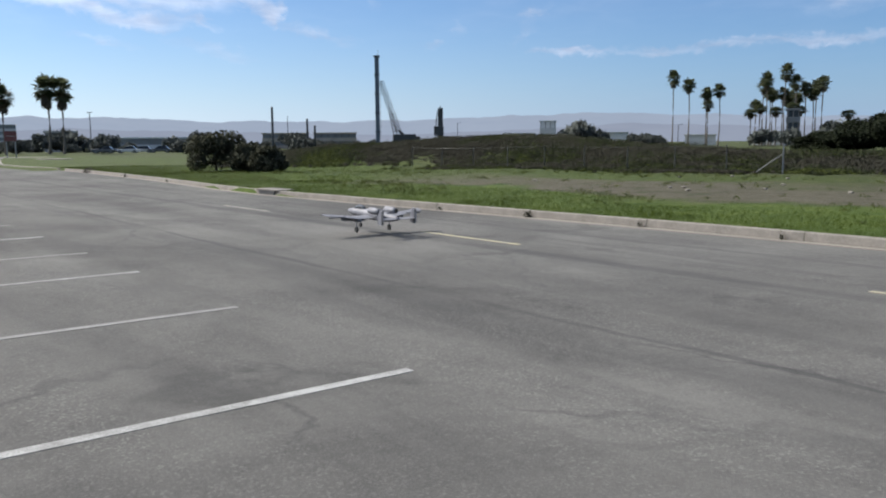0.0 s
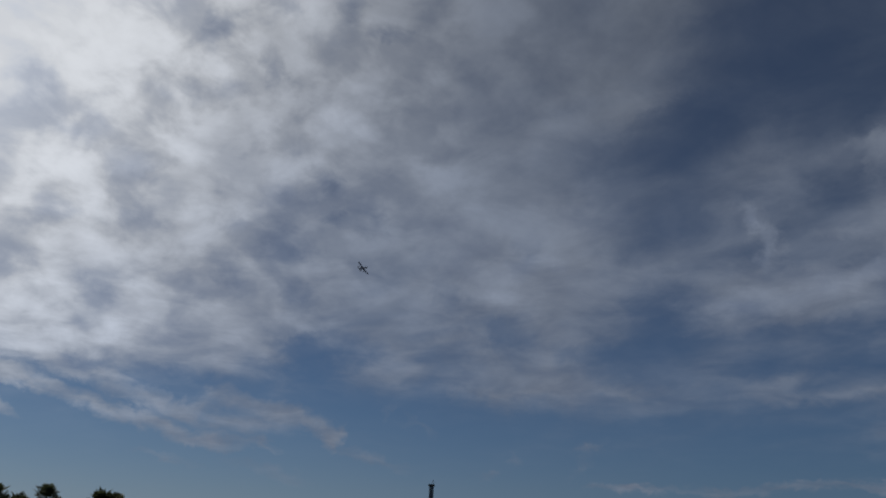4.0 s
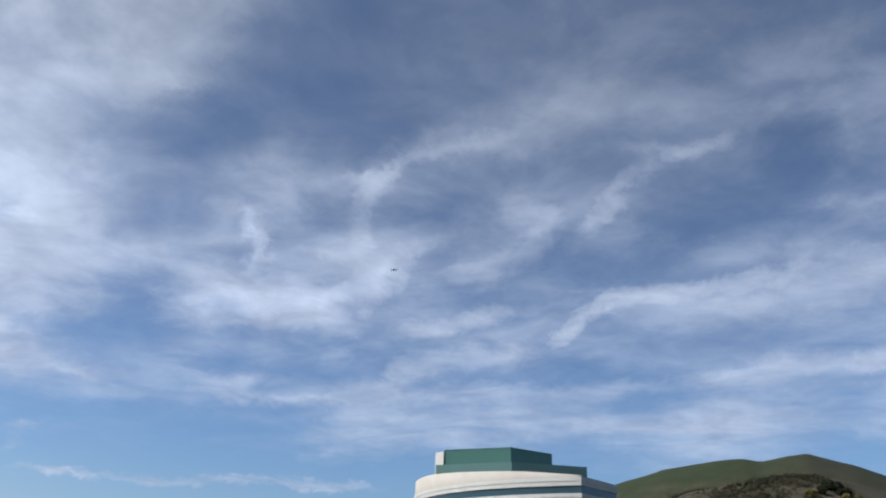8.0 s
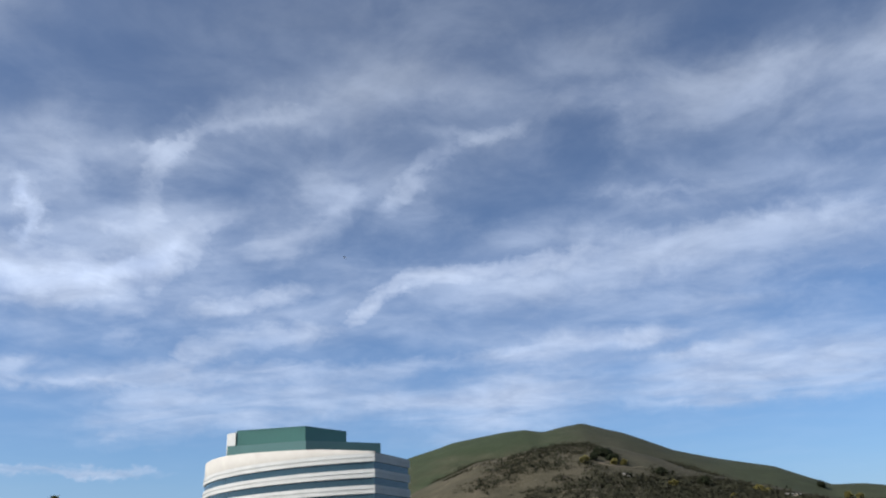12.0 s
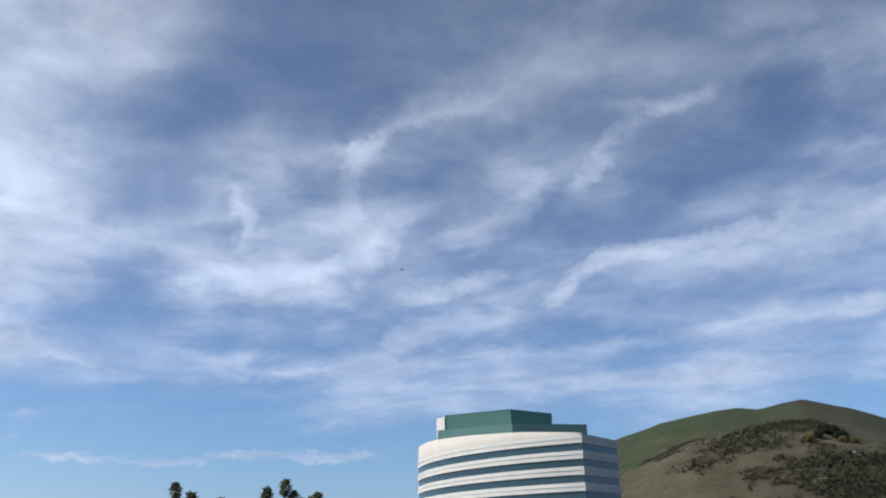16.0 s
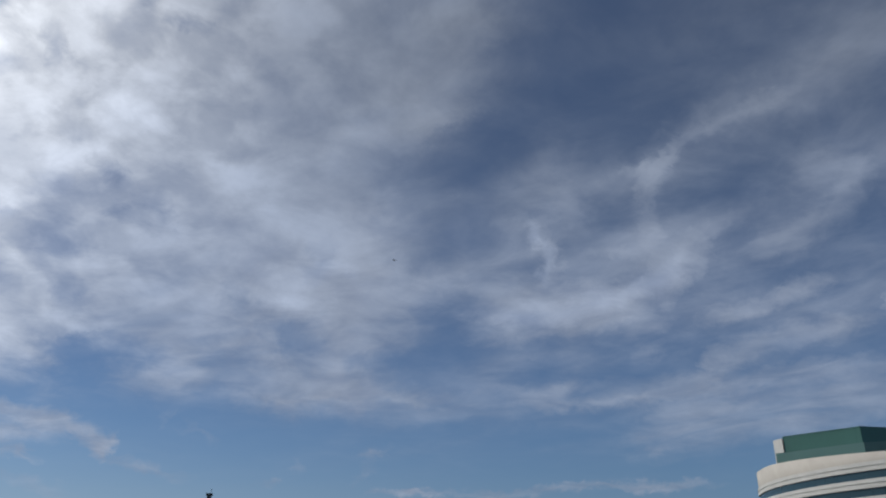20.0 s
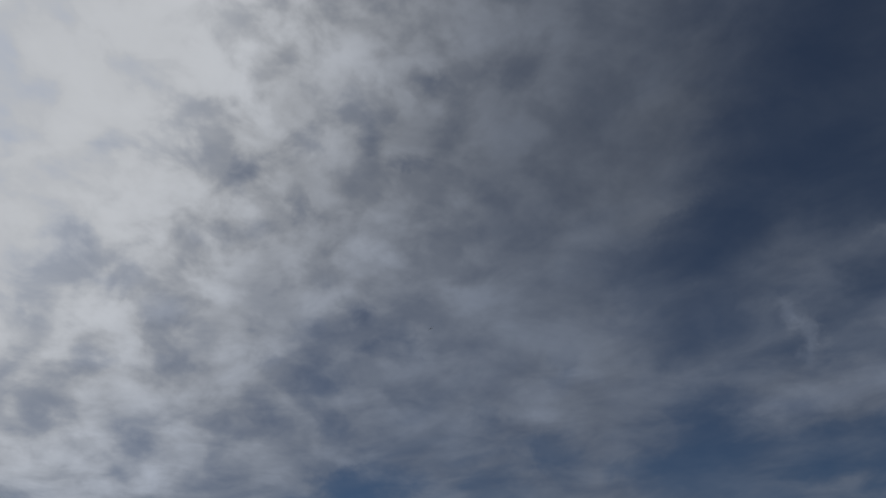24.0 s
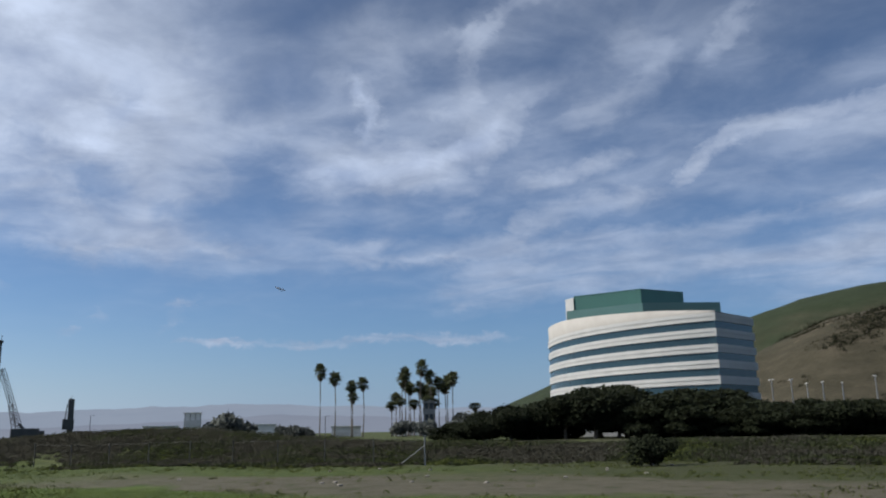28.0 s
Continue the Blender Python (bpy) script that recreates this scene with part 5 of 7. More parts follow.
def build_brush():
    """Overgrown bank: twiggy clumps of dry and green brush, and tall weeds with ragged tops."""
    rng = np.random.default_rng(21)
    kinds = (("bank_brush", "dry grey brown brush over a low bank", BRUSH), ("bank_scrub", "olive green scrub on a low bank", OLIVE), ("bank_weeds", "tall yellow green weeds on a low bank", WEED))
    found = [([], []) for _ in kinds]
    total = 0
    while total < 24000:
        az, d = rng.uniform(-78, 15), rng.uniform(34, 88)
        p = polar(az, d)
        q = LOT.inverted() @ p
        patch = noise.fractal((q.x * 0.10, q.y * 0.10, 2), 1.0, 2.0, 4)
        start = table(az, (-60, 37), (-25, 40), (-12, 46), (0, 52), (14, 58)) + 3.0 * noise.noise((az * 0.35, 5, 0))
        deep = d - start
        if deep < -7 or deep > 16 or q.x < RIGHT_KERB + 6:
            continue
        if patch < rng.uniform(-1.0, 0.05) - 0.9 * smooth(2, 7, deep):
            continue
        if deep < 1 and patch + 0.16 * deep < rng.uniform(-0.75, 0.2):
            continue
        tint = noise.fractal((q.x * 0.16, q.y * 0.16, 8), 1.0, 2.0, 3) + rng.normal(0, 0.16)
        kind = 0 if tint < -0.02 else 1 if tint < 0.34 else 2
        mound = max(0.0, noise.noise((q.x * 0.33, q.y * 0.33, 11)))
        h = (0.34 + 0.6 * max(0, patch) + 0.30 * rng.uniform() + 0.30 * mound * smooth(3, 8, deep)) * (0.22 + 0.78 * smooth(-5, 9, deep))
        found[kind][0].append((q.x, q.y, ground_height(q.x, q.y)))
        found[kind][1].append(h * (0.72 if kind == 2 else 0.85))
        total += 1
    ring = np.array([[math.cos(a), math.sin(a)] for a in np.linspace(0, 6.283, 7)[:-1]])
    domes = []
    for (r0, z0), (r1, z1) in (((1.0, -0.1), (0.8, 0.5)), ((0.8, 0.5), (0.12, 0.82))):
        for i in range(6):
            a, b = ring[i], ring[(i + 1) % 6]
            domes.append([(a[0] * r0, a[1] * r0, z0), (b[0] * r0, b[1] * r0, z0), (b[0] * r1, b[1] * r1, z1), (a[0] * r1, a[1] * r1, z1)])
    domes = np.array(domes)
    for (name, label, leaf), (pts, hs) in zip(kinds, found):
        pts, hs = np.array(pts), np.array(hs)
        m = 30
        off = rng.normal(size=(len(pts), m, 3)) * 0.40
        off[:, :, 2] = np.minimum(np.abs(rng.normal(size=(len(pts), m))) * 0.50, 0.85)
        off *= hs[:, None, None] * np.array([1.4, 1.4, 1.0])
        q = leaves(rng, (pts[:, None] + off).reshape(-1, 3), 0.058, 2.3)
        # the dense inside of each clump: a small rough dome
        wide = hs * rng.uniform(0.45, 0.8, len(hs))
        size = np.stack([wide, wide * rng.uniform(0.8, 1.2, len(hs)), hs * rng.uniform(0.25, 0.45, len(hs))], 1)
        inner = pts[:, None, None] + domes[None] * size[:, None, None]
        q = np.concatenate([q, inner.reshape(-1, 4, 3)])
        thing(name, label, "brush", LOT, kind="stuff", data=quads(name, q, leaf))


def build_bushes():
    # planting behind the kerb
    rng = np.random.default_rng(31)
    y = 13.5
    i = 0
    while y < 64:
        w = rng.uniform(3.2, 4.6)
        h = table(y, (13, 2.2), (20, 2.6), (30, 2.9), (50, 3.6), (64, 3.4)) * rng.uniform(0.92, 1.08)
        x = LEFT_KERB - (1.1 if y < 22 else 0.45) - w * 0.45 - rng.uniform(0, 0.5)
        broad_tree("hedge_shrub", "dense grey green evergreen shrub behind the kerb" if y < 32 else "dense dark evergreen shrub behind the kerb", "shrub", 100 + i, w, h, 0.25, SHRUB if y < 32 else HEDGE, 7000, 0.062 + 0.0012 * y, LOT @ pose(x, y, 0.3), "shrubs along the kerb")
        if i % 3 == 1:
            broad_tree("hedge_shrub", "tall dark shrub in the back row of the planting", "shrub", 140 + i, w * 1.1, h * 1.3, 0.3, HEDGE, 4600, 0.14, LOT @ pose(x - 3.0, y + 1.2, 0.3), "shrubs along the kerb")
        y += w * 0.80
        i += 1
    # bushes on the lawn
    for j, (az, d, w, h, leaf) in enumerate(((15.2, 50, 3.5, 2.5, BUSH), (12.9, 48.5, 2.6, 1.8, BUSH), (11.6, 46.5, 2.3, 1.55, BUSH))):
        broad_tree("lawn_bush", "rounded dark green bush standing on the lawn", "bush", 200 + j, w, h, 0.1, leaf, 5200, 0.11, pose(*polar(az, d, 0.05), 0, 0, 40 * j), "bushes on the lawn")
    broad_tree("bank_bush", "dark lone bush on the weedy ground", "bush", 210, 1.9, 1.35, 0.05, OAK, 4200, 0.075, pose(*polar(-37.2, 36, 0.1)))
    # single tree at the end of the lot
    broad_tree("corner_tree", "dark uneven tree on a bare trunk behind the kerb", "tree", 227, 6.0, 8.5, 1.9, HEDGE, 9000, 0.21, pose(*polar(36.95, 92, -0.2)))
    for j, (az, d, w, h) in enumerate(((41.0, 71, 5.2, 4.4), (40.2, 71, 4.6, 4.7), (39.55, 69, 3.4, 4.3), (42.0, 66, 5.0, 4.6), (43.3, 61, 6.2, 6.1), (45.2, 58, 5.4, 5.0), (39.35, 67, 3.0, 3.2), (40.0, 67, 3.2, 3.6))):
        broad_tree("hedge_shrub", "tall dark shrub at the end of the planting", "shrub", 230 + j, w * 1.05, h * 1.1, 0.05, HEDGE, 5000, 0.16, pose(*polar(az, d, 0.1), 0, 0, 60 * j), "shrubs along the kerb")


def build_far_trees():
    rng = np.random.default_rng(41)
    # row of dark trees before the office building
    def crest(az):
        return table(az, (-66, 2.1), (-52, 2.0), (-48, 1.9), (-44.6, 1.65), (-42.7, 1.8), (-42.0, 2.6), (-40.8, 2.95), (-39.0, 2.9), (-36.9, 2.75), (-35, 2.4), (-32, 2.2), (-28.2, 1.6), (-26.3, 1.2), (-24.3, 0.55), (-23, 0.3))

    open_kinds = [broad_tree("row_tree", "dark spreading evergreen tree with bare lower trunk, in a row", "tree", 300 + i, 8.0, 6.6, 2.0, OAK, 15000, 0.22, pose(*polar(-31.2 - 1.9 * i, 121, 0)), "dark trees before the office") for i in range(3)]
    full_kinds = [broad_tree("row_tree", "dark evergreen tree bushy down to the ground, in a row", "tree", 310 + i, 7.8, 6.6, 0.1, OAK, 15000, 0.23, pose(*polar(-27.0 - 1.6 * i, 122, 0)), "dark trees before the office") for i in range(3)]
    fresh = open_kinds + full_kinds
    n = 0
    for d, step, a0, a1 in ((118, 1.7, -26.4, -70), (128, 1.9, -25.0, -71)):
        az = a0
        while az > a1:
            kinds = open_kinds if -36.8 < az < -31.0 else full_kinds
            s = tall(crest(az), d) * rng.uniform(0.97, 1.10) / 6.6
            m = pose(*polar(az, d + rng.uniform(-3, 3), 0), 0, 0, rng.uniform(0, 360)) @ Matrix.Diagonal((max(1.1, 1.35 * s), max(1.1, 1.35 * s), s, 1))
            tree = kinds[n % 3]
            if tree in fresh:
                fresh.remove(tree)
                tree.matrix_basis = m
            else:
                copy_thing(tree, m)
            n += 1
            az -= step * rng.uniform(0.85, 1.15)
    # yellow flowering trees on the hill
    blossom = None
    for i, (az, el, s) in enumerate(HILL_TREES):
        p = on_hill(az, el)
        m = pose(p.x, p.y, p.z - 0.5, 0, 0, 50 * i) @ Matrix.Diagonal((s, s, s, 1))
        if blossom is None:
            blossom = broad_tree("hill_tree", "yellowish flowering tree on the dark hillside", "tree", 350, 7.0, 5.5, 0.5, YELLOW_LEAF, 1500, 0.45, m, "yellow trees on the hill")
        else:
            copy_thing(blossom, m)
    for i, (az, el, s) in enumerate(((-57.2, 6.45, 1.3), (-57.7, 6.3, 1.2), (-56.8, 6.2, 1.0), (-58.0, 6.0, 1.0), (-70.4, 3.6, 1.2), (-63.6, 4.2, 1.1), (-61.0, 5.0, 1.0))):
        p = on_hill(az, el)
        broad_tree("hill_oak", "large dark oak among the scrub on the hill", "tree", 360 + i, 8.0 * s, 6.0 * s, 0.4, OAK, 1800, 0.5, pose(p.x, p.y, p.z - 0.5), "oaks on the hill")
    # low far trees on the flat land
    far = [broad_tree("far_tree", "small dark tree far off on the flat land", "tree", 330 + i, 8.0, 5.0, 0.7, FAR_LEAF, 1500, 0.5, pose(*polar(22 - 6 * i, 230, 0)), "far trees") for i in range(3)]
    spots = [(rng.uniform(3, 37), rng.uniform(180, 400), rng.uniform(0.35, 0.75)) for _ in range(70)]
    spots += [(-9.3, 215, 1.35), (-8.6, 225, 1.05), (-10.1, 210, 1.1), (-9.8, 205, 1.2), (-13.6, 230, 0.8), (-14.5, 235, 0.7), (-13.0, 240, 0.75), (-25.8, 225, 1.35), (-24.6, 215, 0.9), (-22.5, 200, 0.8), (-21.0, 215, 0.9), (23.7, 205, 0.95), (24.4, 210, 1.05), (25.0, 205, 0.95), (22.1, 190, 0.6), (17.5, 175, 0.5), (16.9, 180, 0.55), (28.2, 188, 0.35), (27.2, 190, 0.4), (30.2, 190, 0.3), (36.0, 150, 0.5), (36.6, 165, 0.7), (35.6, 140, 0.3)]
    spots += [(26.0 + 0.62 * i + rng.uniform(-0.15, 0.15), rng.uniform(225, 260), rng.uniform(0.46, 0.64)) for i in range(16)]
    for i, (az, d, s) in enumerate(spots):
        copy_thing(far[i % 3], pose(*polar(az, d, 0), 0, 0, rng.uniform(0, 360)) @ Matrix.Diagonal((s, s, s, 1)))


def palm(seed, h, head, skirt, label, group):
    """A fan palm: slim trunk, a head of fan leaves, a skirt of dead ones below."""
    rng = np.random.default_rng(seed)
    ob = thing("fan_palm", label, "palm tree", None, group)
    bm = bmesh.new()
    bow = rng.uniform(-0.35, 0.35, 2)
    spine = [(bow[0] * math.sin(3.14 * t), bow[1] * math.sin(3.14 * t), h * 0.9 * t - 0.1 * (t == 0)) for t in np.linspace(0, 1, 8)]
    tube(bm, spine, [0.30, 0.19, 0.16, 0.15, 0.145, 0.14, 0.14, 0.14], 8)
    part("trunk", bm, PALM_BARK, ob)
    top = np.array([spine[-1][0], spine[-1][1], h * 0.9])

    def fans(n, lo, hi, low, reach, mat, name):
        out = []
        for _ in range(n):
            a, e = rng.uniform(0, 6.283), radians(rng.uniform(lo, hi))
            d = np.array([math.cos(a) * math.cos(e), math.sin(a) * math.cos(e), math.sin(e)])
            s = np.array([-math.sin(a), math.cos(a), 0])
            u = np.cross(s, d)
            stem = reach * rng.uniform(0.45, 0.65)
            root = top + np.array([0, 0, rng.uniform(low, 0.22) * reach])
            hub = root + d * stem
            out.append([root - s * 0.03, root + s * 0.03, hub + s * 0.03, hub - s * 0.03])
            fl = reach * rng.uniform(0.38, 0.5)
            for b in np.linspace(-1.9, 1.9, 11):
                w = (d * math.cos(b) + s * math.sin(b)) * fl * (1 - 0.18 * abs(b) / 1.9)
                t = hub + w - np.array([0, 0, 0.22 * fl * rng.uniform(0.4, 1.3)])
                p = np.cross(w, u)
                p = p / (np.linalg.norm(p) + 1e-6) * fl * 0.085
                mid = hub + w * 0.55
                out.append([hub, mid + p, t, mid - p])
        part(name, quads(name, np.array(out), mat), None, ob)

    fans(84, -50, 84, -0.32, head, FROND, "crown")
    fans(int(30 * skirt) + 4, -86, -66, -0.75 if skirt > 1 else -0.35, head * 0.9, DEAD_FROND, "skirt")
    return ob


def build_palms():
    short = [palm(400 + i, 12.0, 2.35, 1.5, "fan palm with full head and thick dead skirt", "palms beyond the lot") for i in range(3)]
    for i, (az, el, d) in enumerate(((30.95, 3.95, 170), (30.5, 3.35, 174), (29.72, 3.5, 170), (28.25, 3.64, 170), (27.55, 3.52, 172), (25.15, 4.0, 170), (24.3, 3.45, 170))):
        s = (tall(el, d)) / 12.0
        m = pose(*polar(az, d, 0), 0, (3 if i in (2, 6) else 0), 50 * i) @ Matrix.Diagonal((s, s, s, 1))
        if i < 3:
            short[i].matrix_basis = m
        else:
            copy_thing(short[i % 3], m)
    slim = [palm(420 + i, 20.0, 2.3, 0.35 + 0.3 * i, "tall slender fan palm with a small head, in a grove", "grove of tall palms") for i in range(4)]
    spots = ((-15.42, 4.56, 240), (-16.41, 4.06, 238), (-17.55, 3.42, 240), (-17.62, 2.65, 262), (-18.30, 3.5, 240), (-20.25, 3.0, 236), (-20.83, 2.85, 240), (-21.17, 4.55, 240), (-21.35, 3.15, 250), (-21.76, 3.15, 244),
             (-22.15, 4.15, 240), (-22.45, 2.9, 250), (-22.88, 3.8, 238), (-23.15, 3.2, 246), (-23.45, 4.52, 240), (-23.87, 3.45, 243), (-24.45, 3.68, 240), (-22.7, 3.5, 232), (-21.5, 4.0, 246), (-20.55, 2.75, 252), (-22.3, 4.5, 238), (-23.0, 4.35, 244), (-22.6, 3.9, 250), (-24.1, 4.0, 246), (-21.0, 3.6, 243), (-25.9, 2.75, 238))
    for i, (az, el, d) in enumerate(spots):
        s = tall(el, d) / 20.0 * (1.02 if az < -20 else 1.0)
        m = pose(*polar(az, d, 0), 0, 0, 77 * i) @ Matrix.Diagonal((1.0, 1.0, s, 1))
        if i < 4:
            slim[i].matrix_basis = m
        else:
            copy_thing(slim[(i * 7) % 4], m)


build_grass()
build_field_weeds()
build_brush()
build_bushes()
build_far_trees()
build_palms()


# ---- buildings ----
def office_building():
    """White office block with a curved front, ribbon windows and a green glass penthouse."""
    ob = thing("office_building", "white office building, curved front, ribbon windows, green glass penthouse", "building")
    left, corner, end = polar(-31.03, 255.8), polar(-42.1, 200), polar(-44.45, 217)
    mid = polar(-34.43, 218.2)
    # circle through the three points of the curved front
    ax, ay, bx, by, cx, cy = left.x, left.y, mid.x, mid.y, corner.x, corner.y
    dd = 2 * (ax * (by - cy) + bx * (cy - ay) + cx * (ay - by))
    ux = ((ax * ax + ay * ay) * (by - cy) + (bx * bx + by * by) * (cy - ay) + (cx * cx + cy * cy) * (ay - by)) / dd
    uy = ((ax * ax + ay * ay) * (cx - bx) + (bx * bx + by * by) * (ax - cx) + (cx * cx + cy * cy) * (bx - ax)) / dd
    c = Vector((ux, uy))
    r = math.hypot(ax - ux, ay - uy)
    a0, a1 = math.atan2(ay - uy, ax - ux), math.atan2(cy - uy, cx - ux)
    if a1 < a0:
        a1 += 2 * math.pi
    n = 36

    def front(off, m=n):
        return [(c.x + (r + off) * math.cos(a0 + (a1 - a0) * i / m), c.y + (r + off) * math.sin(a0 + (a1 - a0) * i / m)) for i in range(m + 1)]

    side = (Vector((end.x, end.y)) - Vector((corner.x, corner.y))).normalized()
    out = Vector((side.y, -side.x))
    back = [(end.x + 8, end.y + 52), (left.x + 14, left.y + 16)]

    def ring(off):
        arc = front(off)
        e = (end.x + out.x * off + side.x * off, end.y + out.y * off + side.y * off)
        k = (corner.x + out.x * off * 0.6 - side.x * off * 0.4, corner.y + out.y * off * 0.6 - side.y * off * 0.4)
        return arc[:-1] + [k, e] + back

    storey = 3.62
    ribbons = []
    for i in range(6):
        z = 25.25 - storey * i           # top of the ribbon of glass
        bm = bmesh.new()
        slab(bm, ring(-0.35), z - 1.75, z)
        ribbons.append(part("ribbon_window", bm, BAND_GLASS, ob))
        bm = bmesh.new()
        slab(bm, ring(0.0), z, z + 1.87)
        band = part("spandrel_band", bm, PRECAST, ob)
        bm = bmesh.new()
        slab(bm, ring(0.14), z + 1.02, z + 1.12)
        part("reveal_line", bm, PRECAST, band)
    bm = bmesh.new()
    slab(bm, ring(0.0), -0.2, 25.25 - storey * 5 - 1.75)
    part("base_wall", bm, PRECAST, ob)
    # mullions on the curved front
    for i in range(5):
        z = 25.25 - storey * i
        for p in front(-0.30, 24)[1:-1]:
            bm = bmesh.new()
            box(bm, p[0] - 0.015, p[0] + 0.015, p[1] - 0.015, p[1] + 0.015, z - 1.75, z)
            part("mullion", bm, BAND_GLASS, ribbons[i])
    # parapet wall, higher at the far end of the curve
    arc, inner = front(-0.25), front(-0.9)
    bm = bmesh.new()
    low = 27.05
    tops = [low + table(i / n, (0, 4.4), (0.3, 4.0), (0.55, 3.0), (0.8, 1.9), (1, 0.5)) for i in range(n + 1)]
    A = [bm.verts.new((*p, low)) for p in arc]
    B = [bm.verts.new((*p, t)) for p, t in zip(arc, tops)]
    C = [bm.verts.new((*p, t)) for p, t in zip(inner, tops)]
    D = [bm.verts.new((*p, low)) for p in inner]
    for i in range(n):
        for u, v in ((A, B), (B, C), (C, D)):
            bm.faces.new((u[i], u[i + 1], v[i + 1], v[i]))
    bm.faces.new((A[0], B[0], C[0], D[0]))
    bm.faces.new((A[n], D[n], C[n], B[n]))
    bmesh.ops.recalc_face_normals(bm, faces=bm.faces)
    part("parapet", bm, CREAM, ob, "tall cream parapet over the curve", flat=False)
    bm = bmesh.new()
    slab(bm, ring(-0.5), 27.1, 27.4)
    part("roof", bm, ROOF, ob)
    # penthouse
    d = 236.0
    p1, p2, p3 = polar(-32.95, 243.9), polar(-37.45, d), polar(-40.2, 246.7)
    top = tall(9.08, d)
    for name, pts, z0, z1, mat in (("penthouse", [p1, p2, p3, polar(-38.5, 270), polar(-34.0, 270)], 27.4, top, GREEN_GLASS),
                                   ("penthouse_lower_tier", [polar(-32.4, 237), polar(-37.5, 227), polar(-42.5, 234.5), polar(-42.5, 256), polar(-33.2, 264)], 27.4, 34.1, TEAL_GLASS),
                                   ("white_end", [polar(-32.35, 247), polar(-32.9, 243.6), polar(-33.4, 266), polar(-32.6, 266)], 27.4, top - 0.4, PRECAST)):
        bm = bmesh.new()
        o = [(p.x, p.y) for p in pts]
        slab(bm, o, z0, z1)
        bmesh.ops.recalc_face_normals(bm, faces=bm.faces)
        body = part(name, bm, mat, ob)
        if name == "penthouse":
            penthouse = body
    # glazing bars of the penthouse
    for a, b, m in ((p1, p2, 14), (p2, p3, 11)):
        for i in range(m + 1):
            p = a.lerp(b, i / m)
            q = Vector((p.x, p.y, 0)) * 0.9995
            bm = bmesh.new()
            box(bm, q.x - 0.012, q.x + 0.012, q.y - 0.012, q.y + 0.012, 27.4, top)
            part("glazing_bar", bm, GREEN_GLASS, penthouse)
        for f in (0.33, 0.66, 1.0):
            bm = bmesh.new()
            z = 27.4 + (top - 27.4) * f
            rod(bm, (a.x * 0.9992, a.y * 0.9992, z), (b.x * 0.9992, b.y * 0.9992, z), 0.05, n=4)
            part("glazing_rail", bm, GREEN_GLASS, penthouse)


def block(name, label, az0, az1, d, h, wall, floors=1, deep=18, glass=DARK_GLASS, roof=True, category="building", columns=0):
    """A long low building: walls, bands of windows or painted deck shade floor by floor, a roof."""
    ob = thing(name, label, category)
    a, b = polar(az0, d), polar(az1, d)
    mid = (a + b) / 2
    length = (b - a).length
    turn = math.degrees(math.atan2(b.y - a.y, b.x - a.x))
    ob.matrix_basis = pose(mid.x, mid.y, 0, 0, 0, turn)
    f = h / floors
    w = length / 2
    for i in range(floors):
        bm = bmesh.new()
        box(bm, -w, w, 0, deep, f * i - (0.2 if i == 0 else 0), f * i + f * 0.48)
        part("wall", bm, wall, ob)
        bm = bmesh.new()
        box(bm, -w + 0.2, w - 0.2, 0.35, deep - 0.3, f * i + f * 0.48, f * i + f)
        part("window_band", bm, glass, ob)
        for j in range(columns):
            x = -w + 0.4 + (2 * w - 0.8) * j / (columns - 1)
            bm = bmesh.new()
            box(bm, x - 0.14, x + 0.14, 0.34, 0.6, f * i + f * 0.48, f * i + f)
            part("column", bm, ROOF, ob)
    if roof:
        bm = bmesh.new()
        box(bm, -w - 0.2, w + 0.2, -0.2, deep + 0.2, h, h + 0.5, 0.05)
        part("roof", bm, wall, ob)
    return ob


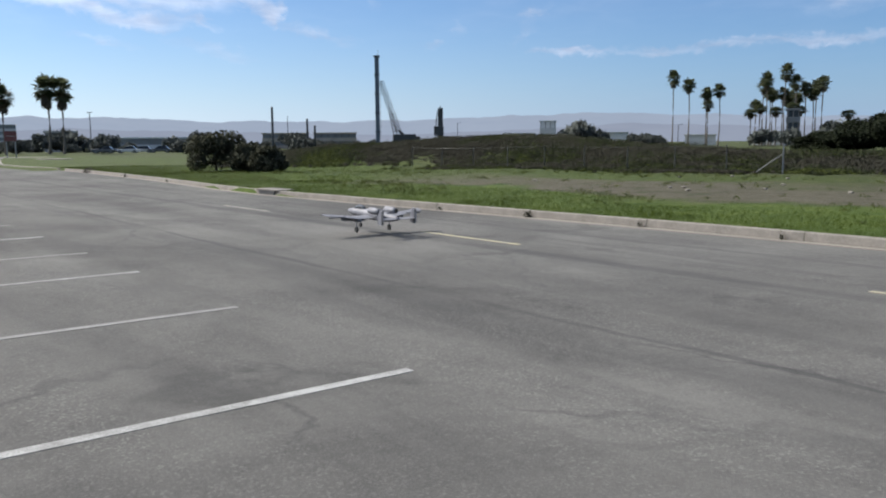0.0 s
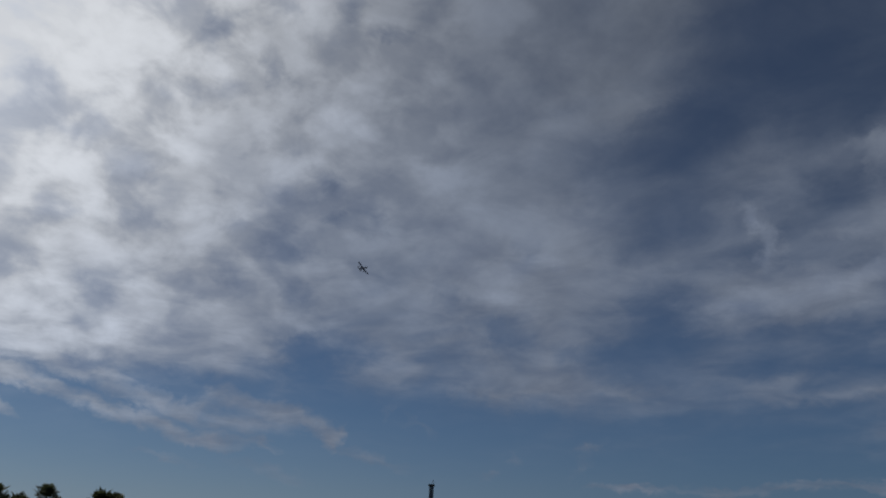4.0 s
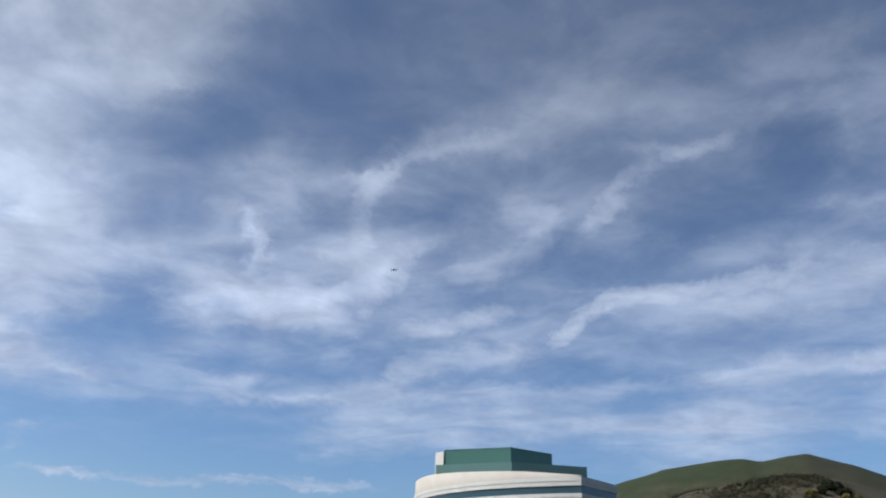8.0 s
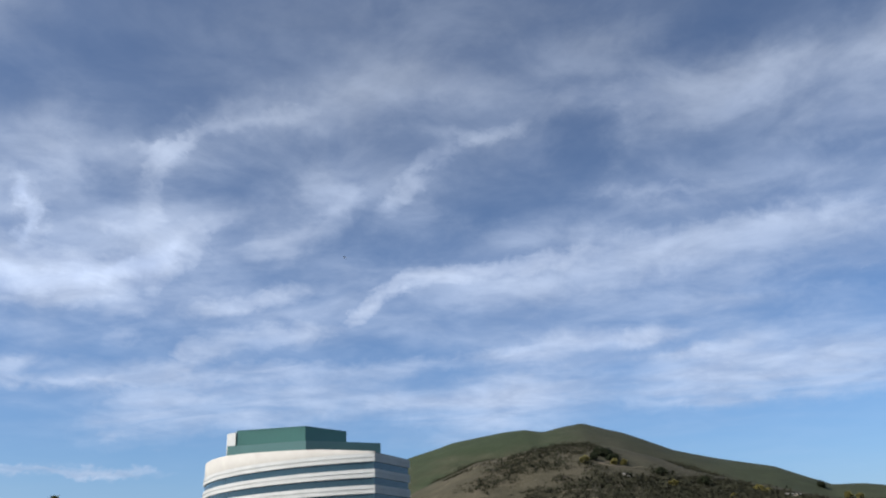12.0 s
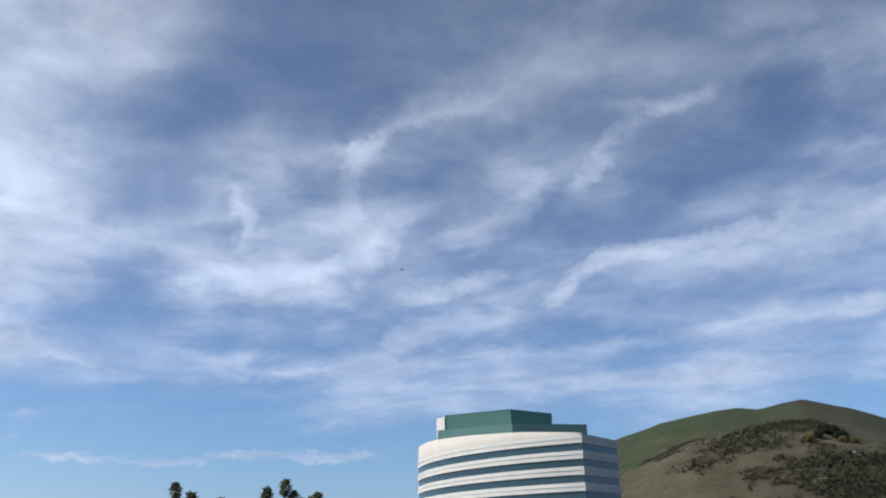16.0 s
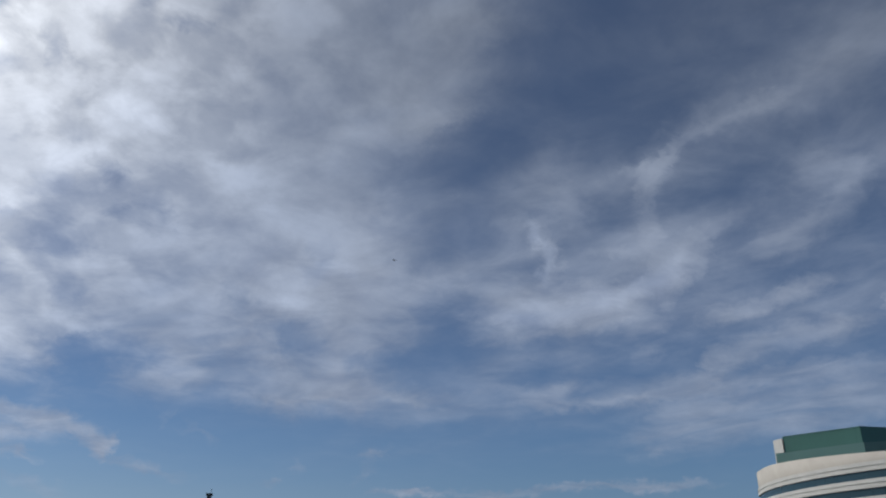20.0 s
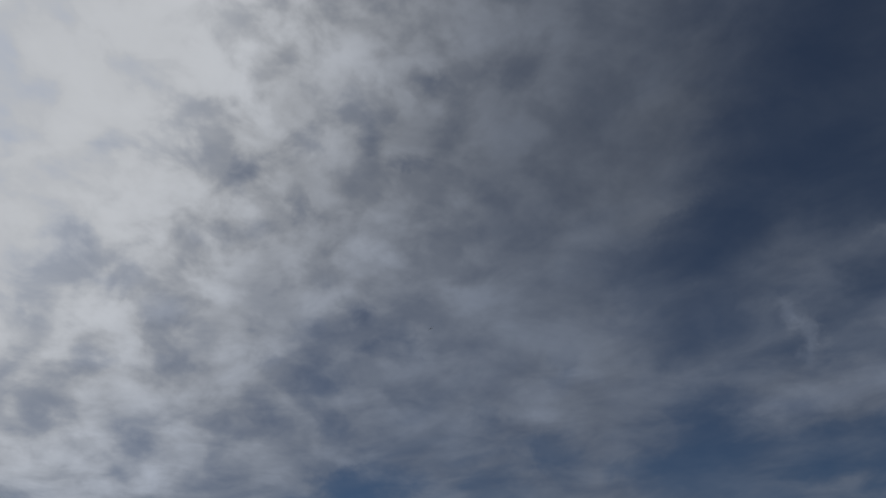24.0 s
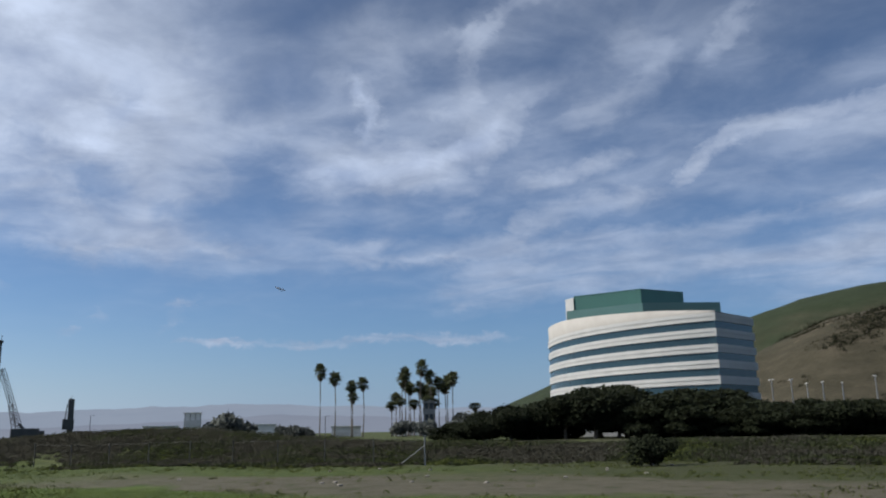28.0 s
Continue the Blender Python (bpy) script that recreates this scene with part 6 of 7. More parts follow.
def build_far_buildings():
    block("parking_garage", "long grey concrete parking garage with open decks", 35.6, 26.9, 480, 12.4, GARAGE, 4, 60, DECK, columns=20)
    block("office_block", "grey flat-roofed block behind the garage", 35.0, 33.0, 560, 17.6, GARAGE, 5, 36, DECK, columns=6)
    block("office_block", "grey flat-roofed block behind the garage", 31.0, 29.1, 560, 16.6, GARAGE, 5, 36, DECK, columns=6)
    block("low_office", "low tan office with ribbon windows", 12.1, 9.0, 300, 5.2, TAN_WALL, 2, 16, DECK, columns=7)
    block("low_office", "low tan office with ribbon windows", 8.7, 5.8, 300, 5.2, TAN_WALL, 2, 16, DECK, columns=7)
    block("warehouse", "pale flat warehouse on the far flat land", 21.5, 15.0, 300, 3.9, GARAGE, 1, 25, DECK)
    block("warehouse", "pale flat warehouse on the far flat land", 25.4, 23.5, 240, 5.2, WHITE_WALL, 1, 25, DECK)
    block("white_block", "small white block far off", -6.7, -7.8, 400, 11.3, WHITE_WALL, 2, 14, GARAGE, columns=4)
    block("white_shed", "long white shed behind the brush", -4.2, -6.4, 380, 5.4, WHITE_WALL, 1, 12, GARAGE)
    block("white_shed", "long white shed behind the brush", -11.0, -12.6, 380, 5.4, WHITE_WALL, 1, 12, GARAGE)
    block("white_shed", "low white shed among the palms", -16.2, -18.2, 300, 3.4, WHITE_WALL, 1, 10, GARAGE)
    block("white_shed", "low white shed among the palms", -20.4, -22.6, 290, 4.2, WHITE_WALL, 1, 10, GARAGE)
    block("dark_block", "dark upright service block among the palms", -22.35, -23.2, 228, 9.0, surface("dark_wall", (0.10, 0.11, 0.12), (0.16, 0.17, 0.18), 0.8, 0.4), 3, 6, columns=3)
    block("white_shed", "low white building behind the tree row", -31.4, -36.4, 146, 2.3, WHITE_WALL, 1, 10, GARAGE)
    # houses on the hill
    for i, (az, el) in enumerate(((-58.8, 5.0), (-68.5, 3.25), (-69.0, 3.2), (-65.4, 3.0))):
        ob = thing("hill_house", "small pale house among the trees on the hillside", "house", pose(*on_hill(az, el), 0, 0, az + 25 * (i % 3)) @ Matrix.Diagonal((0.6, 0.6, 0.5, 1)), "houses on the hill")
        bm = bmesh.new()
        box(bm, -3.5, 3.5, -2.8, 2.8, -3, 2.6)
        part("wall", bm, TAN_WALL, ob)
        bm = bmesh.new()
        v = [bm.verts.new(p) for p in ((-3.9, -3.2, 2.5), (3.9, -3.2, 2.5), (3.9, 3.2, 2.5), (-3.9, 3.2, 2.5), (-3.9, 0, 3.9), (3.9, 0, 3.9))]
        for f in ((0, 1, 5, 4), (2, 3, 4, 5), (0, 4, 3), (1, 2, 5), (3, 2, 1, 0)):
            bm.faces.new([v[j] for j in f])
        part("roof", bm, ROOF, ob)
        for x in (-2.0, 0, 2.0):
            bm = bmesh.new()
            box(bm, x - 0.5, x + 0.5, -2.86, -2.74, 0.6, 1.8)
            part("window", bm, DARK_GLASS, ob)


office_building()
build_far_buildings()


# ---- lamps, poles, cranes ----
def tall_lamp(h, label, at, heads=4, lean=0.0, pale=False):
    ob = thing("lamp_post", label, "street lamp", at @ pose(0, 0, 0, 0, lean, 0), "lamp posts")
    bm = bmesh.new()
    rod(bm, (0, 0, -0.1), (0, 0, 0.5), 0.28, 0.28, 12)
    part("footing", bm, CONCRETE, ob)
    bm = bmesh.new()
    rod(bm, (0, 0, 0.4), (0, 0, h), 0.13, 0.085, 10)
    part("pole", bm, STEEL if pale else DARK_STEEL, ob)
    for i in range(heads):
        a = 2 * math.pi * i / heads + 0.4
        d = Vector((math.cos(a), math.sin(a), 0))
        reach = 0.26 if heads > 2 else 0.55 if pale else 0.3 if heads > 1 else 1.0
        bm = bmesh.new()
        rod(bm, (0, 0, h - 0.1), d * reach + Vector((0, 0, h)), 0.04, 0.035, 6)
        arm = part("arm", bm, DARK_STEEL, ob)
        bm = bmesh.new()
        box(bm, -0.10, 0.30, -0.15, 0.15, -0.06, 0.12, 0.03, Matrix.Translation(d * reach + Vector((0, 0, h))) @ Matrix.Rotation(a, 4, "Z"))
        part("lamp_head", bm, WHITE_WALL if pale else STEEL, arm)
    return ob


def build_lamps():
    for az, el, d, heads, lean in ((42.2, 10.55, 55, 4, 0), (40.08, 6.25, 95, 4, 0), (33.4, 4.95, 112, 1, 1.0), (34.2, 3.52, 150, 1, 0), (22.73, 2.1, 215, 2, 0), (41.05, 3.0, 190, 1, 0), (10.4, 1.85, 260, 2, 0), (-1.1, 1.35, 330, 1, 0), (-15.8, 1.1, 250, 1, 0),
                                (-45.15, 2.75, 150, 2, 0), (-46.3, 2.72, 152, 2, 0), (-47.2, 2.45, 155, 2, 0), (-51.05, 2.75, 152, 2, 0), (-49.2, 2.4, 158, 2, 0), (-48.1, 2.5, 156, 2, 0)):
        tall_lamp(tall(el, d), "pale lamp post with two white heads" if az < -40 else "tall dark lamp post with a cluster of heads" if heads > 1 else "dark lamp post with a single arm", pose(*polar(az, d, 0), 0, 0, az - 23 if heads == 1 else az * 7), heads, lean, az < -40)
    for az, el, d in ((11.4, 2.43, 200), (9.1, 1.65, 210), (8.6, 1.2, 215)):
        ob = thing("utility_pole", "bare dark pole standing on the flat land", "pole", pose(*polar(az, d, 0)), "bare poles")
        bm = bmesh.new()
        high = tall(el, d)
        rod(bm, (0, 0, -0.2), (0, 0, high), 0.30, 0.26, 8)
        part("pole", bm, DARK_STEEL, ob)
        bm = bmesh.new()
        rod(bm, (0, 0, high), (0, 0, high + 0.25), 0.33, 0.2, 8)
        part("cap", bm, DARK_STEEL, ob)


def lattice(bm, a, b, wide, bays, r=0.09):
    a, b = Vector(a), Vector(b)
    q = (b - a).to_track_quat("Z", "Y").to_matrix()
    cs = [q @ Vector((sx * wide / 2, sy * wide / 2, 0)) for sx, sy in ((-1, -1), (1, -1), (1, 1), (-1, 1))]
    for c in cs:
        rod(bm, a + c, b + c, r, n=4)
    for i in range(bays):
        p, s = a.lerp(b, i / bays), a.lerp(b, (i + 1) / bays)
        for j in range(4):
            rod(bm, p + cs[j], s + cs[(j + 1) % 4], r * 0.6, n=4, caps=False)
    return bm


def build_cranes():
    d = 180.0
    top = tall(5.91, d)
    ob = thing("piling_rig", "tall grey blue piling mast with a lattice boom on a crawler", "crane", pose(*polar(4.34, d, 0), 0, 0, 4))
    bm = bmesh.new()
    box(bm, -0.46, 0.46, -0.46, 0.46, 0.5, top - 0.5, 0.08)
    mast = part("mast", bm, CRANE_BLUE, ob, "weathered grey blue mast")
    bm = bmesh.new()
    box(bm, -0.65, 0.65, -0.6, 0.6, top - 0.5, top - 0.1, 0.06)
    rod(bm, (0.2, 0, top - 0.2), (0.35, 0, top + 0.9), 0.05, n=5)
    part("mast_head", bm, DARK_STEEL, mast)
    for z in (4.0, 8.0, 12.0, 16.0):
        bm = bmesh.new()
        box(bm, -0.56, 0.56, -0.54, 0.54, z, z + 0.22)
        part("mast_collar", bm, DARK_STEEL, mast)
    foot = Vector((5.4, 3, 1.6))
    head = Vector((0.75, 0.2, tall(4.2, d)))
    bm = bmesh.new()
    lattice(bm, foot, head, 0.85, 18, 0.055)
    part("boom", bm, DARK_STEEL, ob, "open lattice boom")
    bm = bmesh.new()
    lattice(bm, foot + Vector((-1.2, 0, 0)), foot + Vector((-2.6, 0, 6.6)), 0.7, 6, 0.07)
    part("gantry", bm, DARK_STEEL, ob)
    bm = bmesh.new()
    rod(bm, head, foot + Vector((-2.6, 0, 6.6)), 0.05, n=4)
    part("pendant_line", bm, DARK_STEEL, ob)
    bm = bmesh.new()
    rod(bm, head, Vector((0.6, 0, 3.0)), 0.04, n=4)
    part("hoist_line", bm, DARK_STEEL, ob)
    bm = bmesh.new()
    box(bm, 3.2, 8.2, 1.2, 4.6, 1.3, 3.6, 0.15)
    part("house", bm, DARK_STEEL, ob)
    for y in (0.9, 4.0):
        bm = bmesh.new()
        box(bm, 2.8, 8.4, y, y + 0.9, 0, 1.2, 0.35)
        part("crawler_track", bm, DARK_STEEL, ob)
    # small drill rig
    d = 200.0
    ob = thing("drill_rig", "short dark drill rig with a stub mast", "drilling rig", pose(*polar(0.08, d, 0)))
    top = tall(2.38, d)
    bm = bmesh.new()
    box(bm, -0.55, 0.65, -0.5, 0.5, 1, top, 0.08)
    part("mast", bm, DARK_STEEL, ob)
    bm = bmesh.new()
    rod(bm, (-0.6, 0, top - 0.8), (0.1, 0, top + 0.5), 0.16, 0.1, 6)
    rod(bm, (-1.2, 0, 4), (-0.7, 0, top - 1.0), 0.14, 0.12, 6)
    part("brace", bm, DARK_STEEL, ob)
    bm = bmesh.new()
    box(bm, -1.5, 0.8, -0.8, 0.8, 3.4, 5.6, 0.1)
    part("drive_head", bm, DARK_STEEL, ob)
    bm = bmesh.new()
    box(bm, -3, 2.4, -1.4, 1.4, 0, 2.6, 0.2)
    part("carriage", bm, DARK_STEEL, ob)
    # excavator arm beyond the bank
    ob = thing("excavator", "dark excavator with its arm raised", "excavator", pose(*polar(2.55, 190, 0)))
    bm = bmesh.new()
    box(bm, 0.4, 3.6, -1.3, 1.3, 1.1, 3.2, 0.2)
    part("cab", bm, DARK_STEEL, ob)
    bm = bmesh.new()
    box(bm, 0.2, 4.2, -1.5, 1.5, 0, 1.0, 0.3)
    part("crawler_track", bm, DARK_STEEL, ob)
    bm = bmesh.new()
    rod(bm, (1.0, 0, 2.4), (-1.2, 0, 4.6), 0.35, 0.25, 6)
    part("boom", bm, DARK_STEEL, ob)
    bm = bmesh.new()
    rod(bm, (-1.2, 0, 4.6), (0.0, 0, 2.9), 0.22, 0.18, 6)
    part("stick", bm, DARK_STEEL, ob)


def build_small():
    # sign board
    ob = thing("road_sign", "dull red sign boards on two pale posts beside the lawn", "sign", pose(*polar(27.25, 118, 0), 0, 0, 27))
    for x in (-0.5, 0.5):
        bm = bmesh.new()
        rod(bm, (x, 0, -0.1), (x, 0, 3.5), 0.07, n=8)
        part("post", bm, STEEL, ob)
    for z0, z1, m in ((2.95, 3.55, RED), (2.30, 2.91, RED)):
        bm = bmesh.new()
        box(bm, -0.7, 0.7, -0.08, 0.08, z0, z1, 0.02)
        part("board", bm, m, ob)
    # pale paving in the lawn near the end of the lot
    for i, (az, d, w, l) in enumerate(((26.2, 128, 5.2, 7.0), (25.0, 108, 3.4, 5.0))):
        bm = bmesh.new()
        box(bm, -w / 2, w / 2, -l / 2, l / 2, -0.1, 0.16, 0.01)
        thing("pavement_slab", "pale concrete paving let into the lawn", "pavement", pose(*polar(az, d, 0), 0, 0, TURN), kind="structure", data=mesh_of("pavement_slab", bm, CONCRETE))
    # wire fence along the foot of the bank
    a, b = polar(-22.3, 39.5), polar(2.0, 53.0)
    fence = thing("wire_fence", "low dark wire fence with thin steel posts before the brush", "fence")
    count = 9
    post = bmesh.new()
    rod(post, (0, 0, -0.2), (0, 0, 1.25), 0.020, n=6)
    post = mesh_of("post", post, DARK_STEEL)
    for i in range(1, count + 1):
        p = a.lerp(b, i / count)
        q = LOT.inverted() @ p
        part("post", post, None, fence, at=pose(p.x, p.y, ground_height(q.x, q.y)))
    for h in (1.18,):
        bm = bmesh.new()
        for i in range(count):
            ends = [a.lerp(b, j / count) for j in (i, i + 1)]
            lots = [LOT.inverted() @ e for e in ends]
            rod(bm, *[(e.x, e.y, ground_height(q.x, q.y) + h) for e, q in zip(ends, lots)], 0.004, n=4)
        part("wire", bm, DARK_STEEL, fence)
    # fence end with its brace
    ob = thing("fence_end", "grey steel fence end post with a slanting brace", "fence", pose(*polar(-22.3, 39.5, 0.05), 0, 0, -22))
    bm = bmesh.new()
    rod(bm, (0, 0, -0.2), (0, 0, 1.42), 0.032, n=8)
    part("post", bm, STEEL, ob)
    bm = bmesh.new()
    rod(bm, (-0.04, 0, 0.95), (-1.25, 0, 0.05), 0.02, n=6)
    part("brace", bm, STEEL, ob)
    # weeds in the gutter joints
    rng = np.random.default_rng(61)
    for i, (x, y, s) in enumerate(((0.07, 12.9, 0.6), (0.06, 10.0, 0.4), (0.1, 52.5, 1.6), (0.06, 7.2, 0.4), (0.06, 15.8, 0.35), (0.06, 36.2, 0.5), (0.06, 44.0, 0.7))):
        pts = rng.normal(0, 1, (60, 3)) * np.array([0.07, 0.07, 0.09]) * s + np.array([0, 0, 0.10 * s])
        ob = thing("gutter_weed", "tuft of dark weed growing in the gutter joint", "weed", LOT @ pose(right_kerb(y) - x, y, 0.0), "gutter weeds", "stuff", data=quads("gutter_weed", leaves(rng, pts, 0.045 * s, 2.5), BRUSH))
    # bits of pale litter on the dirt
    for i in range(16):
        az, d = rng.uniform(-40, -4), rng.uniform(24, 37)
        p = polar(az, d)
        q = LOT.inverted() @ p
        bm = bmesh.new()
        bmesh.ops.create_icosphere(bm, subdivisions=1, radius=0.07)
        for v in bm.verts:
            v.co = Vector((v.co.x * rng.uniform(0.8, 1.8), v.co.y * rng.uniform(0.8, 1.6), v.co.z * 0.55))
        ob = thing("stone", "pale broken stone lying on the dirt", "stone", pose(p.x, p.y, ground_height(q.x, q.y) + 0.02, 0, 0, rng.uniform(0, 360)), "stones on the dirt", data=mesh_of("stone", bm, CONCRETE))


def build_car(label, at, tone, lit=False, group=""):
    ob = thing("car", label, "car", at, group)
    body = surface("car_paint", tuple(c * 0.85 for c in tone), tone, 0.25, 1.0, 4, 0.0)
    bm = bmesh.new()
    box(bm, -0.9, 0.9, -2.3, 2.3, 0.28, 0.85, 0.12)
    part("body", bm, body, ob)
    bm = bmesh.new()
    v = [bm.verts.new(p) for p in ((-0.82, -1.7, 0.84), (0.82, -1.7, 0.84), (0.82, 1.0, 0.84), (-0.82, 1.0, 0.84), (-0.64, -1.1, 1.42), (0.64, -1.1, 1.42), (0.64, 0.25, 1.42), (-0.64, 0.25, 1.42))]
    for f in ((0, 1, 5, 4), (1, 2, 6, 5), (2, 3, 7, 6), (3, 0, 4, 7)):
        bm.faces.new([v[i] for i in f])
    bm.faces.new((v[3], v[2], v[1], v[0]))
    part("windows", bm, DARK_GLASS, ob)
    bm = bmesh.new()
    box(bm, -0.65, 0.65, -1.12, 0.27, 1.40, 1.47, 0.03)
    part("roof", bm, body, ob)
    glow = glow_material("headlight_glow", (1.0, 0.97, 0.9), 1.6) if lit else STEEL
    for x in (-0.66, 0.66):
        bm = bmesh.new()
        box(bm, x - 0.15, x + 0.15, 2.26, 2.36, 0.60, 0.74, 0.03)
        part("headlight", bm, glow, ob, "lit headlight" if lit else "")
        for y in (-1.4, 1.4):
            bm = bmesh.new()
            rod(bm, (x * 1.25 - 0.1, y, 0.33), (x * 1.25 + 0.1, y, 0.33), 0.33, n=16)
            wheel = part("wheel", bm, DARK_STEEL, ob)
            bm = bmesh.new()
            rod(bm, (x * 1.25 - 0.105, y, 0.33), (x * 1.25 + 0.105, y, 0.33), 0.2, n=12)
            part("rim", bm, STEEL, wheel)
    bm = bmesh.new()
    box(bm, -0.45, 0.45, 2.28, 2.33, 0.42, 0.56, 0.01)
    part("grille", bm, DARK_STEEL, ob)


build_lamps()
build_cranes()
build_small()
build_car("white saloon car facing the lot with its headlights on", pose(*polar(31.3, 124, 0.0), 0, 0, 31.3 + 180), (0.74, 0.74, 0.74), True)
for paint, name, spots in (((0.72, 0.72, 0.72), "white car parked beyond the lawn", ((20.6, 181), (19.7, 183), (14.9, 180))), ((0.10, 0.105, 0.115), "dark grey car parked beyond the lawn", ((18.6, 182), (22.0, 180)))):
    for az, d in spots:
        build_car(name, pose(*polar(az, d, 0.12), 0, 0, az + 78), paint, False, "cars parked beyond the lawn")


# ---- the model jet ----
def wing_shape(bm, root, tip, root_chord, tip_chord, thick, lean=0.0):
    """Half a wing between two places: a lens-shaped section that tapers."""
    root, tip = Vector(root), Vector(tip)
    sec = [(0.5, 0.0), (0.32, 0.55), (0.0, 0.62), (-0.5, 0.06), (-0.5, -0.06), (0.0, -0.38), (0.32, -0.4)]
    up = Vector((0, 0, 1)) if abs((tip - root).normalized().z) < 0.7 else Vector((1, 0, 0))
    rows = []
    for p, ch in ((root, root_chord), (tip, tip_chord)):
        rows.append([bm.verts.new(p + Vector((0, y * ch, 0)) + up * (z * thick * ch)) for y, z in sec])
    for i in range(len(sec)):
        j = (i + 1) % len(sec)
        bm.faces.new((rows[0][i], rows[0][j], rows[1][j], rows[1][i]))
    bm.faces.new(rows[0])
    bm.faces.new(rows[1][::-1])
    bmesh.ops.recalc_face_normals(bm, faces=bm.faces)
    return bm


def build_plane():
    grey = surface("light_grey_foam_paint", (0.115, 0.118, 0.135), (0.205, 0.207, 0.23), 0.6, 6.0, 5, 0.03)
    dark = surface("dark_grey_foam_paint", (0.05, 0.053, 0.06), (0.085, 0.088, 0.096), 0.6, 6.0, 5, 0.03)
    rubber = surface("tyre_rubber", (0.02, 0.02, 0.02), (0.035, 0.035, 0.035), 0.8, 20, 5, 0.1)
    canopy = glass_material("canopy_plastic", (0.03, 0.035, 0.04), 0.06)
    ob = thing("model_jet", "light grey twin-engined model jet, twin fins, wheels down, in flight", "model aeroplane")

    def half(name, root, tip, rc, tc, thick, mat, label="", parent=ob):
        bm = bmesh.new()
        wing_shape(bm, root, tip, rc, tc, thick)
        return part(name, bm, mat, parent, label)

    bm = bmesh.new()
    tube(bm, [(0, 0.94, 0.0), (0, 0.88, 0.0), (0, 0.75, 0.005), (0, 0.50, 0.012), (0, 0.15, 0.012), (0, -0.25, 0.015), (0, -0.55, 0.03), (0, -0.72, 0.045), (0, -0.80, 0.05)],
         [0.012, 0.042, 0.066, 0.083, 0.088, 0.082, 0.062, 0.040, 0.018], 16)
    part("fuselage", bm, grey, ob, flat=False)
    bm = bmesh.new()
    tube(bm, [(0, 0.70, 0.055), (0, 0.63, 0.085), (0, 0.53, 0.108), (0, 0.41, 0.102), (0, 0.28, 0.075)], [0.012, (0.04, 0.03), (0.05, 0.042), (0.045, 0.034), 0.014], 12)
    part("canopy", bm, canopy, ob, "dark clear canopy", flat=False)
    bm = bmesh.new()
    rod(bm, (0.015, 0.92, -0.02), (0.015, 1.0, -0.02), 0.012, n=8)
    part("nose_barrel", bm, dark, ob)
    for s in (-1, 1):
        w = half("inner_wing", (0.06 * s, 0.08, -0.02), (0.34 * s, 0.08, -0.02), 0.32, 0.31, 0.13, grey)
        w = half("outer_wing", (0.34 * s, 0.08, -0.02), (1.00 * s, 0.06, 0.065), 0.31, 0.20, 0.12, grey)
        bm = bmesh.new()
        box(bm, 0.64 if s > 0 else -0.94, 0.94 if s > 0 else -0.64, -0.085, -0.035, 0.022, 0.038)
        part("aileron", bm, dark, w)
        bm = bmesh.new()
        tube(bm, [(0.34 * s, 0.30, -0.055), (0.34 * s, 0.25, -0.06), (0.34 * s, 0.10, -0.06), (0.34 * s, -0.05, -0.055), (0.34 * s, -0.12, -0.045)], [0.012, 0.032, 0.038, 0.030, 0.012], 10)
        part("wheel_pod", bm, grey, ob, flat=False)
        # engine
        bm = bmesh.new()
        tube(bm, [(0.165 * s, -0.10, 0.125), (0.165 * s, -0.12, 0.125), (0.165 * s, -0.22, 0.128), (0.165 * s, -0.36, 0.132), (0.165 * s, -0.44, 0.136)], [0.050, 0.059, 0.063, 0.055, 0.045], 16)
        eng = part("engine_nacelle", bm, grey, ob, flat=False)
        bm = bmesh.new()
        rod(bm, (0.165 * s, -0.092, 0.125), (0.165 * s, -0.10, 0.125), 0.046, n=16)
        part("fan_intake", bm, rubber, eng)
        bm = bmesh.new()
        rod(bm, (0.165 * s, -0.438, 0.136), (0.165 * s, -0.452, 0.136), 0.038, n=16)
        part("exhaust", bm, rubber, eng)
        bm = bmesh.new()
        box(bm, min(0.03 * s, 0.12 * s), max(0.03 * s, 0.12 * s), -0.34, -0.18, 0.07, 0.095, 0.005)
        part("engine_pylon", bm, grey, eng)
        # tail
        half("tailplane", (0.0, -0.72, 0.045), (0.33 * s, -0.73, 0.045), 0.17, 0.15, 0.10, grey)
        bm = bmesh.new()
        v = [(0, -0.645, -0.045), (0, -0.80, -0.045), (0, -0.82, 0.06), (0, -0.80, 0.215), (0, -0.71, 0.215), (0, -0.645, 0.07)]
        a = [bm.verts.new((0.33 * s + 0.010, y, z)) for _, y, z in v]
        b = [bm.verts.new((0.33 * s - 0.010, y, z)) for _, y, z in v]
        bm.faces.new(a), bm.faces.new(b[::-1])
        for i in range(6):
            j = (i + 1) % 6
            bm.faces.new((a[i], b[i], b[j], a[j]))
        bmesh.ops.recalc_face_normals(bm, faces=bm.faces)
        fin = part("fin", bm, grey, ob)
        bm = bmesh.new()
        box(bm, 0.33 * s - 0.0125, 0.33 * s + 0.0125, -0.808, -0.765, -0.03, 0.19)
        part("rudder", bm, dark, fin)
        for x in (0.20, 0.27, 0.44, 0.52, 0.60):
            bm = bmesh.new()
            box(bm, x * s - 0.006, x * s + 0.006, 0.0, 0.14, -0.075 + 0.08 * max(0, x - 0.34), -0.03 + 0.13 * max(0, x - 0.34))
            part("pylon", bm, dark, ob)
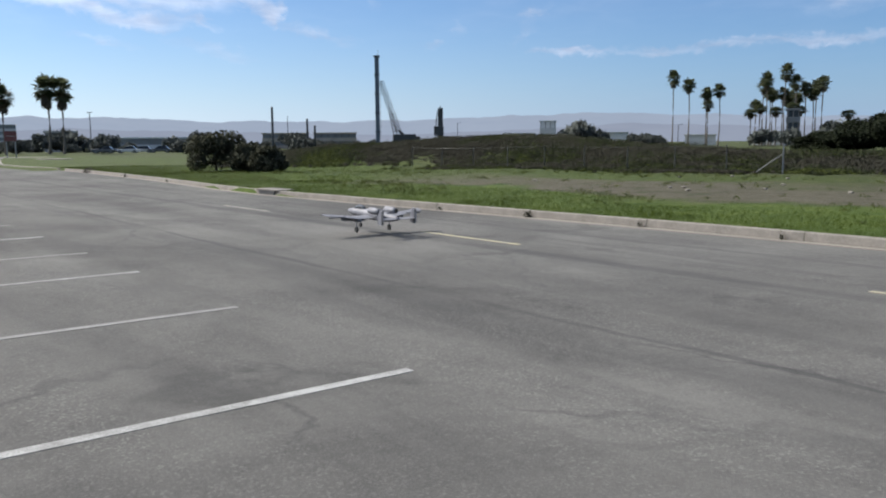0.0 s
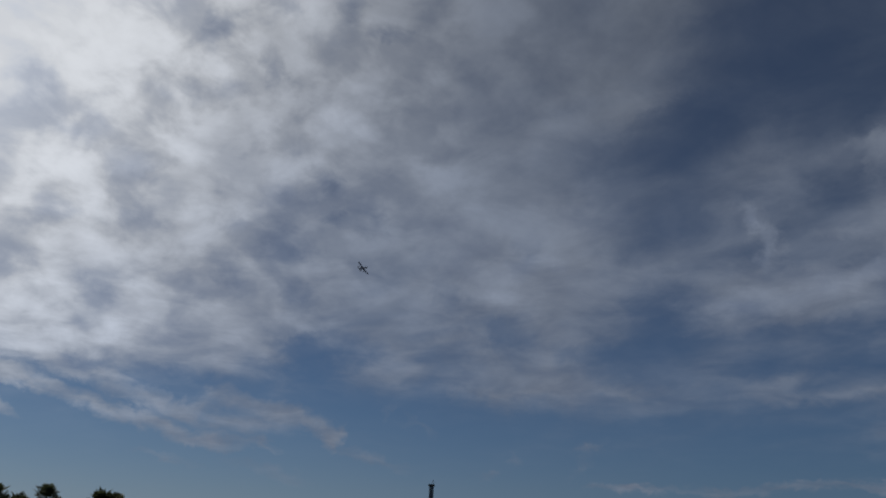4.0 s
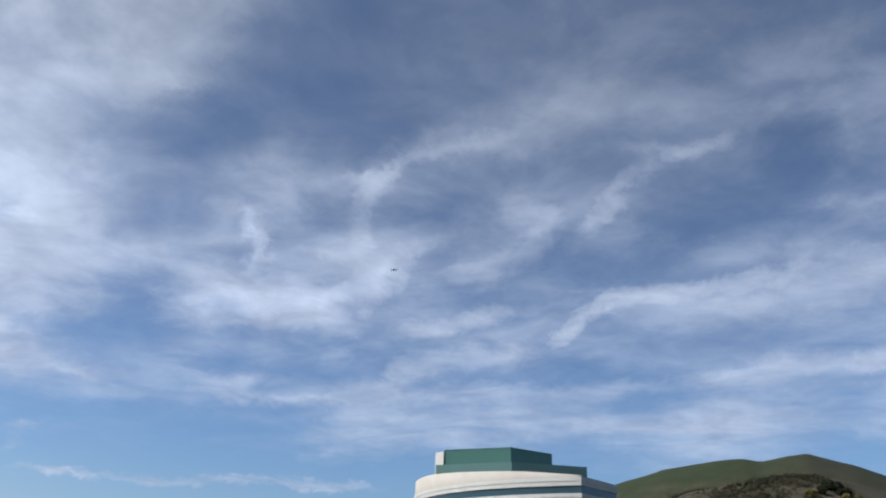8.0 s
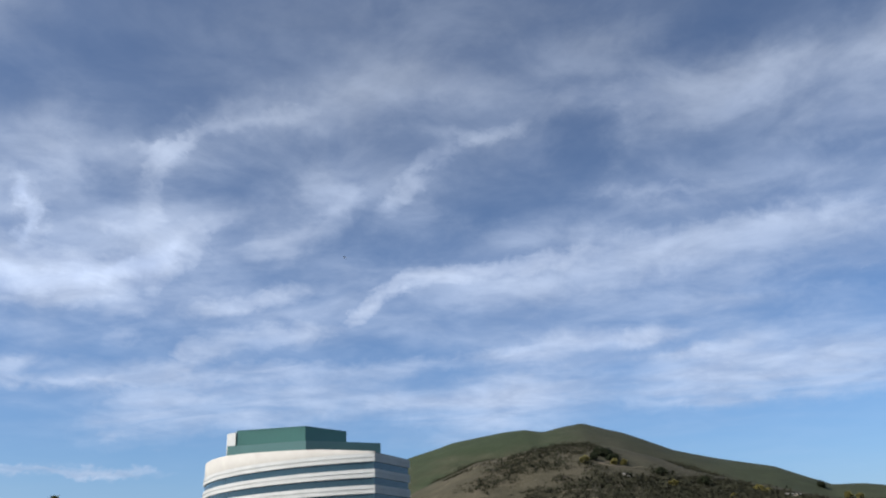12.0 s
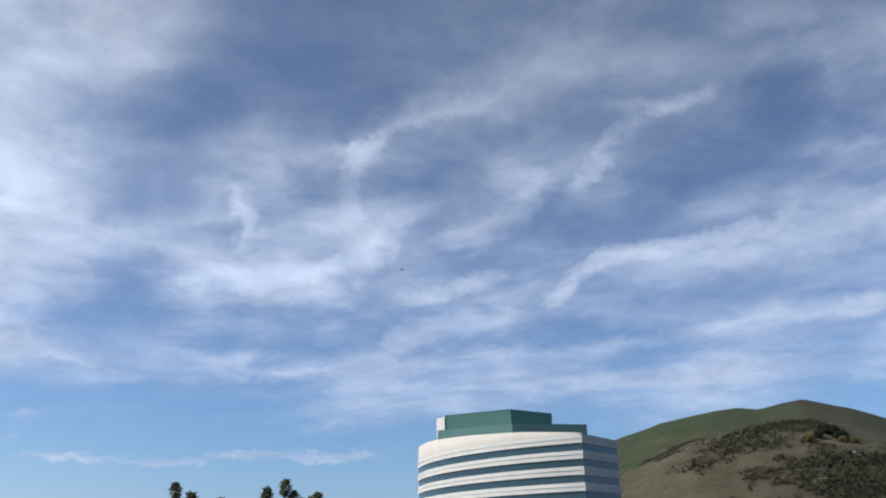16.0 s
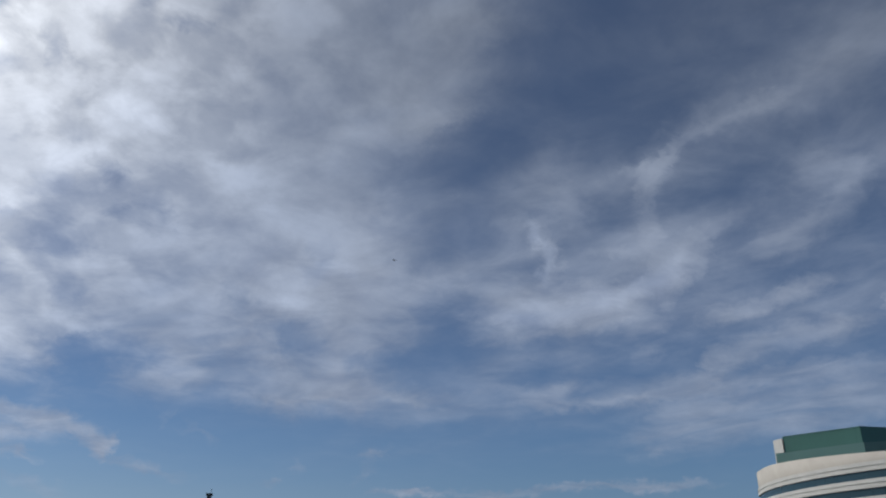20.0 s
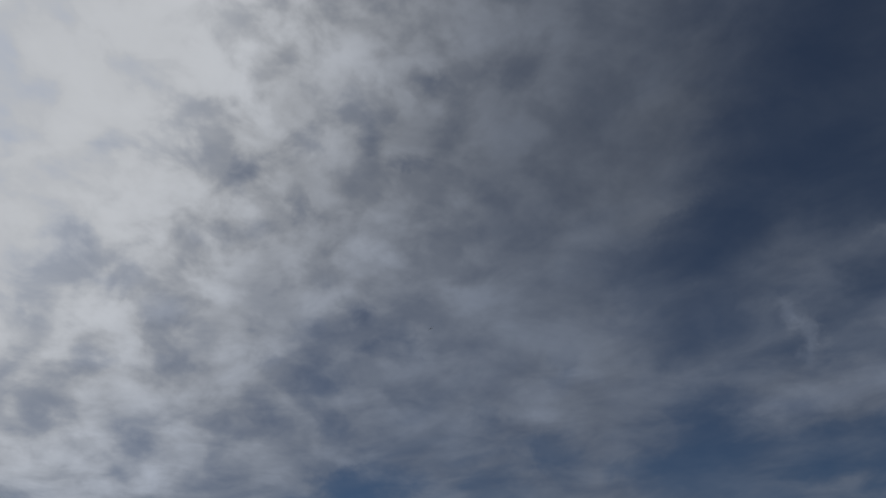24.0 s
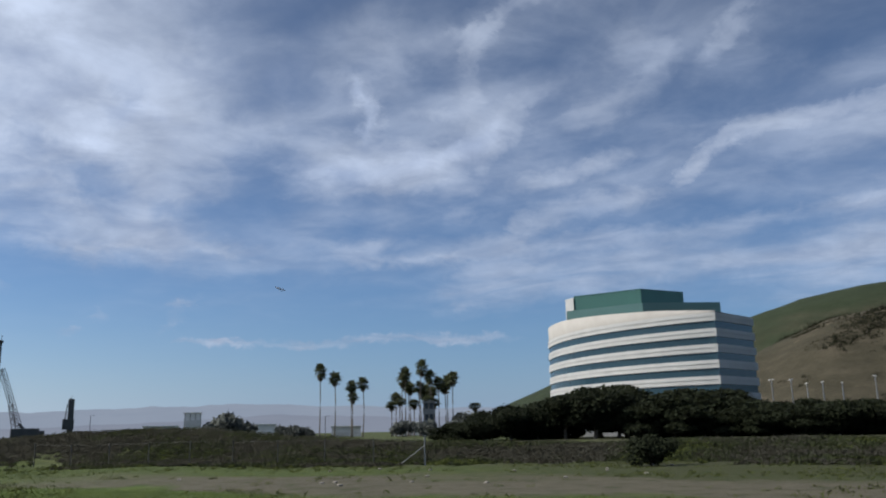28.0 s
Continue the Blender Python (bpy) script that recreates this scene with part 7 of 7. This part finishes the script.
    for x, y, r in ((0.03, 0.55, 0.040), (-0.34, 0.06, 0.052), (0.34, 0.06, 0.052)):
        bm = bmesh.new()
        rod(bm, (x, y, -0.05), (x, y - 0.01, -0.215), 0.011, n=8)
        gear = part("gear_leg", bm, STEEL, ob)
        bm = bmesh.new()
        tube(bm, [(x - 0.020, y - 0.01, -0.225), (x - 0.012, y - 0.01, -0.225), (x + 0.012, y - 0.01, -0.225), (x + 0.020, y - 0.01, -0.225)], [r * 0.82, r, r, r * 0.82], 16)
        part("wheel", bm, rubber, gear)
    return ob


model_jet = build_plane()


def motions():
    walk(model_jet, [
        (0.00, pose(-1.20, 14.70, 0.32) @ Euler((radians(3), radians(0), radians(36)), "YXZ").to_matrix().to_4x4()),
        (0.20, pose(-3.79, 17.88, 0.44) @ Euler((radians(3), radians(2), radians(39)), "YXZ").to_matrix().to_4x4()),
        (0.40, pose(-6.45, 21.25, 0.79) @ Euler((radians(8), radians(6), radians(35)), "YXZ").to_matrix().to_4x4()),
        (0.60, pose(-8.64, 25.15, 1.49) @ Euler((radians(11), radians(9), radians(32)), "YXZ").to_matrix().to_4x4()),
        (0.80, pose(-11.78, 30.04, 2.69) @ Euler((radians(13), radians(15), radians(33)), "YXZ").to_matrix().to_4x4()),
        (1.00, pose(-15.18, 35.79, 3.97) @ Euler((radians(15), radians(17), radians(29)), "YXZ").to_matrix().to_4x4()),
        (1.25, pose(-17.60, 40.48, 6.07) @ Euler((radians(18), radians(19), radians(26)), "YXZ").to_matrix().to_4x4()),
        (1.50, pose(-20.10, 45.43, 8.25) @ Euler((radians(25), radians(25), radians(24)), "YXZ").to_matrix().to_4x4()),
        (2.00, pose(-24.25, 57.81, 14.96) @ Euler((radians(25), radians(29), radians(17)), "YXZ").to_matrix().to_4x4()),
        (2.50, pose(-26.87, 70.51, 21.73) @ Euler((radians(25), radians(38), radians(-5)), "YXZ").to_matrix().to_4x4()),
        (3.50, pose(-21.24, 88.71, 31.78) @ Euler((radians(25), radians(55), radians(-26)), "YXZ").to_matrix().to_4x4()),
        (4.50, pose(-10.52, 103.82, 42.47) @ Euler((radians(25), radians(62), radians(-38)), "YXZ").to_matrix().to_4x4()),
        (5.00, pose(-0.75, 115.28, 47.43) @ Euler((radians(18), radians(58), radians(-42)), "YXZ").to_matrix().to_4x4()),
        (5.50, pose(9.74, 125.95, 52.11) @ Euler((radians(16), radians(30), radians(-46)), "YXZ").to_matrix().to_4x4()),
        (6.00, pose(24.14, 139.27, 57.61) @ Euler((radians(13), radians(5), radians(-59)), "YXZ").to_matrix().to_4x4()),
        (6.50, pose(37.14, 142.37, 59.27) @ Euler((radians(8), radians(-5), radians(-77)), "YXZ").to_matrix().to_4x4()),
        (7.00, pose(52.00, 145.79, 61.63) @ Euler((radians(11), radians(-8), radians(-74)), "YXZ").to_matrix().to_4x4()),
        (7.50, pose(68.27, 151.52, 65.39) @ Euler((radians(12), radians(-8), radians(-74)), "YXZ").to_matrix().to_4x4()),
        (8.00, pose(85.59, 155.61, 69.15) @ Euler((radians(14), radians(-5), radians(-73)), "YXZ").to_matrix().to_4x4()),
        (8.50, pose(104.00, 162.19, 74.49) @ Euler((radians(16), radians(0), radians(-72)), "YXZ").to_matrix().to_4x4()),
        (9.00, pose(122.79, 167.42, 80.16) @ Euler((radians(18), radians(0), radians(-70)), "YXZ").to_matrix().to_4x4()),
        (9.50, pose(142.07, 176.02, 87.58) @ Euler((radians(20), radians(0), radians(-68)), "YXZ").to_matrix().to_4x4()),
        (10.00, pose(161.83, 183.40, 95.45) @ Euler((radians(21), radians(0), radians(-67)), "YXZ").to_matrix().to_4x4()),
        (10.50, pose(179.46, 192.26, 103.29) @ Euler((radians(19), radians(10), radians(-41)), "YXZ").to_matrix().to_4x4()),
        (11.50, pose(191.28, 217.83, 111.36) @ Euler((radians(12), radians(20), radians(-14)), "YXZ").to_matrix().to_4x4()),
        (13.50, pose(193.16, 248.83, 115.55) @ Euler((radians(-2), radians(20), radians(17)), "YXZ").to_matrix().to_4x4()),
        (15.00, pose(179.85, 254.48, 110.16) @ Euler((radians(-10), radians(15), radians(60)), "YXZ").to_matrix().to_4x4()),
        (16.00, pose(156.47, 270.41, 107.86) @ Euler((radians(-2), radians(10), radians(59)), "YXZ").to_matrix().to_4x4()),
        (17.00, pose(129.82, 284.22, 107.77) @ Euler((radians(3), radians(10), radians(62)), "YXZ").to_matrix().to_4x4()),
        (18.00, pose(102.27, 299.63, 111.14) @ Euler((radians(9), radians(10), radians(65)), "YXZ").to_matrix().to_4x4()),
        (19.00, pose(72.21, 311.33, 117.71) @ Euler((radians(15), radians(10), radians(73)), "YXZ").to_matrix().to_4x4()),
        (20.00, pose(41.25, 318.14, 128.66) @ Euler((radians(20), radians(10), radians(86)), "YXZ").to_matrix().to_4x4()),
        (21.00, pose(10.63, 316.04, 139.71) @ Euler((radians(20), radians(20), radians(102)), "YXZ").to_matrix().to_4x4()),
        (22.00, pose(-16.33, 305.68, 149.74) @ Euler((radians(17), radians(30), radians(116)), "YXZ").to_matrix().to_4x4()),
        (22.50, pose(-28.18, 297.49, 153.20) @ Euler((radians(-25), radians(30), radians(162)), "YXZ").to_matrix().to_4x4()),
        (24.50, pose(-35.48, 245.56, 108.30) @ Euler((radians(-25), radians(20), radians(176)), "YXZ").to_matrix().to_4x4()),
        (26.00, pose(-35.77, 198.23, 76.99) @ Euler((radians(-25), radians(10), radians(189)), "YXZ").to_matrix().to_4x4()),
        (26.50, pose(-24.93, 181.25, 60.07) @ Euler((radians(-25), radians(10), radians(218)), "YXZ").to_matrix().to_4x4()),
        (27.00, pose(-11.15, 166.17, 44.82) @ Euler((radians(-25), radians(8), radians(223)), "YXZ").to_matrix().to_4x4()),
        (27.50, pose(5.14, 148.52, 33.73) @ Euler((radians(-21), radians(5), radians(228)), "YXZ").to_matrix().to_4x4()),
        (28.00, pose(29.06, 129.90, 24.21) @ Euler((radians(-17), radians(0), radians(232)), "YXZ").to_matrix().to_4x4()),
    ])


motions()
